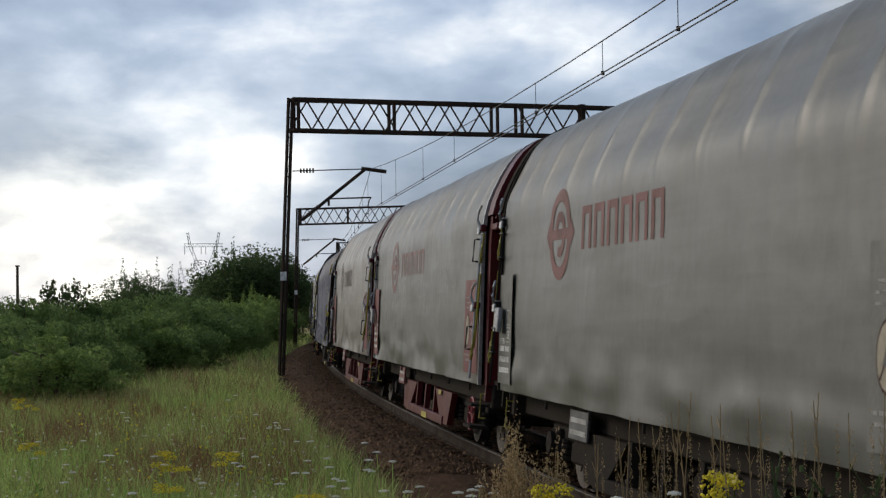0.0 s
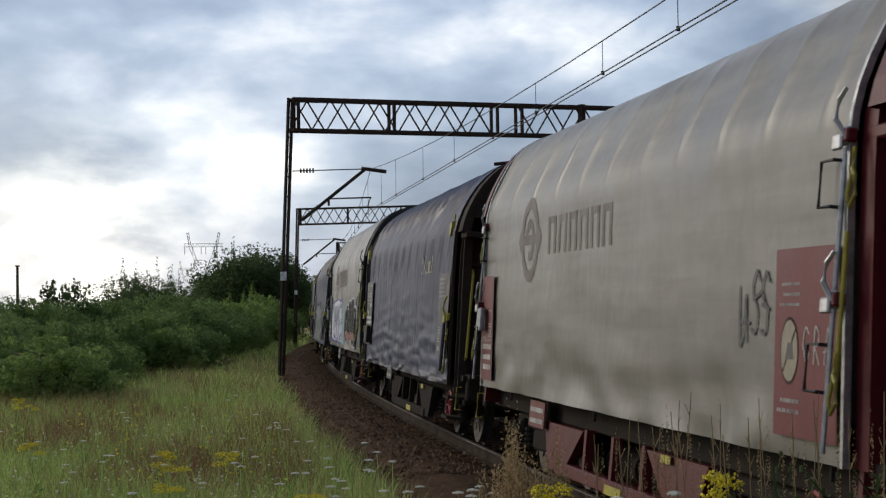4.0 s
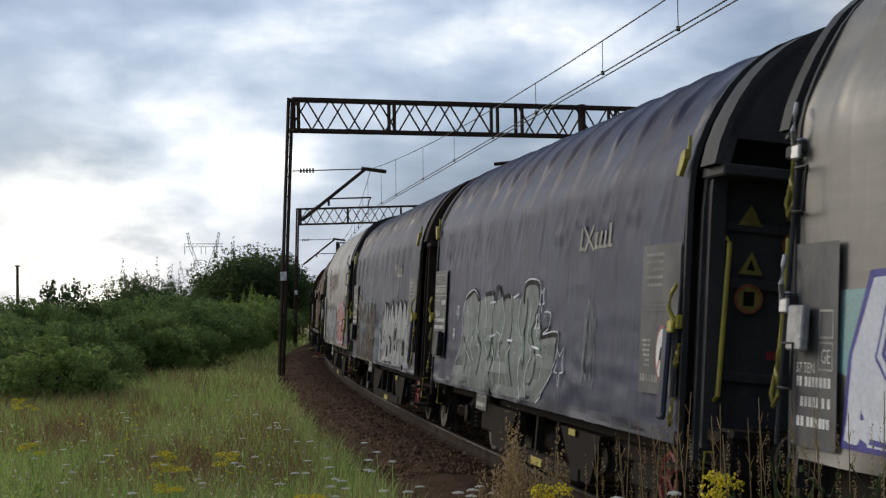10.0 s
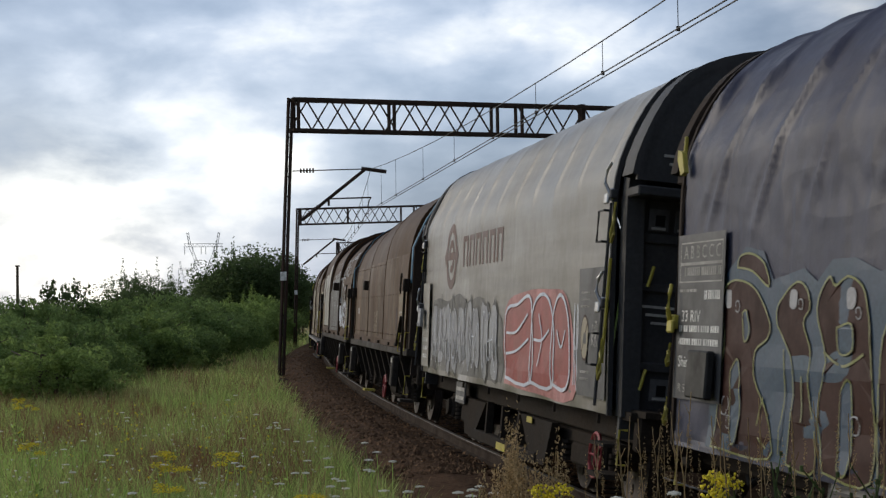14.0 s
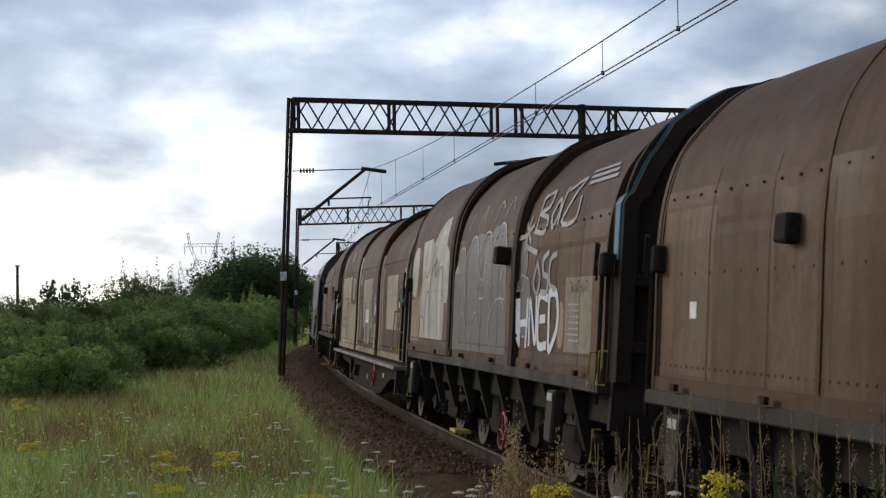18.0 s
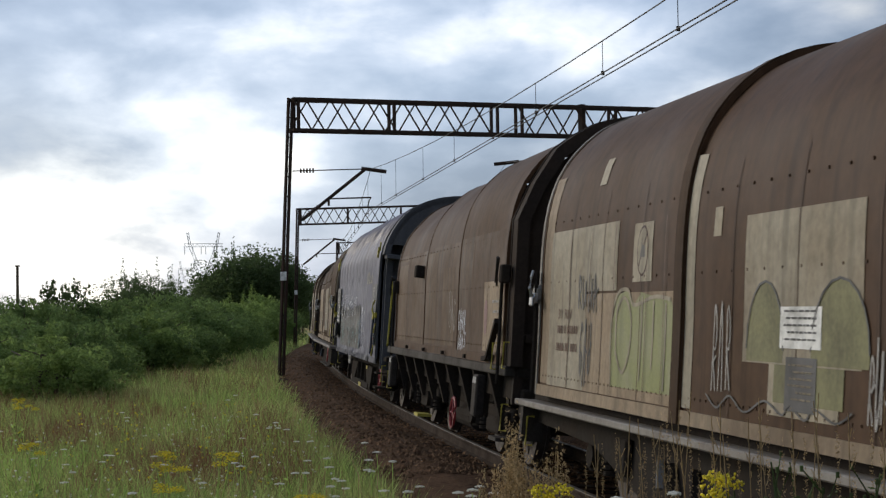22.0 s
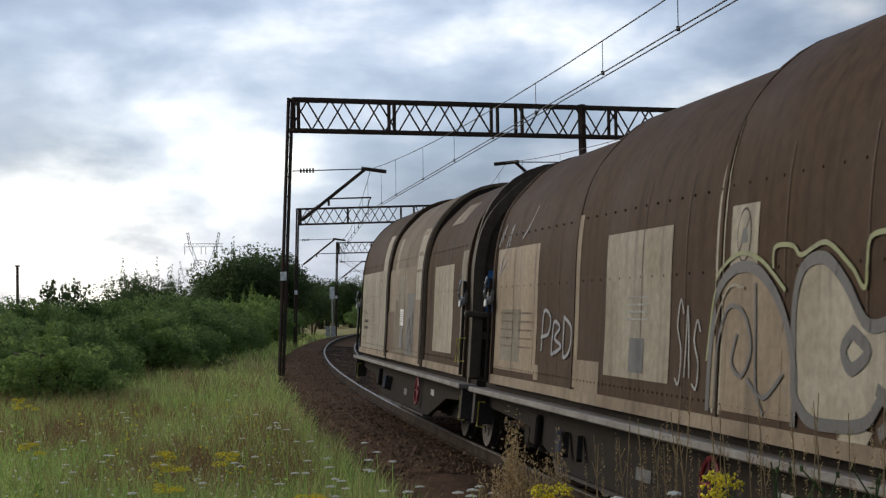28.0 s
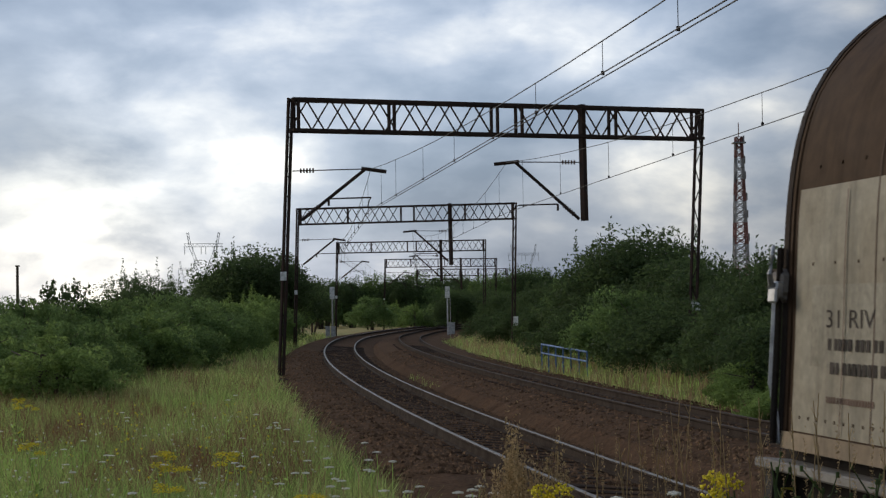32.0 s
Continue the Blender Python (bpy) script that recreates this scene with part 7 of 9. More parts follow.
# dark block shade round the letters
brush(sd, [V((64.68, 1.82), (64.64, 1.98), (64.37, 2.02), (64.02, 1.97), (63.98, 1.75), (64.12, 1.68)), V((63.79, 1.48), (63.5, 1.50), (63.14, 1.50), (63.16, 1.38), (63.19, 1.27)), V((66.20, 1.83), (66.11, 1.96), (65.96, 1.99), (65.79, 1.89)),
           V((65.70, 1.86), (65.5, 1.89), (65.31, 1.88)), V((68.06, 1.88), (67.7, 1.94), (67.41, 1.97), (67.2, 1.84)), V((66.76, 1.91), (66.5, 1.93), (66.30, 1.92))], 0.05, BLACK_INK, 0.022)
brush(sd, [V((63.87, 1.45), (63.78, 1.53), (63.52, 1.58), (63.55, 1.66)), V((64.5, 1.85), (64.52, 1.6), (64.7, 1.4), (64.62, 1.15)), V((65.25, 1.85), (65.2, 1.6), (65.3, 1.3), (65.1, 0.95)), V((66.2, 1.8), (66.3, 1.55), (66.15, 1.3), (66.35, 1.0)),
           V((67.1, 1.8), (67.2, 1.5), (66.9, 1.3), (67.1, 1.0)), V((68.1, 1.45), (67.8, 1.25), (67.9, 1.0)), V((64.1, 1.64), (64.25, 1.5), (64.0, 1.25), (64.2, 1.0))], 0.03, BLACK_INK, 0.022)
# patches of greener paint in the letters
rg = random.Random(66)
sd.shape("graffiti_letter", [blob(U(63.6 + 0.36 * k), 1.15 + 0.45 * rg.random(), 0.10 + 0.05 * rg.random(), 0.12 + 0.08 * rg.random(), rg) for k in range(13)], SPRAY_SAGE, 0.017, "sage-green sprayed filling", 0.2)
# thin white lines of the letters
brush(sd, [V((68.7, 0.84), (68.6, 1.02), (68.2, 1.32), (68.16, 1.63), (68.04, 1.88), (67.47, 1.98), (67.14, 1.82), (67.25, 1.5), (67.0, 1.3)), V((66.8, 1.92), (66.62, 1.7), (66.7, 1.4), (66.5, 1.2), (66.6, 0.86)), V((66.32, 1.94), (66.2, 1.7), (66.35, 1.45), (66.1, 1.2), (66.15, 0.9)),
           V((65.75, 1.88), (65.6, 1.6), (65.85, 1.35), (65.7, 1.05), (65.9, 0.86)), V((65.28, 1.9), (65.15, 1.7), (65.2, 1.4), (65.45, 1.2), (65.35, 0.9)), V((64.8, 1.86), (64.85, 1.6), (64.65, 1.35), (64.8, 1.1), (64.7, 0.86))], 0.014, SPRAY_WHITE, 0.030)
brush(sd, [V((64.66, 2.02), (64.37, 2.05), (63.95, 2.0), (63.93, 1.74), (64.06, 1.66), (63.9, 1.5)), V((63.68, 1.67), (63.68, 1.72), (63.43, 1.71), (63.43, 1.65), (63.5, 1.56), (63.74, 1.50), (63.1, 1.53), (63.14, 1.27), (63.4, 1.07), (63.9, 0.84)), V((67.9, 1.8), (67.7, 1.5), (67.85, 1.3), (67.5, 1.1), (67.6, 0.86)),
           V((64.3, 1.75), (64.4, 1.45), (64.2, 1.3), (64.45, 1.1), (64.3, 0.86)), V((66.0, 1.5), (65.8, 1.45), (65.9, 1.2)), V((64.0, 1.3), (63.75, 1.28), (63.8, 1.05)), V((67.4, 1.45), (67.55, 1.3), (67.35, 1.15))], 0.014, SPRAY_WHITE, 0.030)
brush(sd, [V((65.4, 1.42), (65.1, 1.42)), V((66.3, 1.45), (66.05, 1.47)), V((64.2, 1.38), (63.8, 1.36)), V((65.15, 1.87), (64.9, 1.90)), V((66.4, 1.82), (66.1, 1.83))], 0.022, SPRAY_WHITE, 0.032)
tag(sd, U(62.15), U(61.75), 1.05, 1.85, SPRAY_MIST, 63, 0.014, 5)
# 7
r, sd, a, b = cloth_wagon(71.0, 83.6, 72.1, 82.75, ROUND, "creased", GREYBLUE_TARP, BROWN_END, UNDER, "creased grey-blue tarpaulin wagon with brown and silver graffiti", 7, GREY_PANEL, PALE_PANEL)
lessor(sd, a + 3.35, a + 2.2, 2.28, 2.48)
U = lambda u: u - (71.0 + 83.6) / 2
V = lambda *pts: [(U(u), z) for u, z in pts]
sd.shape("graffiti_halo", [V((82.05, 0.83), (81.98, 1.5), (82.0, 1.86), (81.75, 2.0), (81.45, 2.14), (81.15, 2.10), (80.98, 1.92), (80.75, 1.95), (80.5, 1.98), (80.3, 1.9), (80.1, 2.02), (79.8, 2.02), (79.5, 1.94), (79.2, 1.97), (78.95, 1.9), (78.6, 1.94), (78.36, 1.84), (78.2, 1.5), (78.2, 0.83))], SPRAY_DUSK, 0.010, "soft dusky blue halo", 0.14)
sprayed(sd, [V((81.93, 0.84), (81.76, 1.48), (81.84, 1.79), (81.70, 1.92), (81.40, 1.91), (81.19, 1.83), (80.99, 1.66), (81.03, 1.56), (81.22, 1.48), (81.20, 1.30), (80.98, 1.10), (80.95, 0.84)),
             V((81.58, 2.01), (81.53, 2.08), (81.33, 2.09), (81.11, 2.02), (81.03, 1.88), (81.31, 1.98)),
             V((80.62, 0.84), (80.58, 1.38), (80.86, 1.64), (80.84, 1.79), (80.58, 1.90), (80.42, 1.85), (80.37, 1.75), (80.46, 1.66), (80.34, 1.50), (80.35, 1.30), (80.2, 0.84)),
             V((80.1, 0.84), (80.2, 1.2), (80.12, 1.45), (80.27, 1.74), (80.12, 1.92), (80.03, 1.87), (79.88, 1.92), (79.69, 1.86), (79.60, 1.69), (79.55, 1.40), (79.5, 0.84)),
             V((79.42, 0.84), (79.45, 1.5), (79.3, 1.75), (79.1, 1.90), (78.95, 1.84), (79.0, 1.64), (78.8, 1.72), (78.6, 1.86), (78.42, 1.78), (78.36, 1.45), (78.3, 0.84))], SPRAY_BROWN, SPRAY_GREEN, 0.014, 0.018, "graffiti_letter", "dull brown sprayed letter")
sprayed(sd, [V((81.45, 1.72), (81.38, 1.73), (81.32, 1.6), (81.40, 1.54)), V((81.62, 1.35), (81.5, 1.42), (81.42, 1.15), (81.48, 0.9), (81.58, 0.95)), V((79.98, 1.64), (79.8, 1.66), (79.78, 1.52), (79.95, 1.5)), V((79.92, 1.3), (79.78, 1.34), (79.76, 0.9), (79.9, 0.88)), V((79.0, 1.45), (78.9, 1.58), (78.84, 1.3), (78.95, 1.15))], SPRAY_DUSK, SPRAY_GREEN, 0.012, 0.030, "graffiti_halo")
brush(sd, [V((80.15, 1.5), (79.9, 1.43), (79.65, 1.5)), V((81.05, 1.2), (81.15, 1.0), (81.0, 0.9)), V((80.75, 1.5), (80.7, 1.2), (80.78, 0.88)), V((79.25, 1.6), (79.1, 1.3), (79.2, 0.95)), V((78.75, 1.55), (78.65, 1.3), (78.7, 1.05)), V((80.45, 1.35), (80.42, 1.1))], 0.016, SPRAY_GREEN, 0.034)
sd.shape("graffiti_letter", [blob(U(u), z, 0.06, 0.06, random.Random(k), wob=0.05) for k, (u, z) in enumerate(((81.72, 1.81), (80.62, 1.80), (79.82, 1.80), (79.04, 1.78)))], SPRAY_SILVER, 0.036, "pale sprayed dots", 0)
brush(sd, [blob(U(u), z, q, q, random.Random(k), 10, 0.05) for k, (u, z, q) in enumerate(((81.55, 1.76, 0.035), (80.5, 1.77, 0.03), (79.72, 1.72, 0.03), (81.7, 1.12, 0.06), (79.72, 1.12, 0.05), (81.62, 1.02, 0.04)))], 0.010, SPRAY_SILVER, 0.036)
tag(sd, U(78.1), U(77.6), 1.4, 1.75, BLACK_INK, 74, 0.016, 4)
sd.shape("graffiti_ground", [V((78.2, 0.83), (78.2, 1.45), (77.9, 1.54), (77.4, 1.52), (77.0, 1.5), (77.0, 0.83))], SPRAY_DUSK, 0.010, "dusky blue sprayed ground", 0.14)
sprayed(sd, [V((77.36, 0.85), (77.34, 1.3), (77.22, 1.42), (77.08, 1.3), (77.04, 0.85))], SPRAY_SILVER, BLACK_INK, 0.024, 0.016)
# silver columns with round heads and pointed notches, outlined in black
heads = ((76.95, 76.75, 1.72), (76.75, 76.42, 1.88), (76.42, 76.04, 1.86), (76.04, 75.76, 1.80), (75.76, 75.34, 1.90), (75.34, 75.13, 1.78), (75.13, 74.66, 1.88), (74.66, 74.08, 1.90), (74.08, 73.50, 1.89), (73.50, 73.03, 1.89))
top = []
for k, (u0, u1, z) in enumerate(heads):
    notch = 1.56 + 0.12 * ((k * 37) % 10) / 10
    top += [(u0, notch), (u0 * 0.8 + u1 * 0.2, z - 0.09), (u0 * 0.55 + u1 * 0.45, z), (u0 * 0.25 + u1 * 0.75, z - 0.04), (u1 * 0.95 + u0 * 0.05, z - 0.14)]
top = bend(V(*top, (73.0, 1.6)), 4)
sd.shape("graffiti_ground", [[(U(76.95), 0.84)] + top + [(U(72.95), 0.86)]], SPRAY_SILVER, 0.012, "pale silver sprayed columns", 0.12)
sd.strokes("graffiti_outline", [top], 0.026, BLACK_INK, 0.024)
brush(sd, [V((u, 1.62), (u + 0.04, 1.4), (u - 0.03, 1.2), (u + 0.02, 0.88)) for u in (76.74, 76.05, 75.6, 75.13, 74.62, 74.07)], 0.018, BLACK_INK, 0.024)
brush(sd, [V((76.72, 1.35), (76.6, 1.25), (76.5, 1.42), (76.38, 1.2), (76.45, 0.95)), V((75.95, 1.35), (75.7, 1.28), (75.5, 1.3)), V((75.1, 1.05), (75.02, 1.4), (74.82, 1.52), (74.6, 1.4), (74.55, 1.05)), V((73.62, 0.95), (73.55, 1.3), (73.31, 1.5), (73.12, 1.35), (73.02, 1.0)), V((74.5, 1.1), (74.35, 1.28), (74.2, 1.2), (74.15, 0.95)), V((75.7, 0.95), (75.52, 1.3), (75.35, 1.1))], 0.020, BLACK_INK, 0.026)
sd.shape("graffiti_letter", [blob(U(u), z, rx, rz, random.Random(k), wob=0.12) for k, (u, z, rx, rz) in enumerate(((76.03, 1.06, 0.11, 0.10), (75.49, 1.14, 0.10, 0.12), (74.82, 1.28, 0.09, 0.18), (73.73, 1.15, 0.16, 0.13)))], BLACK_INK, 0.028, "black sprayed spot", 0)
brush(sd, [V((74.85, 1.86), (74.78, 2.03), (74.68, 2.0), (74.75, 1.84))], 0.018, BLACK_INK, 0.020)
# 8
r, sd, a, b = cloth_wagon(83.6, 95.8, 84.6, 94.95, TARP, "smooth", GREY_TARP, BLACK_END, UNDER, "grey tarpaulin coil wagon, dark emblem, silver and red graffiti", 8, GREY_PANEL, PALE_PANEL)
sd.logo(b - 2.24, 2.44, 0.43, LOGO_BROWN, b - 3.1, b - 5.75, 2.28, 2.66)
sd.shape("graffiti_ground", [bend([(b - 0.75, 0.95), (b - 0.75, 1.75), (b - 1.3, 1.9), (b - 2.1, 1.86), (b - 2.9, 1.95), (b - 3.6, 1.84), (b - 4.4, 1.9), (b - 5.0, 1.72), (b - 5.7, 1.66), (b - 5.85, 1.2), (b - 5.7, 0.95)], 4)], SPRAY_HAZE, 0.010, "thin grey sprayed ground", 0.2)
throw_up(sd, b - 0.8, b - 5.6, 0.98, 1.85, 9, SPRAY_SILVER, SPRAY_GREY, 81, 0.03, None, 0.9)
tag(sd, b - 0.8, b - 5.6, 1.0, 1.8, SPRAY_WHITE, 86, 0.014, 14, 0.034)
tag(sd, b - 0.9, b - 5.5, 1.0, 1.95, SPRAY_GREY, 83, 0.03, 10)
U = lambda u: u - (83.6 + 95.8) / 2
V = lambda *pts: [(U(u), z) for u, z in pts]
sd.shape("graffiti_halo", [bend(V((89.0, 0.96), (89.0, 1.76), (88.0, 1.93), (86.9, 1.94), (86.2, 1.88), (85.85, 1.45), (85.85, 0.94), (87.4, 0.92), (89.0, 0.96)), 4)], SPRAY_PINK, 0.012, "soft sprayed halo", 0.2)
sprayed(sd, [V((88.9, 1.03), (88.92, 1.7), (88.3, 1.8), (87.75, 1.88), (87.6, 1.6), (87.62, 1.02)), V((87.65, 1.03), (87.6, 1.7), (87.25, 1.89), (86.85, 1.82), (86.62, 1.5), (86.7, 1.02)), V((86.72, 1.05), (86.7, 1.65), (86.42, 1.88), (86.12, 1.75), (85.96, 1.4), (86.05, 1.03))], SPRAY_RED, SPRAY_WHITE, 0.035, 0.018, "graffiti_letter", "faded red sprayed letter")
brush(sd, [V((88.85, 1.5), (88.3, 1.52), (87.8, 1.7)), V((88.85, 1.28), (88.3, 1.32), (87.75, 1.45)), V((87.3, 1.7), (87.15, 1.45), (87.3, 1.2)), V((87.5, 1.45), (87.15, 1.45), (86.85, 1.55)), V((86.5, 1.55), (86.3, 1.4), (86.15, 1.55))], 0.028, SPRAY_WHITE, 0.036)
tag(sd, b - 9.1, b - 9.4, 1.0, 1.8, SPRAY_WHITE, 85, 0.02, 3)
TO_FRONT = [(0.0, 0.36, 0.06), (0.335, 0.685, -0.03), (0.66, 1.0, -0.115)]     # the front hood is the largest
TO_REAR = [(0.0, 0.335, -0.115), (0.315, 0.675, -0.02), (0.655, 1.0, 0.06)]        # the rear hood is the largest
# 9
r, sd, a, b, w = steel_wagon(95.8, 107.2, 96.75, 106.5, TO_FRONT, [BROWN_HOOD], [], "bracket", BROWN_END, "plain brown steel-hooded coil wagon with riveted panels", rear_mat=BROWN_HOOD, front_frame=BLUE_END)
U = lambda u: u - (95.8 + 107.2) / 2
patch(sd, U(96.9), 0.0, 1.02, 1.28, 2.04, TAN)
sd.bars("lettering_block", U(97.8), U(97.1), 1.80, 1.95, 1, CREAM, 0.014, 93)
sd.bars("lettering_block", U(97.75), U(97.1), 1.35, 1.72, 5, GREY_INK, 0.014, 91, fill=0.35)
sd.shape("faded_sign", [blob(U(98.15), 1.6, 0.1, 0.2, random.Random(4), wob=0.0)], SPRAY_BROWN, 0.010)
part("hood_strut", bar((a + 0.55, 1.50, 1.2), (a + 0.05, 1.52, 1.62), 0.06), UNDER, r)
part("hood_strut", bar((a + 0.95, 1.48, 1.19), (a + 0.45, 1.49, 1.22), 0.05), UNDER, r)
tag(sd, U(102.1), U(101.5), 1.3, 1.75, CREAM, 92, 0.012, 5)
sd.rect("small_label", U(105.63), U(105.77), 1.68, 1.8, WHITE_INK, 0.012, cut=0)
for u, ww, z0, z1 in ((105.3, 1.1, 1.28, 2.58), (103.25, 0.95, 1.28, 2.5), (98.2, 1.0, 1.28, 2.6), (101.15, 0.8, 1.28, 2.2)):
    patch(sd, U(u), 0.0, ww, z0, z1, FADED, 0.006)
part("guide_box", box(U(103.8), U(104.0), 1.38, 1.51, 2.14, 2.32, bevel=0.015), UNDER, r)
# 10
r, sd, a, b, w = steel_wagon(107.2, 120.0, 107.95, 119.35, TO_REAR, [BROWN_HOOD], [(0.325, 0.20, -0.01), (0.672, 0.20, 0.065)], "bracket", BROWN_END, "brown steel-hooded wagon with grey, white and silver graffiti", front_frame=BLUE_END, edge_mat=BROWN_END)
U = lambda u: u - (107.2 + 120.0) / 2
V = lambda *pts: [(U(u), z) for u, z in pts]
sd.shape("graffiti_ground", [V((119.3, 2.02), (119.34, 2.46), (119.0, 2.66), (118.72, 2.66), (118.62, 2.4), (118.72, 2.0), (118.95, 1.92)),
          V((118.35, 2.72), (117.55, 2.74), (117.35, 2.66), (117.0, 2.86), (116.62, 2.96), (116.25, 2.98), (116.22, 2.62), (115.95, 2.5), (115.80, 2.26), (115.82, 2.0), (116.0, 1.83), (116.2, 1.84), (116.24, 1.34), (118.3, 1.35), (118.42, 1.9), (118.2, 2.2))], SPRAY_CHALK, 0.008, "chalk-white sprayed letters")
brush(sd, [V((117.9, 2.7), (117.95, 2.3), (118.2, 2.05), (118.3, 1.4)), V((117.5, 2.7), (117.55, 2.35), (117.75, 2.2), (117.95, 2.3)), V((116.9, 2.9), (117.1, 2.5), (117.0, 2.2)), V((117.0, 2.45), (116.85, 2.35), (116.95, 2.2), (117.1, 2.3), (117.0, 2.45)),
           V((117.4, 1.4), (117.5, 1.9), (117.3, 2.3), (116.95, 2.4)), V((116.75, 1.4), (116.8, 2.0), (116.6, 2.3), (116.4, 2.28), (116.28, 2.0), (116.3, 1.85)), V((117.95, 1.4), (117.8, 1.9), (117.55, 2.0), (117.45, 1.8)),
           V((116.45, 2.9), (116.55, 2.55), (116.85, 2.2)), V((117.2, 2.65), (117.3, 2.4), (117.25, 2.2)), V((118.25, 1.65), (118.0, 1.62), (117.85, 1.4))], 0.022, SPRAY_GREY, 0.014)
sd.shape("paint_patch", [V((119.25, 1.3), (118.36, 1.3), (118.42, 1.88), (118.7, 2.0), (118.9, 1.9), (119.2, 1.9))], TAN, 0.006, "tan faded ground")
sd.shape("graffiti_ground", [V((115.4, 1.24), (115.42, 2.1), (115.3, 2.45), (115.05, 2.52), (114.75, 2.45), (114.4, 2.62), (113.9, 2.66), (113.4, 2.6), (113.0, 2.7), (112.5, 2.7), (112.15, 2.45), (112.08, 1.26))], SPRAY_GREY, 0.008, "dull grey sprayed letters")
brush(sd, [V((115.38, 2.0), (115.3, 2.4), (115.05, 2.52), (114.8, 2.4), (114.74, 1.75)), V((114.76, 2.3), (114.45, 2.6), (114.1, 2.6), (113.9, 2.35), (113.88, 1.6)), V((113.9, 2.4), (113.55, 2.64), (113.2, 2.6), (113.05, 2.3), (113.0, 1.65)),
           V((113.02, 2.45), (112.7, 2.7), (112.4, 2.66), (112.2, 2.4), (112.16, 2.0)), V((115.1, 1.26), (115.05, 1.6), (114.85, 1.72), (114.65, 1.55), (114.62, 1.26)), V((114.3, 1.26), (114.2, 1.6), (113.95, 1.72), (113.75, 1.5), (113.7, 1.26)), V((112.95, 1.3), (113.1, 1.6), (112.7, 1.85), (112.2, 1.86)),
           V((113.7, 2.35), (113.75, 2.15), (113.5, 2.1), (113.4, 2.3)), V((113.6, 2.1), (113.6, 1.9)), V((113.45, 1.88), (113.75, 1.88)), V((115.35, 1.95), (115.1, 2.1), (115.15, 1.85)), V((112.3, 2.2), (112.5, 2.0), (112.2, 1.75))], 0.026, SPRAY_SILVER, 0.014)
brush(sd, [V((114.9, 2.75), (114.7, 2.95)), V((114.2, 2.72), (114.0, 3.0), (113.9, 2.8)), V((113.2, 2.78), (113.1, 3.0), (112.8, 2.9)), V((112.6, 2.8), (112.4, 3.0), (112.2, 2.85))], 0.018, SPRAY_SILVER, 0.014)
part("guide_box", box(U(112.0), U(112.2), 1.42, 1.60, 2.23, 2.42, bevel=0.015), UNDER, r)
sd.shape("graffiti_letter", [blob(U(111.45), 2.22, 0.24, 0.26, random.Random(5)), blob(U(111.25), 1.80, 0.27, 0.28, random.Random(6))], SPRAY_GREY, 0.010, "dull grey sprayed letters")
brush(sd, [[(x, z) for x, z in blob(U(111.45), 2.22, 0.24, 0.26, random.Random(5))], [(x, z) for x, z in blob(U(111.25), 1.80, 0.27, 0.28, random.Random(6))]], 0.02, SPRAY_SILVER, 0.016)
brush(sd, [V((111.72, 1.86), (111.66, 1.40)), V((111.5, 1.84), (111.46, 1.38)), V((111.1, 1.84), (111.14, 1.38)), V((111.5, 1.6), (111.1, 1.62)), V((110.98, 1.40), (110.98, 1.84), (110.7, 1.42), (110.68, 1.86))], 0.075, SPRAY_WHITE, 0.016, "graffiti_tag")
brush(sd, [V((110.2, 1.86), (110.55, 1.86), (110.56, 1.42), (110.2, 1.40)), V((110.5, 1.65), (110.28, 1.66)), V((110.1, 1.88), (110.08, 1.38), (109.82, 1.5), (109.72, 1.7), (109.82, 1.9), (110.1, 1.9))], 0.085, SPRAY_WHITE, 0.016, "graffiti_tag")
brush(sd, [V((110.72, 2.2), (110.85, 2.02), (110.7, 1.90), (110.56, 2.05), (110.7, 2.22)), V((110.2, 2.3), (110.42, 2.24), (110.4, 2.1), (110.22, 2.06), (110.24, 1.92), (110.5, 1.92)), V((109.86, 2.28), (110.1, 2.22), (110.12, 2.0), (109.86, 1.94))], 0.06, SPRAY_SILVER, 0.016, "graffiti_tag")
brush(sd, [V((111.5, 2.5), (111.1, 2.62)), V((111.36, 2.36), (111.3, 2.72)), V((111.46, 2.66), (111.12, 2.45)), V((111.3, 2.4), (110.75, 2.32))], 0.055, SPRAY_SILVER, 0.016, "graffiti_tag")
brush(sd, [V((110.95, 2.55), (110.95, 2.95)), V((111.0, 2.9), (110.6, 2.96), (110.55, 2.8), (110.9, 2.74), (110.5, 2.66), (110.55, 2.52), (111.0, 2.55)), V((110.35, 2.7), (110.2, 2.55), (110.05, 2.7), (110.15, 2.84), (110.35, 2.7)), V((110.0, 2.95), (110.0, 2.58)), V((109.9, 2.92), (109.4, 3.0), (109.85, 2.6), (109.3, 2.58), (109.28, 2.8))], 0.05, SPRAY_SILVER, 0.016, "graffiti_tag")
for k in range(3):
    sd.rect("sprayed_bar", U(108.2 + 0.1 * k), U(109.2 + 0.06 * k), 2.92 + 0.07 * k, 2.96 + 0.07 * k, SPRAY_SILVER, 0.012)
sd.shape("faded_sign", [blob(U(109.62), 1.6, 0.13, 0.22, random.Random(4), wob=0.0)], TAN, 0.010)
patch(sd, U(108.45), 0.0, 1.0, 1.36, 2.04, DIRTY_CREAM, 0.007)
sd.bars("lettering_block", U(109.3), U(108.6), 1.84, 1.98, 1, TAN, 0.014, 108)
sd.bars("lettering_block", U(109.35), U(108.9), 1.42, 1.8, 7, GREY_INK, 0.014, 107, fill=0.3)
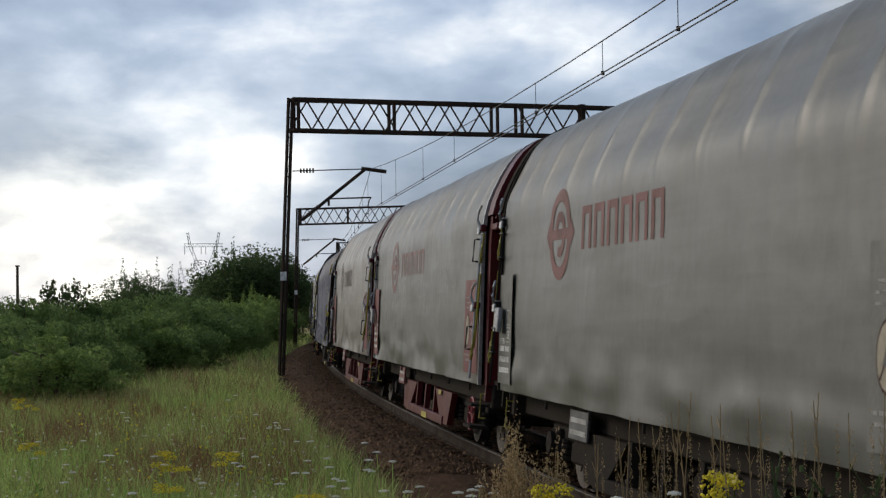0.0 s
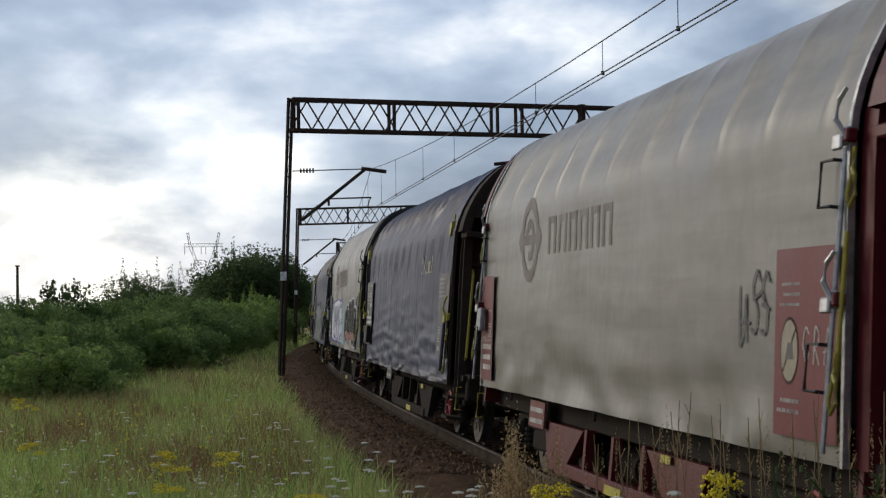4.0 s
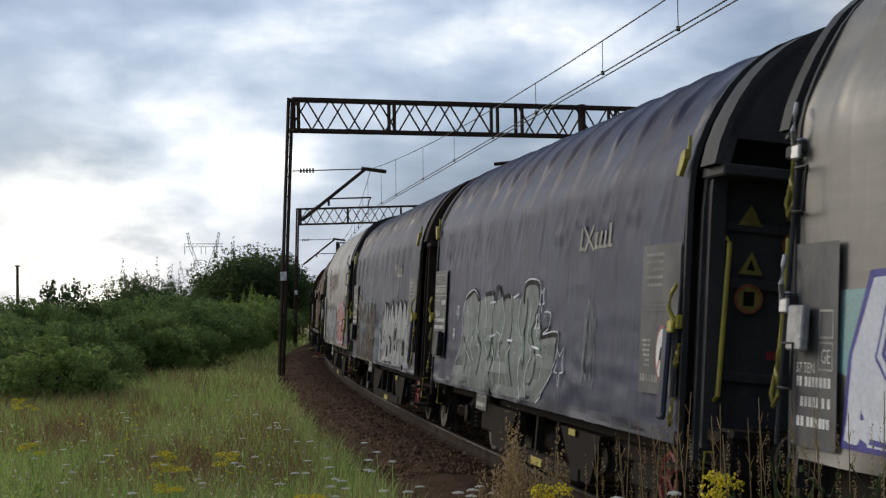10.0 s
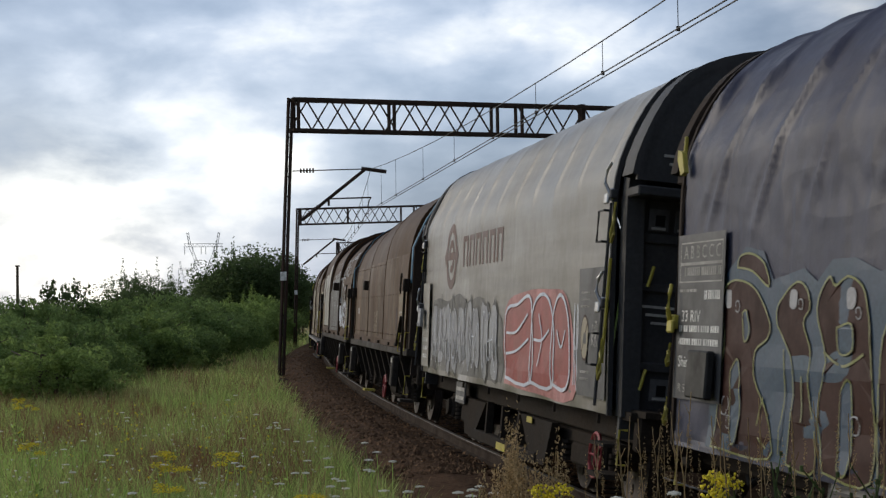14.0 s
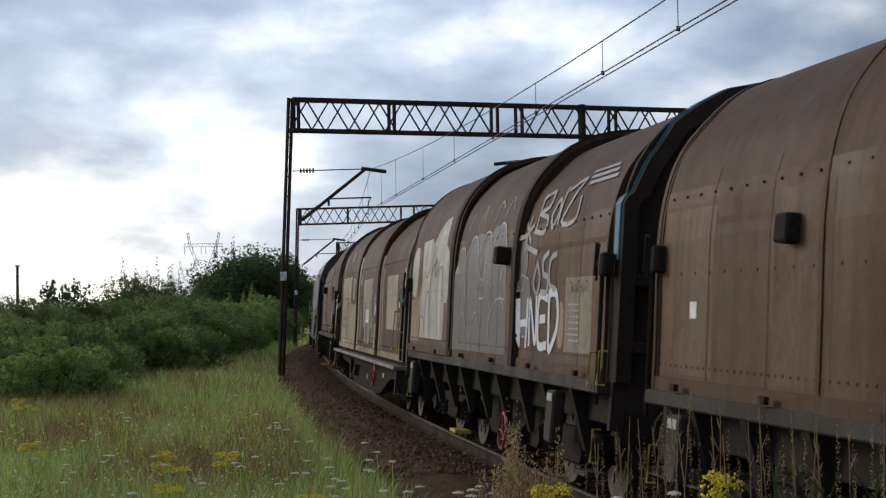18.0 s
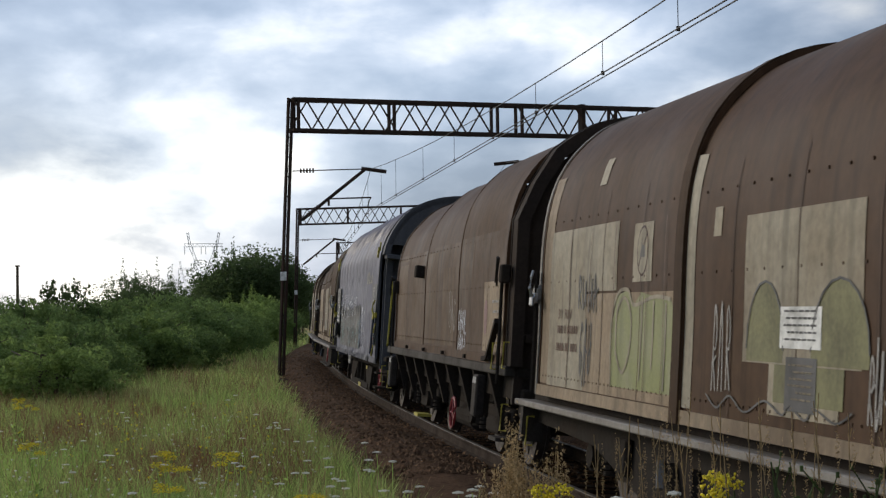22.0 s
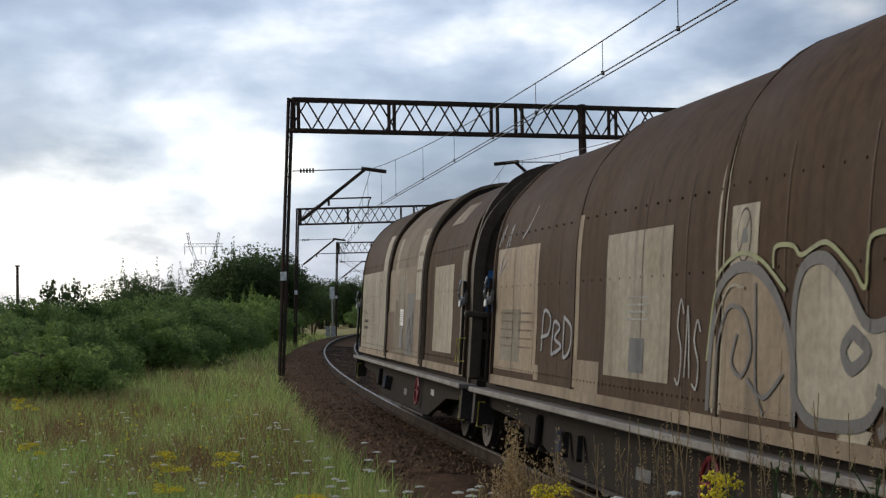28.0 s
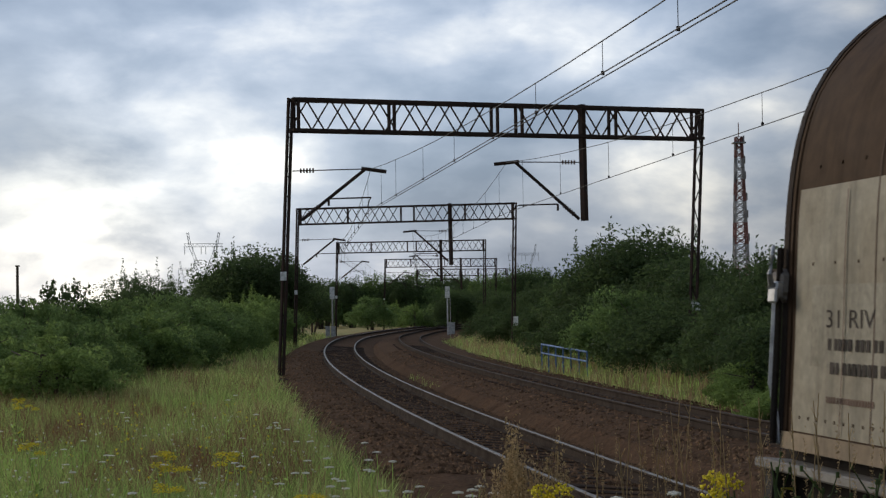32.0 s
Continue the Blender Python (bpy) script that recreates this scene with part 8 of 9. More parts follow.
# 11
r, sd, a, b, w = steel_wagon(120.0, 134.0, 120.3, 133.15, [(0.0, 0.345, -0.12), (0.325, 0.675, -0.02), (0.66, 1.0, 0.02)], [BROWN_HOOD], [(0.335, 0.18, -0.025), (0.668, 0.18, 0.02)], "belly", OLIVE_END, "brown steel-hooded wagon with cream patches and yellow-green graffiti", band_mat=BROWN_DARK, edge_mat=LEDGE, hem=TAN)
U = lambda u: u - (120.0 + 134.0) / 2
V = lambda *pts: [(U(u), z) for u, z in pts]
for u0, u1, z0, z1, m in ((121.65, 123.35, 1.42, 2.34, CREAM), (125.8, 127.62, 1.41, 2.35, CREAM), (126.08, 127.15, 1.10, 1.41, CREAM), (130.55, 132.80, 1.90, 2.47, CREAM), (131.5, 132.80, 1.04, 1.90, CREAM), (128.86, 131.5, 1.04, 1.88, TAN), (129.6, 130.1, 1.96, 2.42, CREAM),
                          (128.62, 128.85, 1.05, 2.85, CREAM), (124.35, 124.6, 1.05, 2.75, TAN), (124.0, 124.2, 1.05, 2.5, TAN), (132.78, 133.08, 1.05, 3.0, TAN), (131.2, 131.4, 2.82, 3.05, CREAM), (128.1, 128.25, 2.24, 2.44, CREAM), (120.35, 120.72, 1.05, 2.42, DIRTY_CREAM), (124.85, 125.2, 1.05, 1.5, CREAM)):
    sd.rect("paint_patch", U(u0), U(u1), z0, z1, m, 0.008 + 0.0015 * (m is CREAM), "repainted patch on the hood")
for c, q in ((127.24, 0.31), (126.1, 0.40)):
    arch = [(U(c) - q * math.cos(k * math.pi / 10), 1.50 + 0.42 * math.sin(k * math.pi / 10)) for k in range(11)]
    sd.shape("graffiti_ground", [arch + [(U(c) + q, 1.42), (U(c) - q, 1.42)]], SPRAY_OLIVE, 0.012, "olive-green sprayed dome")
    sd.strokes("graffiti_linework", [arch], 0.016, GREY_PANEL, 0.018)
sd.rect("graffiti_ground", U(126.02), U(127.06), 1.18, 1.41, SPRAY_OLIVE, 0.012, "olive-green sprayed foot")
brush(sd, [V((128.28, 1.17), (128.05, 1.09), (127.82, 1.18), (127.53, 1.09), (127.19, 1.18), (126.90, 1.11), (126.78, 1.17), (126.54, 1.10), (126.40, 1.17), (126.10, 1.11), (125.88, 1.18))], 0.014, GREY_PANEL, 0.020)
sd.rect("notice", U(126.35), U(126.98), 1.51, 1.76, WHITE_PLATE, 0.018, "white stencilled notice", cut=0)
sd.bars("lettering_block", U(126.92), U(126.42), 1.53, 1.74, 5, GREY_PANEL, 0.022, 116, fill=0.3)
sd.rect("notice", U(126.40), U(126.87), 1.14, 1.46, GREY_PANEL, 0.018, "grey stencilled notice", cut=0)
sd.bars("lettering_block", U(126.82), U(126.46), 1.18, 1.42, 6, DIRTY_CREAM, 0.022, 119, fill=0.3)
sd.shape("graffiti_ground", [V((130.62, 1.12), (130.66, 1.6), (130.5, 1.86), (130.2, 1.9), (130.02, 1.78), (129.85, 1.88), (129.5, 1.84), (129.1, 1.82), (128.92, 1.62), (128.9, 1.12))], SPRAY_GREEN, 0.013, "yellow-green sprayed letters")
brush(sd, [V((130.5, 1.4), (130.5, 1.7), (130.3, 1.84), (130.1, 1.7), (130.12, 1.4), (130.3, 1.24), (130.5, 1.4)), V((129.8, 1.84), (129.82, 1.2)), V((129.5, 1.8), (129.52, 1.3)), V((129.2, 1.78), (129.2, 1.15)), V((130.62, 1.12), (130.66, 1.6), (130.5, 1.86), (130.2, 1.9), (130.02, 1.78), (129.5, 1.84), (129.1, 1.82))], 0.03, CREAM, 0.018)
tag(sd, U(125.25), U(124.75), 1.62, 2.05, SPRAY_WHITE, 112, 0.022, 4)
tag(sd, U(124.95), U(124.8), 1.35, 1.6, SPRAY_WHITE, 119, 0.020, 1)
brush(sd, [V((123.95, 2.05), (124.15, 1.9), (123.95, 1.75), (124.15, 1.6), (123.9, 1.45)), V((123.8, 1.62), (123.75, 1.4))], 0.022, GREY_INK, 0.016, "graffiti_tag")
brush(sd, [V((121.5, 1.7), (121.52, 1.5), (121.4, 1.42), (121.3, 1.6), (121.42, 1.7)), V((121.2, 1.72), (121.15, 1.46), (121.0, 1.46), (120.98, 1.72)), V((120.9, 1.44), (120.86, 1.72), (120.7, 1.64), (120.85, 1.58), (120.66, 1.44))], 0.022, GREY_INK, 0.016, "graffiti_tag")
brush(sd, [V((123.1, 2.2), (123.08, 1.75)), V((122.9, 2.22), (122.92, 1.85)), V((122.75, 2.2), (122.5, 2.2), (122.55, 1.9), (122.3, 1.88)), V((122.2, 1.8), (122.05, 2.25), (121.9, 1.85))], 0.03, TAN, 0.016, "graffiti_tag")
tag(sd, U(128.2), U(127.8), 1.2, 1.8, GREY_INK, 113, 0.016, 3)
tag(sd, U(125.7), U(125.3), 1.1, 1.6, GREY_INK, 114, 0.016, 4)
sd.word("lettering", "31 RIV", U(132.45), U(131.95), 1.66, 1.75, RUST_INK, 0.018)
sd.bars("lettering_block", U(132.48), U(131.75), 1.28, 1.60, 2, RUST_INK, 0.018, 117, fill=0.45)
tag(sd, U(131.75), U(131.1), 1.72, 2.05, GREY_PANEL, 121, 0.022, 4)
tag(sd, U(131.65), U(131.25), 1.08, 1.66, GREY_PANEL, 122, 0.022, 3)
for u in (132.05, 131.35, 130.6, 129.7, 129.25):
    sd.rect("panel_joint", U(u) - 0.005, U(u) + 0.005, 1.04, 2.44, RUST_INK, 0.03, "", 0.25)
no_entry(sd, U(129.85), 2.2, 0.2, r, True)
put("yellow_rail", "grip", r, Matrix.Translation((U(120.8), 1.42, 1.1)) @ Matrix.Diagonal((1.3, 1.3, 2.2, 1)), "long yellow hand rail")
# 12
r, sd, a, b, w = steel_wagon(134.0, 145.7, 134.85, 144.6, [(0.0, 0.325, 0.06), (0.30, 0.652, -0.03), (0.625, 1.0, -0.115)], [BROWN_HOOD], [], "bracket", BROWN_END, "plain brown steel-hooded coil wagon with a tan sign patch", rear_mat=BROWN_HOOD)
U = lambda u: u - (134.0 + 145.7) / 2
patch(sd, U(134.95), 0.0, 1.2, 1.28, 2.06, TAN)
sd.shape("faded_sign", [blob(U(136.0), 1.66, 0.1, 0.2, random.Random(4), wob=0.0)], LOGO_FAINT, 0.012)
sd.bars("lettering_block", U(135.6), U(135.1), 1.4, 1.85, 4, GREY_INK, 0.014, 121, fill=0.25)
tag(sd, U(137.9), U(137.35), 1.45, 1.75, SPRAY_WHITE, 122, 0.018, 4)
tag(sd, U(137.85), U(137.3), 1.25, 1.48, SPRAY_WHITE, 123, 0.016, 4)
tag(sd, U(138.9), U(138.3), 1.45, 2.0, GREY_INK, 124, 0.012, 3)
for u, ww, z0, z1 in ((143.45, 1.0, 1.28, 2.58), (141.9, 0.9, 1.28, 2.4), (138.5, 1.0, 1.28, 2.3), (140.1, 1.0, 1.28, 2.55)):
    patch(sd, U(u), 0.0, ww, z0, z1, FADED, 0.006)
part("guide_box", box(U(141.6), U(141.8), 1.40, 1.54, 2.22, 2.40, bevel=0.015), UNDER, r)
part("hood_strut", bar((a + 0.55, 1.50, 1.2), (a + 0.05, 1.52, 1.62), 0.06), UNDER, r)
part("hood_strut", bar((a + 0.95, 1.48, 1.19), (a + 0.45, 1.49, 1.22), 0.05), UNDER, r)
# 13
r, sd, a, b = cloth_wagon(145.7, 158.2, 147.0, 157.25, ROUND, "creased", VIOLET_TARP, FADED_BLACK, UNDER, "creased violet-blue tarpaulin wagon with white and teal scrawls", 13, GREY_PANEL, PALE_PANEL)
lessor(sd, a + 2.5, a + 1.3, 2.25, 2.46)
arches(sd, b - 1.2, b - 6.6, 0.97, 1.9, 9, SPRAY_GREY, BLACK_INK, 131, 0.02)
tag(sd, b - 0.9, b - 5.6, 1.55, 2.1, SPRAY_WHITE, 132, 0.025, 9)
tag(sd, b - 1.2, b - 6.4, 1.0, 1.6, SPRAY_TEAL, 133, 0.02, 12)
sd.shape("graffiti_letter", [blob(b - 6.55, 1.3, 0.16, 0.36, random.Random(3), wob=0.08)], SPRAY_DUSK, 0.02, "dull teal sprayed letter")
tag(sd, b - 6.7, b - 7.6, 1.0, 1.85, SPRAY_WHITE, 134, 0.025, 3)
# 14
r, sd, a, b, w = steel_wagon(158.2, 171.1, 158.95, 170.3, [(0.0, 0.315, 0.03), (0.29, 0.67, -0.045), (0.645, 1.0, -0.14)], [BROWN_DARK], [], "belly", OLIVE_END, "brown steel-hooded wagon with cream patches and cream bubble graffiti", edge_mat=TAN, rear_mat=BROWN_DARK, hem=TAN)
U = lambda u: u - (158.2 + 171.1) / 2
V = lambda *pts: [(U(u), z) for u, z in pts]
for u0, u1, z0, z1, m in ((163.65, 165.45, 1.20, 2.37, CREAM), (161.8, 162.3, 2.0, 2.42, CREAM), (165.6, 166.4, 1.02, 1.30, TAN), (168.15, 170.2, 1.10, 2.42, TAN), (168.9, 169.9, 1.20, 1.75, DIRTY_CREAM), (162.42, 162.66, 1.05, 3.0, CREAM), (166.35, 166.55, 1.05, 2.6, TAN), (158.98, 159.3, 1.05, 2.9, DIRTY_CREAM), (168.0, 168.2, 1.05, 1.2, TAN)):
    sd.rect("paint_patch", U(u0), U(u1), z0, z1, m, 0.008 + 0.0015 * (m in (CREAM, DIRTY_CREAM)), "repainted patch on the hood")
dome = V((162.72, 1.08), (162.7, 1.5), (162.55, 1.82), (162.2, 2.0), (161.75, 1.98), (161.35, 1.75), (161.12, 1.4), (161.1, 1.08))
big = V((161.12, 1.25), (161.15, 1.72), (161.02, 1.98), (160.7, 2.03), (160.4, 1.88), (160.1, 1.66), (159.7, 1.70), (159.35, 1.70), (159.1, 1.5), (159.0, 1.1), (159.6, 1.12), (159.85, 1.30), (160.1, 1.14), (160.55, 1.10), (160.9, 1.12))
sd.shape("graffiti_letter", [dome], TAN, 0.014, "dull tan sprayed letter", 0.2)
sd.shape("graffiti_letter", [big], CREAM, 0.018, "cream sprayed letter", 0.2)
sd.shape("graffiti_letter", [V((159.3, 1.1), (159.15, 1.02), (159.0, 1.05), (159.0, 1.2), (159.2, 1.25)), V((160.45, 1.02), (160.1, 1.0), (160.0, 1.1), (160.4, 1.12))], CREAM, 0.018, "cream sprayed letter", 0.2)
brush(sd, [dome, big + big[:1], V((160.3, 1.62), (160.1, 1.52), (160.3, 1.42), (160.42, 1.52), (160.3, 1.62)), V((159.95, 1.32), (159.75, 1.2), (159.9, 1.1))], 0.075, SPRAY_GREY, 0.026)
brush(sd, [V((162.5, 1.1), (162.48, 1.5), (162.3, 1.75), (162.0, 1.72), (161.85, 1.5), (162.0, 1.32), (162.2, 1.4), (162.12, 1.58)), V((161.9, 1.3), (161.6, 1.2), (161.3, 1.35)), V((161.8, 1.9), (161.75, 1.3), (161.6, 1.1))], 0.03, SPRAY_GREY, 0.028)
brush(sd, [V((162.78, 1.4), (162.62, 1.88), (162.2, 2.09), (161.75, 2.06), (161.3, 1.86)), V((161.5, 2.0), (161.48, 2.12), (161.2, 2.12), (161.05, 2.06), (160.7, 2.12), (160.35, 1.98), (160.15, 1.86), (160.1, 2.12), (159.75, 2.12), (159.72, 1.98), (159.5, 1.98), (159.4, 1.82), (159.05, 1.62))], 0.03, SPRAY_GREEN, 0.024)
brush(sd, [V((162.6, 1.2), (162.56, 1.6), (162.3, 1.88), (162.0, 1.88))], 0.02, CREAM, 0.03)
tag(sd, U(163.5), U(162.9), 1.15, 1.85, GREY_INK, 142, 0.022, 3)
brush(sd, [V((167.88, 1.35), (167.82, 1.72), (167.55, 1.68), (167.6, 1.52), (167.9, 1.48)), V((167.45, 1.32), (167.4, 1.62), (167.15, 1.58), (167.35, 1.48), (167.08, 1.4), (167.42, 1.32)), V((167.0, 1.68), (166.98, 1.32), (166.75, 1.38), (166.72, 1.58), (167.0, 1.68)), V((166.62, 1.33), (166.58, 1.32))], 0.035, SPRAY_SILVER, 0.02, "graffiti_tag")
brush(sd, [V((170.2, 2.45), (170.0, 2.7), (170.05, 2.5)), V((169.8, 2.4), (169.6, 2.68), (169.65, 2.45)), V((170.1, 2.1), (169.9, 2.35), (170.0, 2.15), (169.7, 2.3)), V((169.0, 2.5), (168.8, 2.62), (168.6, 2.85))], 0.018, SPRAY_SILVER, 0.02, "graffiti_tag")
sd.bars("lettering_block", U(164.8), U(164.2), 1.62, 1.85, 4, GREY_INK, 0.016, 144, fill=0.3)
sd.rect("notice", U(164.3), U(164.7), 1.25, 1.52, GREY_PANEL, 0.016, "grey stencilled notice", cut=0)
for k, u in enumerate((169.9, 169.0)):
    sd.bars("lettering_block", U(u), U(u - 0.6), 1.28, 1.72, 5, RUST_INK, 0.018, 145 + k, fill=0.18)
no_entry(sd, U(162.05), 2.22, 0.18, r, True)
warn(w, a - 0.205, 0.80, 2.62)
part("blue_sign", box(a - 0.206, a - 0.203, 0.60, 1.0, 1.88, 2.42), SIGN_BLUE, w)
warn(w, a - 0.212, 0.80, 2.17)
part("lower_plate", box(a - 0.215, a - 0.2, -1.2, 1.2, 0.95, 1.55), UNDER, w, "dark lower end plate")
part("door_bar", box(a - 0.34, a - 0.24, 0.2, 1.46, 1.74, 1.82, bevel=0.02), OLIVE_END, w)
part("end_rail", tube([(a - 0.26, 1.42, 1.0), (a - 0.3, 1.44, 1.2), (a - 0.3, 1.44, 2.2)], 0.02, 6), UNDER, r)
# 15
r, sd, a, b, w = steel_wagon(171.1, 185.3, 172.05, 184.8, [(0.0, 0.315, -0.15), (0.295, 0.655, -0.045), (0.635, 1.0, 0.015)], [BROWN_DARK, BEIGE_HOOD, BROWN_DARK], [(0.305, 0.20, -0.06), (0.645, 0.20, 0.0)], "belly", OLIVE_END, "last brown steel-hooded wagon with large cream repainted patches", band_mat=BROWN_END, edge_mat=BROWN_DARK, rear_mat=BROWN_END, hem=TAN)
U = lambda u: u - (171.1 + 185.3) / 2
V = lambda *pts: [(U(u), z) for u, z in pts]
for u0, u1, z0, z1, m in ((173.25, 175.0, 1.18, 2.35, CREAM), (176.25, 180.2, 1.06, 2.42, TAN), (178.0, 178.9, 1.06, 2.3, DIRTY_CREAM), (176.9, 177.8, 1.06, 2.0, SPRAY_GREY), (179.4, 180.15, 1.06, 1.72, FADED), (178.9, 179.3, 1.06, 1.9, DIRTY_CREAM), (176.1, 176.75, 1.9, 2.98, CREAM), (176.3, 176.9, 2.42, 2.95, TAN), (179.2, 179.6, 2.42, 2.95, TAN),
                          (180.62, 184.68, 1.04, 2.44, CREAM), (180.62, 181.25, 2.44, 3.05, CREAM), (183.5, 184.45, 1.42, 1.88, WORN_CREAM), (172.2, 172.6, 1.06, 2.5, DIRTY_CREAM), (173.6, 174.6, 2.95, 3.32, TAN), (181.3, 182.4, 1.06, 1.5, WORN_CREAM)):
    sd.rect("paint_patch", U(u0), U(u1), z0, z1, m, 0.008 + 0.0015 * (m in (CREAM, SPRAY_GREY, FADED)) + 0.0008 * (m is DIRTY_CREAM) + 0.004 * (m is WORN_CREAM), "repainted patch on the hood")
no_entry(sd, U(181.35), 2.06, 0.24, r, True)
sd.word("lettering", "31 RIV", U(184.24), U(183.62), 1.64, 1.74, LETTER_INK, 0.018)
sd.bars("lettering_block", U(184.24), U(183.42), 1.32, 1.58, 2, LETTER_INK, 0.018, 151, fill=0.5)
sd.bars("lettering_block", U(184.2), U(183.6), 1.19, 1.26, 1, RUST_INK, 0.018, 156, fill=0.5)
for k in range(2):
    sd.bars("lettering_block", U(183.1 - 0.3 * k), U(182.85 - 0.3 * k), 1.2, 1.85, 9, RUST_INK, 0.018, 152 + 7 * k, fill=0.2)
sd.rect("notice", U(178.15), U(178.62), 1.50, 1.76, WHITE_PLATE, 0.018, "white stencilled notice", cut=0)
sd.rect("notice", U(178.2), U(178.58), 1.14, 1.46, GREY_PANEL, 0.018, "grey stencilled notice", cut=0)
sd.bars("lettering_block", U(178.58), U(178.2), 1.54, 1.72, 5, RUST_INK, 0.022, 153, fill=0.3)
sd.bars("lettering_block", U(178.54), U(178.24), 1.18, 1.42, 6, DIRTY_CREAM, 0.022, 154, fill=0.3)
brush(sd, [V((177.6, 1.35), (177.4, 1.62), (177.2, 1.35), (177.0, 1.7), (176.9, 1.2)), V((177.5, 1.1), (177.2, 1.3), (176.95, 1.1))], 0.03, SPRAY_BROWN, 0.018)
brush(sd, [V((183.5, 2.05), (183.4, 1.95), (183.25, 2.2)), V((183.3, 1.98), (183.2, 2.1))], 0.018, TAN, 0.018)
warn(w, a - 0.205, 1.0, 2.35)
part("blue_sign", box(a - 0.206, a - 0.203, 0.8, 1.2, 1.72, 2.25), SIGN_BLUE, w)
warn(w, a - 0.212, 1.0, 2.01)
part("lower_plate", box(a - 0.215, a - 0.2, -1.2, 1.2, 0.95, 1.55), UNDER, w, "dark lower end plate")
part("door_bar", box(a - 0.34, a - 0.24, 0.2, 1.46, 1.66, 1.74, bevel=0.02), OLIVE_END, w)
for k in range(4):
    x = U(184.0 - 0.85 * k)
    sd.rect("panel_joint", x - 0.006, x + 0.006, 1.05, 2.4, RUST_INK, 0.03, "", 0.25)
part("tail_rod", tube([(b + 0.02, 1.42, 0.95), (b + 0.07, 1.48, 1.3), (b + 0.06, 1.5, 1.85)], 0.022, 6), CHROME, r)
part("tail_lug", box(b - 0.02, b + 0.12, 1.44, 1.50, 1.78, 1.90, bevel=0.02), LEDGE, r)

# ---- tall weeds close to the eye and flowers of the meadow ----
def weed_kind(name, label, build, group):
    r = thing(name, Matrix(), label, "weed", group)
    build(r)
    return r


def umbel(r, h=0.75, seed=1):
    rg = random.Random(seed)
    stems = bmesh.new()
    tops = [Vector((rg.uniform(-0.12, 0.12), rg.uniform(-0.12, 0.12), h * rg.uniform(0.8, 1.0))) for _ in range(2)]
    for t in tops:
        add_tube(stems, [(0, 0, -0.1), (t.x * 0.4, t.y * 0.4, h * 0.5), t], 0.0028, 4, 0.0018)
    part("stem", stems, BLADE, r)
    for t in tops:
        bm = bmesh.new()
        for k in range(26):
            a, q = rg.uniform(0, 6.3), 0.026 * math.sqrt(rg.random())
            c = t + Vector((q * math.cos(a), q * math.sin(a), 0.012 - q * 0.15))
            add_disc(bm, c, (rg.uniform(-0.3, 0.3), rg.uniform(-0.3, 0.3), 1), 0.005, 0.004, 5)
        part("flower_head", bm, PETAL_W, r)
    part("leaf_tuft", leaf_cloud(40, 0.10, 0.10, 0.20, 0.2, 0.02, 8, seed), BLADE, r)


def ragwort(r, h=0.8, seed=1):
    rg = random.Random(seed)
    stems = bmesh.new()
    for k in range(4):
        t = Vector((rg.uniform(-0.13, 0.13), rg.uniform(-0.13, 0.13), h * rg.uniform(0.88, 1.0)))
        add_tube(stems, [(0, 0, -0.1), (t.x * 0.3, t.y * 0.3, h * 0.55), t], 0.0035, 4, 0.002)
        bm = bmesh.new()
        for j in range(60):
            a, q = rg.uniform(0, 6.3), 0.050 * math.sqrt(rg.random())
            c = t + Vector((q * math.cos(a), q * math.sin(a), rg.uniform(-0.014, 0.014) - 4 * q * q))
            add_disc(bm, c, (rg.uniform(-0.5, 0.5), rg.uniform(-0.5, 0.5), 1), 0.0048, 0.004, 5)
        part("flower_head", bm, PETAL_Y, r)
    part("stem", stems, BLADE, r)
    part("leaf_tuft", leaf_cloud(60, 0.10, 0.10, 0.30, 0.30, 0.022, 10, seed), BLADE, r)


def stalk(r, h=1.5, seed=1):
    rg = random.Random(seed)
    bm = bmesh.new()
    for q in range(2):
        ox, lean, hh = 0.05 * q, rg.uniform(-0.10, 0.10), h * (1.0 - 0.22 * q)
        add_tube(bm, [(ox, 0, -0.1), (ox + 0.3 * lean, 0.01, hh * 0.5), (ox + lean, 0, hh)], 0.0035, 4, 0.0016)
        for k in range(8):
            t = rg.uniform(0.5, 0.97)
            a, l = rg.uniform(0, 6.3), rg.uniform(0.02, 0.06)
            x = ox + lean * t * t
            add_tube(bm, [(x, 0, hh * t), (x + l * 0.45 * math.cos(a), l * 0.45 * math.sin(a), hh * t + l)], 0.0018, 3, 0.001)
    part("stem", bm, STRAW, r)
    part("seed_head", leaf_cloud(150, 0.008, 0.008, h * 0.16, h * 0.82, 0.0038, 60, seed), STRAW, r)


def dock(r, h=0.9, seed=1):
    rg = random.Random(seed)
    bm = bmesh.new()
    for k in range(9):
        x, y, hh = rg.uniform(-0.13, 0.13), rg.uniform(-0.08, 0.08), h * rg.uniform(0.72, 1.0)
        add_tube(bm, [(x * 0.3, y * 0.3, -0.1), (x, y, hh)], 0.004, 4, 0.002)
        ob = part("seed_head", leaf_cloud(520, 0.040, 0.040, hh * 0.30, 0, 0.007, 40, seed * 7 + k), STRAW, r)
        ob.matrix_basis = Matrix.Translation((x, y, hh * 0.80))
    part("stem", bm, STRAW, r)


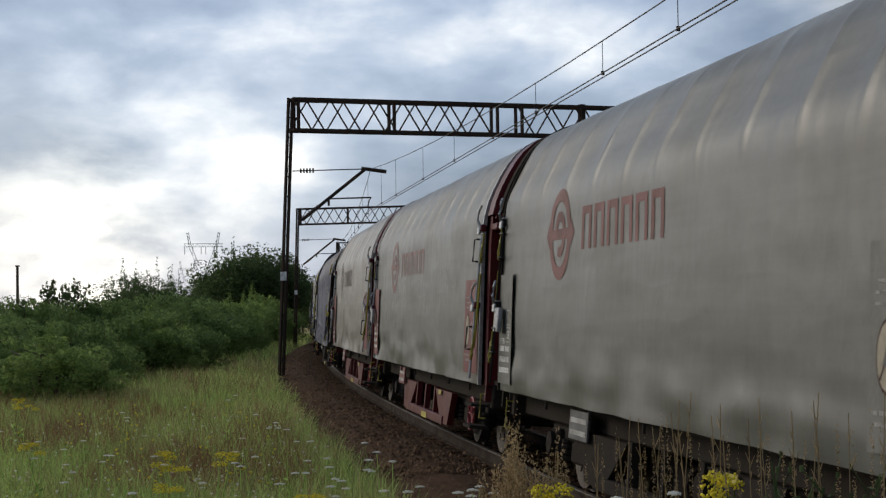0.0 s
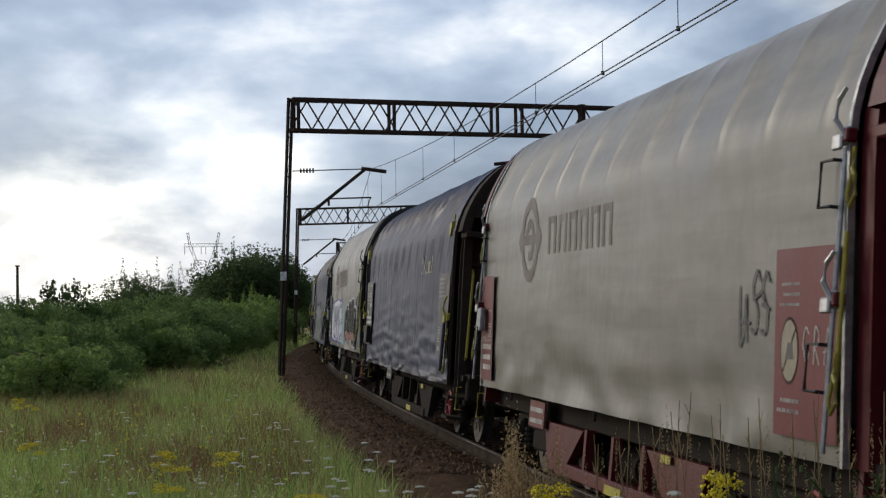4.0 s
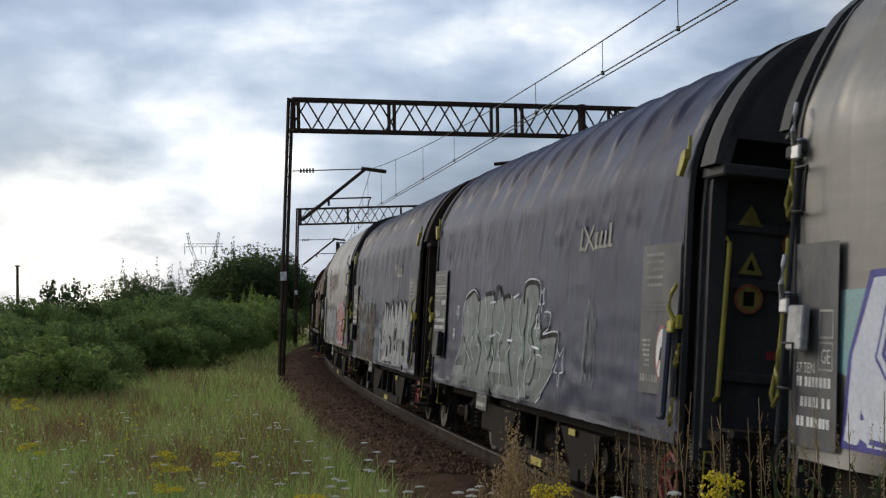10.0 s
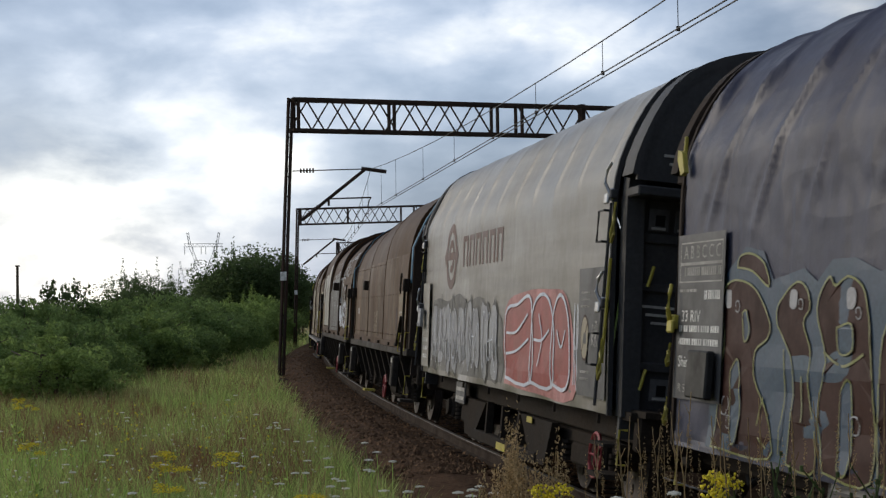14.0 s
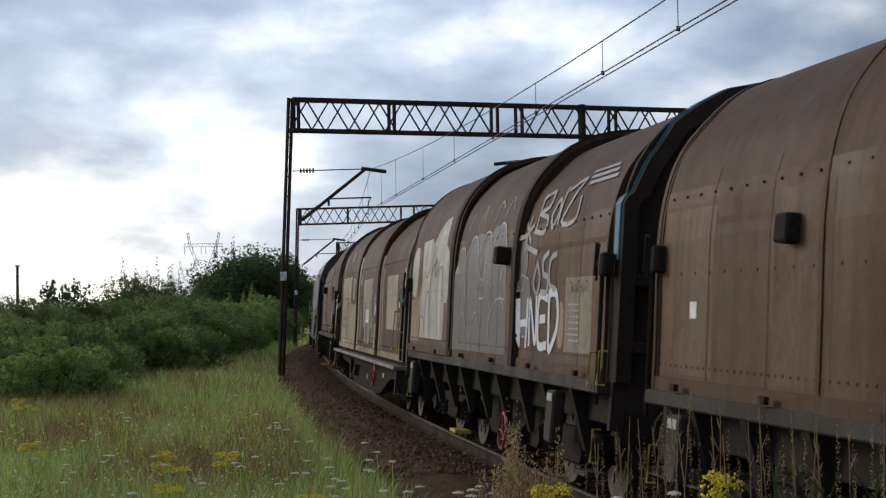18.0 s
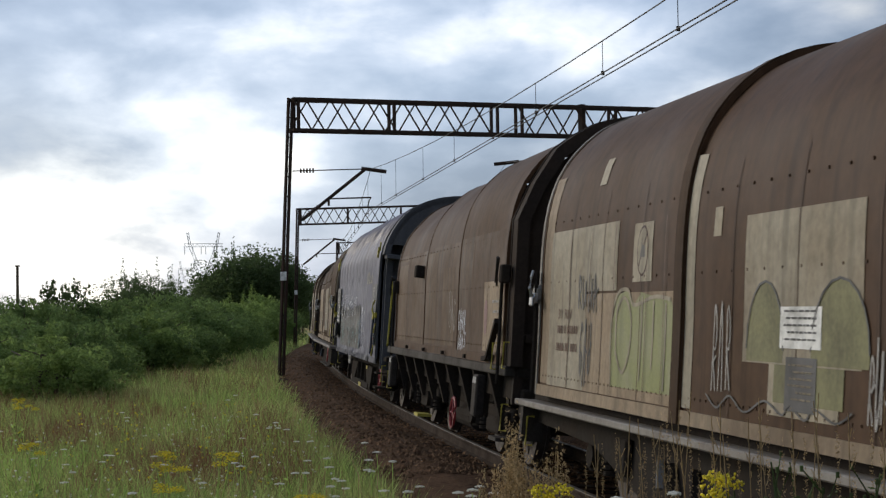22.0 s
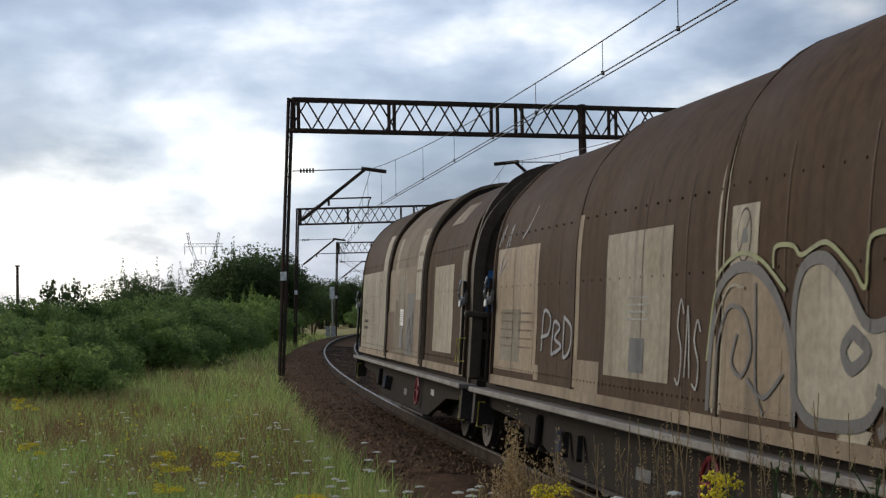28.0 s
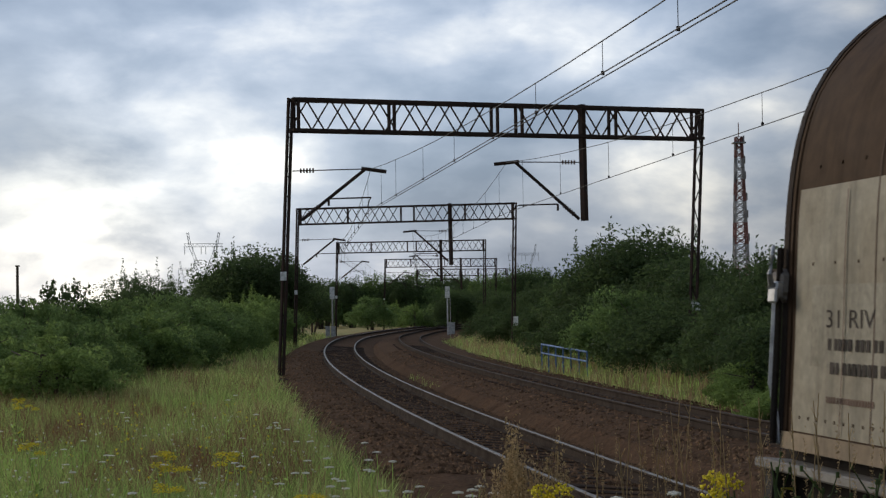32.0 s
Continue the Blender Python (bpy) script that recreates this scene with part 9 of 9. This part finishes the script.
def twiggy(r, h=1.2, seed=1):
    rg = random.Random(seed)
    bm = bmesh.new()
    buds = bmesh.new()
    for k in range(6):
        p = Vector((rg.uniform(-0.08, 0.08), rg.uniform(-0.08, 0.08), -0.1))
        t = p + Vector((rg.uniform(-0.3, 0.3), rg.uniform(-0.15, 0.15), h * rg.uniform(0.75, 1.05)))
        add_tube(bm, [p, p.lerp(t, 0.5), t], 0.006, 4, 0.003)
        for j in range(7):
            w = p.lerp(t, rg.uniform(0.45, 1.0))
            e = w + Vector((rg.uniform(-0.1, 0.1), rg.uniform(-0.06, 0.06), rg.uniform(0.03, 0.12)))
            add_tube(bm, [w, e], 0.003, 4, 0.002)
            add_disc(buds, e, (0, 0, 1), 0.006, 0.014, 6)
    part("stem", bm, WEED, r)
    part("bud", buds, WEED, r)
    part("leaf_tuft", leaf_cloud(260, 0.26, 0.18, h * 0.42, h * 0.5, 0.013, 26, seed), WEED, r)


PLANTS = {}
for nm, fn, lb, hs in (("wild_carrot", umbel, "white-flowered wild carrot standing in the grass", 0.75), ("ragwort", ragwort, "yellow-flowered ragwort standing in the grass", 0.8),
                       ("dry_stalk", stalk, "tall dry brown weed stalk beside the track", 1.5), ("dock", dock, "brown seeding dock plant beside the ballast", 0.9), ("twiggy_weed", twiggy, "dark twiggy weed with small buds", 1.2)):
    PLANTS[nm] = [weed_kind(nm, lb, (lambda r, f=fn, h=hs, s=sd0: f(r, h, s)), nm + " plants") for sd0 in (1, 2)]
SETN = {}


def sow(kind, px, py, d, h):
    """A weed whose top stands at that bearing and height in view, d metres ahead."""
    x = (px - 784) / 2969 * d
    top = 1.93 - (py - 543) / 2969 * d
    g = float(ground_z(np.array([x]), np.array([d]))[0])
    n = SETN.get(kind, 0)
    SETN[kind] = n + 1
    k = max(top - g, 0.25) / h
    m = Matrix.Translation((x, d, g)) @ Matrix.Rotation(random.uniform(0, 6.28), 4, "Z") @ Matrix.Diagonal((min(k, 1.15), min(k, 1.15), k, 1))
    src = PLANTS[kind][n % 2]
    ob = src if n < 2 else copy_thing(src, m)
    ob.matrix_basis = m


random.seed(9)
for px, py, d in ((628, 798, 11), (650, 818, 12), (672, 772, 13), (690, 806, 11), (605, 815, 11), (640, 850, 10), (585, 850, 10), (760, 855, 9.5), (785, 862, 9), (800, 848, 10), (845, 860, 9), (860, 852, 9),
                  (415, 795, 12), (395, 800, 12), (485, 825, 11), (475, 720, 17), (505, 735, 16), (515, 745, 16), (360, 866, 9), (150, 765, 15), (165, 790, 14), (90, 780, 15), (215, 715, 19), (40, 765, 15), (300, 792, 13), (440, 760, 15), (395, 690, 22), (520, 770, 14),
                  (920, 868, 8.5), (880, 850, 8.5), (1215, 850, 6.6), (1130, 858, 7), (700, 870, 9), (560, 800, 12), (270, 850, 10), (540, 825, 11), (120, 820, 12), (20, 745, 16)):
    sow("wild_carrot", px, py, d, 0.75)
for px, py, d in ((1268, 830, 6.8), (965, 852, 7.8), (1000, 856, 7.6), (1055, 858, 7.4), (285, 790, 13), (310, 800, 13), (375, 790, 13), (300, 835, 12), (20, 692, 24), (35, 698, 23), (70, 770, 15), (665, 862, 9.5), (570, 868, 10)):
    sow("ragwort", px, py, d, 0.8)
for px, py, d in ((1165, 715, 7.0), (1175, 700, 7.0), (1150, 745, 7.1), (1190, 760, 7.0), (1215, 735, 6.9), (1125, 780, 7.1), (1135, 760, 7.2), (1110, 790, 7.2), (1300, 775, 6.6), (1230, 770, 6.9), (1180, 790, 6.8), (130, 755, 15), (240, 770, 14), (430, 740, 16), (955, 800, 8.2), (985, 815, 8.0), (1335, 745, 6.5), (1352, 715, 6.5), (1378, 760, 6.4), (1395, 705, 6.4), (1418, 735, 6.3), (1442, 770, 6.3), (1475, 720, 6.2), (1503, 745, 6.2), (1535, 705, 6.1), (1552, 740, 6.1), (1085, 740, 7.2), (1060, 770, 7.4), (1030, 790, 7.5), (1255, 720, 6.8), (1282, 745, 6.7)):
    sow("dry_stalk", px, py, d, 1.5)
for px, py, d in ((890, 770, 8.6), (915, 762, 8.6), (938, 775, 8.5), (905, 790, 8.4)):
    sow("dock", px, py, d, 0.9)
for px, py, d in ((1400, 775, 6.4), (1460, 750, 6.3), (1520, 790, 6.2), (1370, 810, 6.4), (1560, 800, 6.1), (1430, 830, 6.2), (1490, 820, 6.2)):
    sow("twiggy_weed", px, py, d, 1.2)


# ---- what moves ----
SPEED_T = [0.0, 5.0, 10.0, 15.0, 20.0, 25.0, 32.0]
SPEED_V = [5.786, 5.633, 5.860, 5.767, 5.743, 5.717, 5.961]
_tt = np.linspace(0, 32, 1281)
_vv = np.interp(_tt, SPEED_T, SPEED_V)
_run = np.concatenate([[0], np.cumsum((_vv[1:] + _vv[:-1]) / 2) * (_tt[1] - _tt[0])])
LEAN = 0.105


def wagon_pose(u, piv, t):
    """Where a wagon stands at t: its two pivots on the line, leaning into the curve."""
    s = u - float(np.interp(t, _tt, _run))
    f, r = line(s - piv), line(s + piv)
    d = (r - f).normalized()
    y = Vector((0, 0, 1)).cross(d).normalized()
    z = d.cross(y)
    m = Matrix((d, y, z)).transposed().to_4x4()
    return Matrix.Translation((f + r) / 2) @ m @ Matrix.Rotation(LEAN, 4, "X")


def motions():
    for root, u, piv, wheels in WAGONS:
        walk(root, [(float(t), wagon_pose(u, piv, t)) for t in range(0, 33)])
        # wheels turn while the wagon rolls into view and past
        t1 = min(32.0, float(np.interp(u + 8, _run, _tt)))
        t0 = max(0.0, round(t1 - 9.0, 1))
        for w in wheels:
            c = w.matrix_basis.translation.copy()
            times = [t0 + 0.1 * i for i in range(int(round((t1 - t0) / 0.1)) + 1)]
            rows = [(t, Matrix.Translation(c) @ Matrix.Rotation(-(float(np.interp(t, _tt, _run)) - float(np.interp(t0, _tt, _run))) / 0.465, 4, "Y")) for t in times]
            if times[0] > 0.05:
                rows.insert(0, (0.0, rows[0][1]))
            if times[-1] < 31.95:
                rows.append((32.0, rows[-1][1]))
            walk(w, rows)


motions()
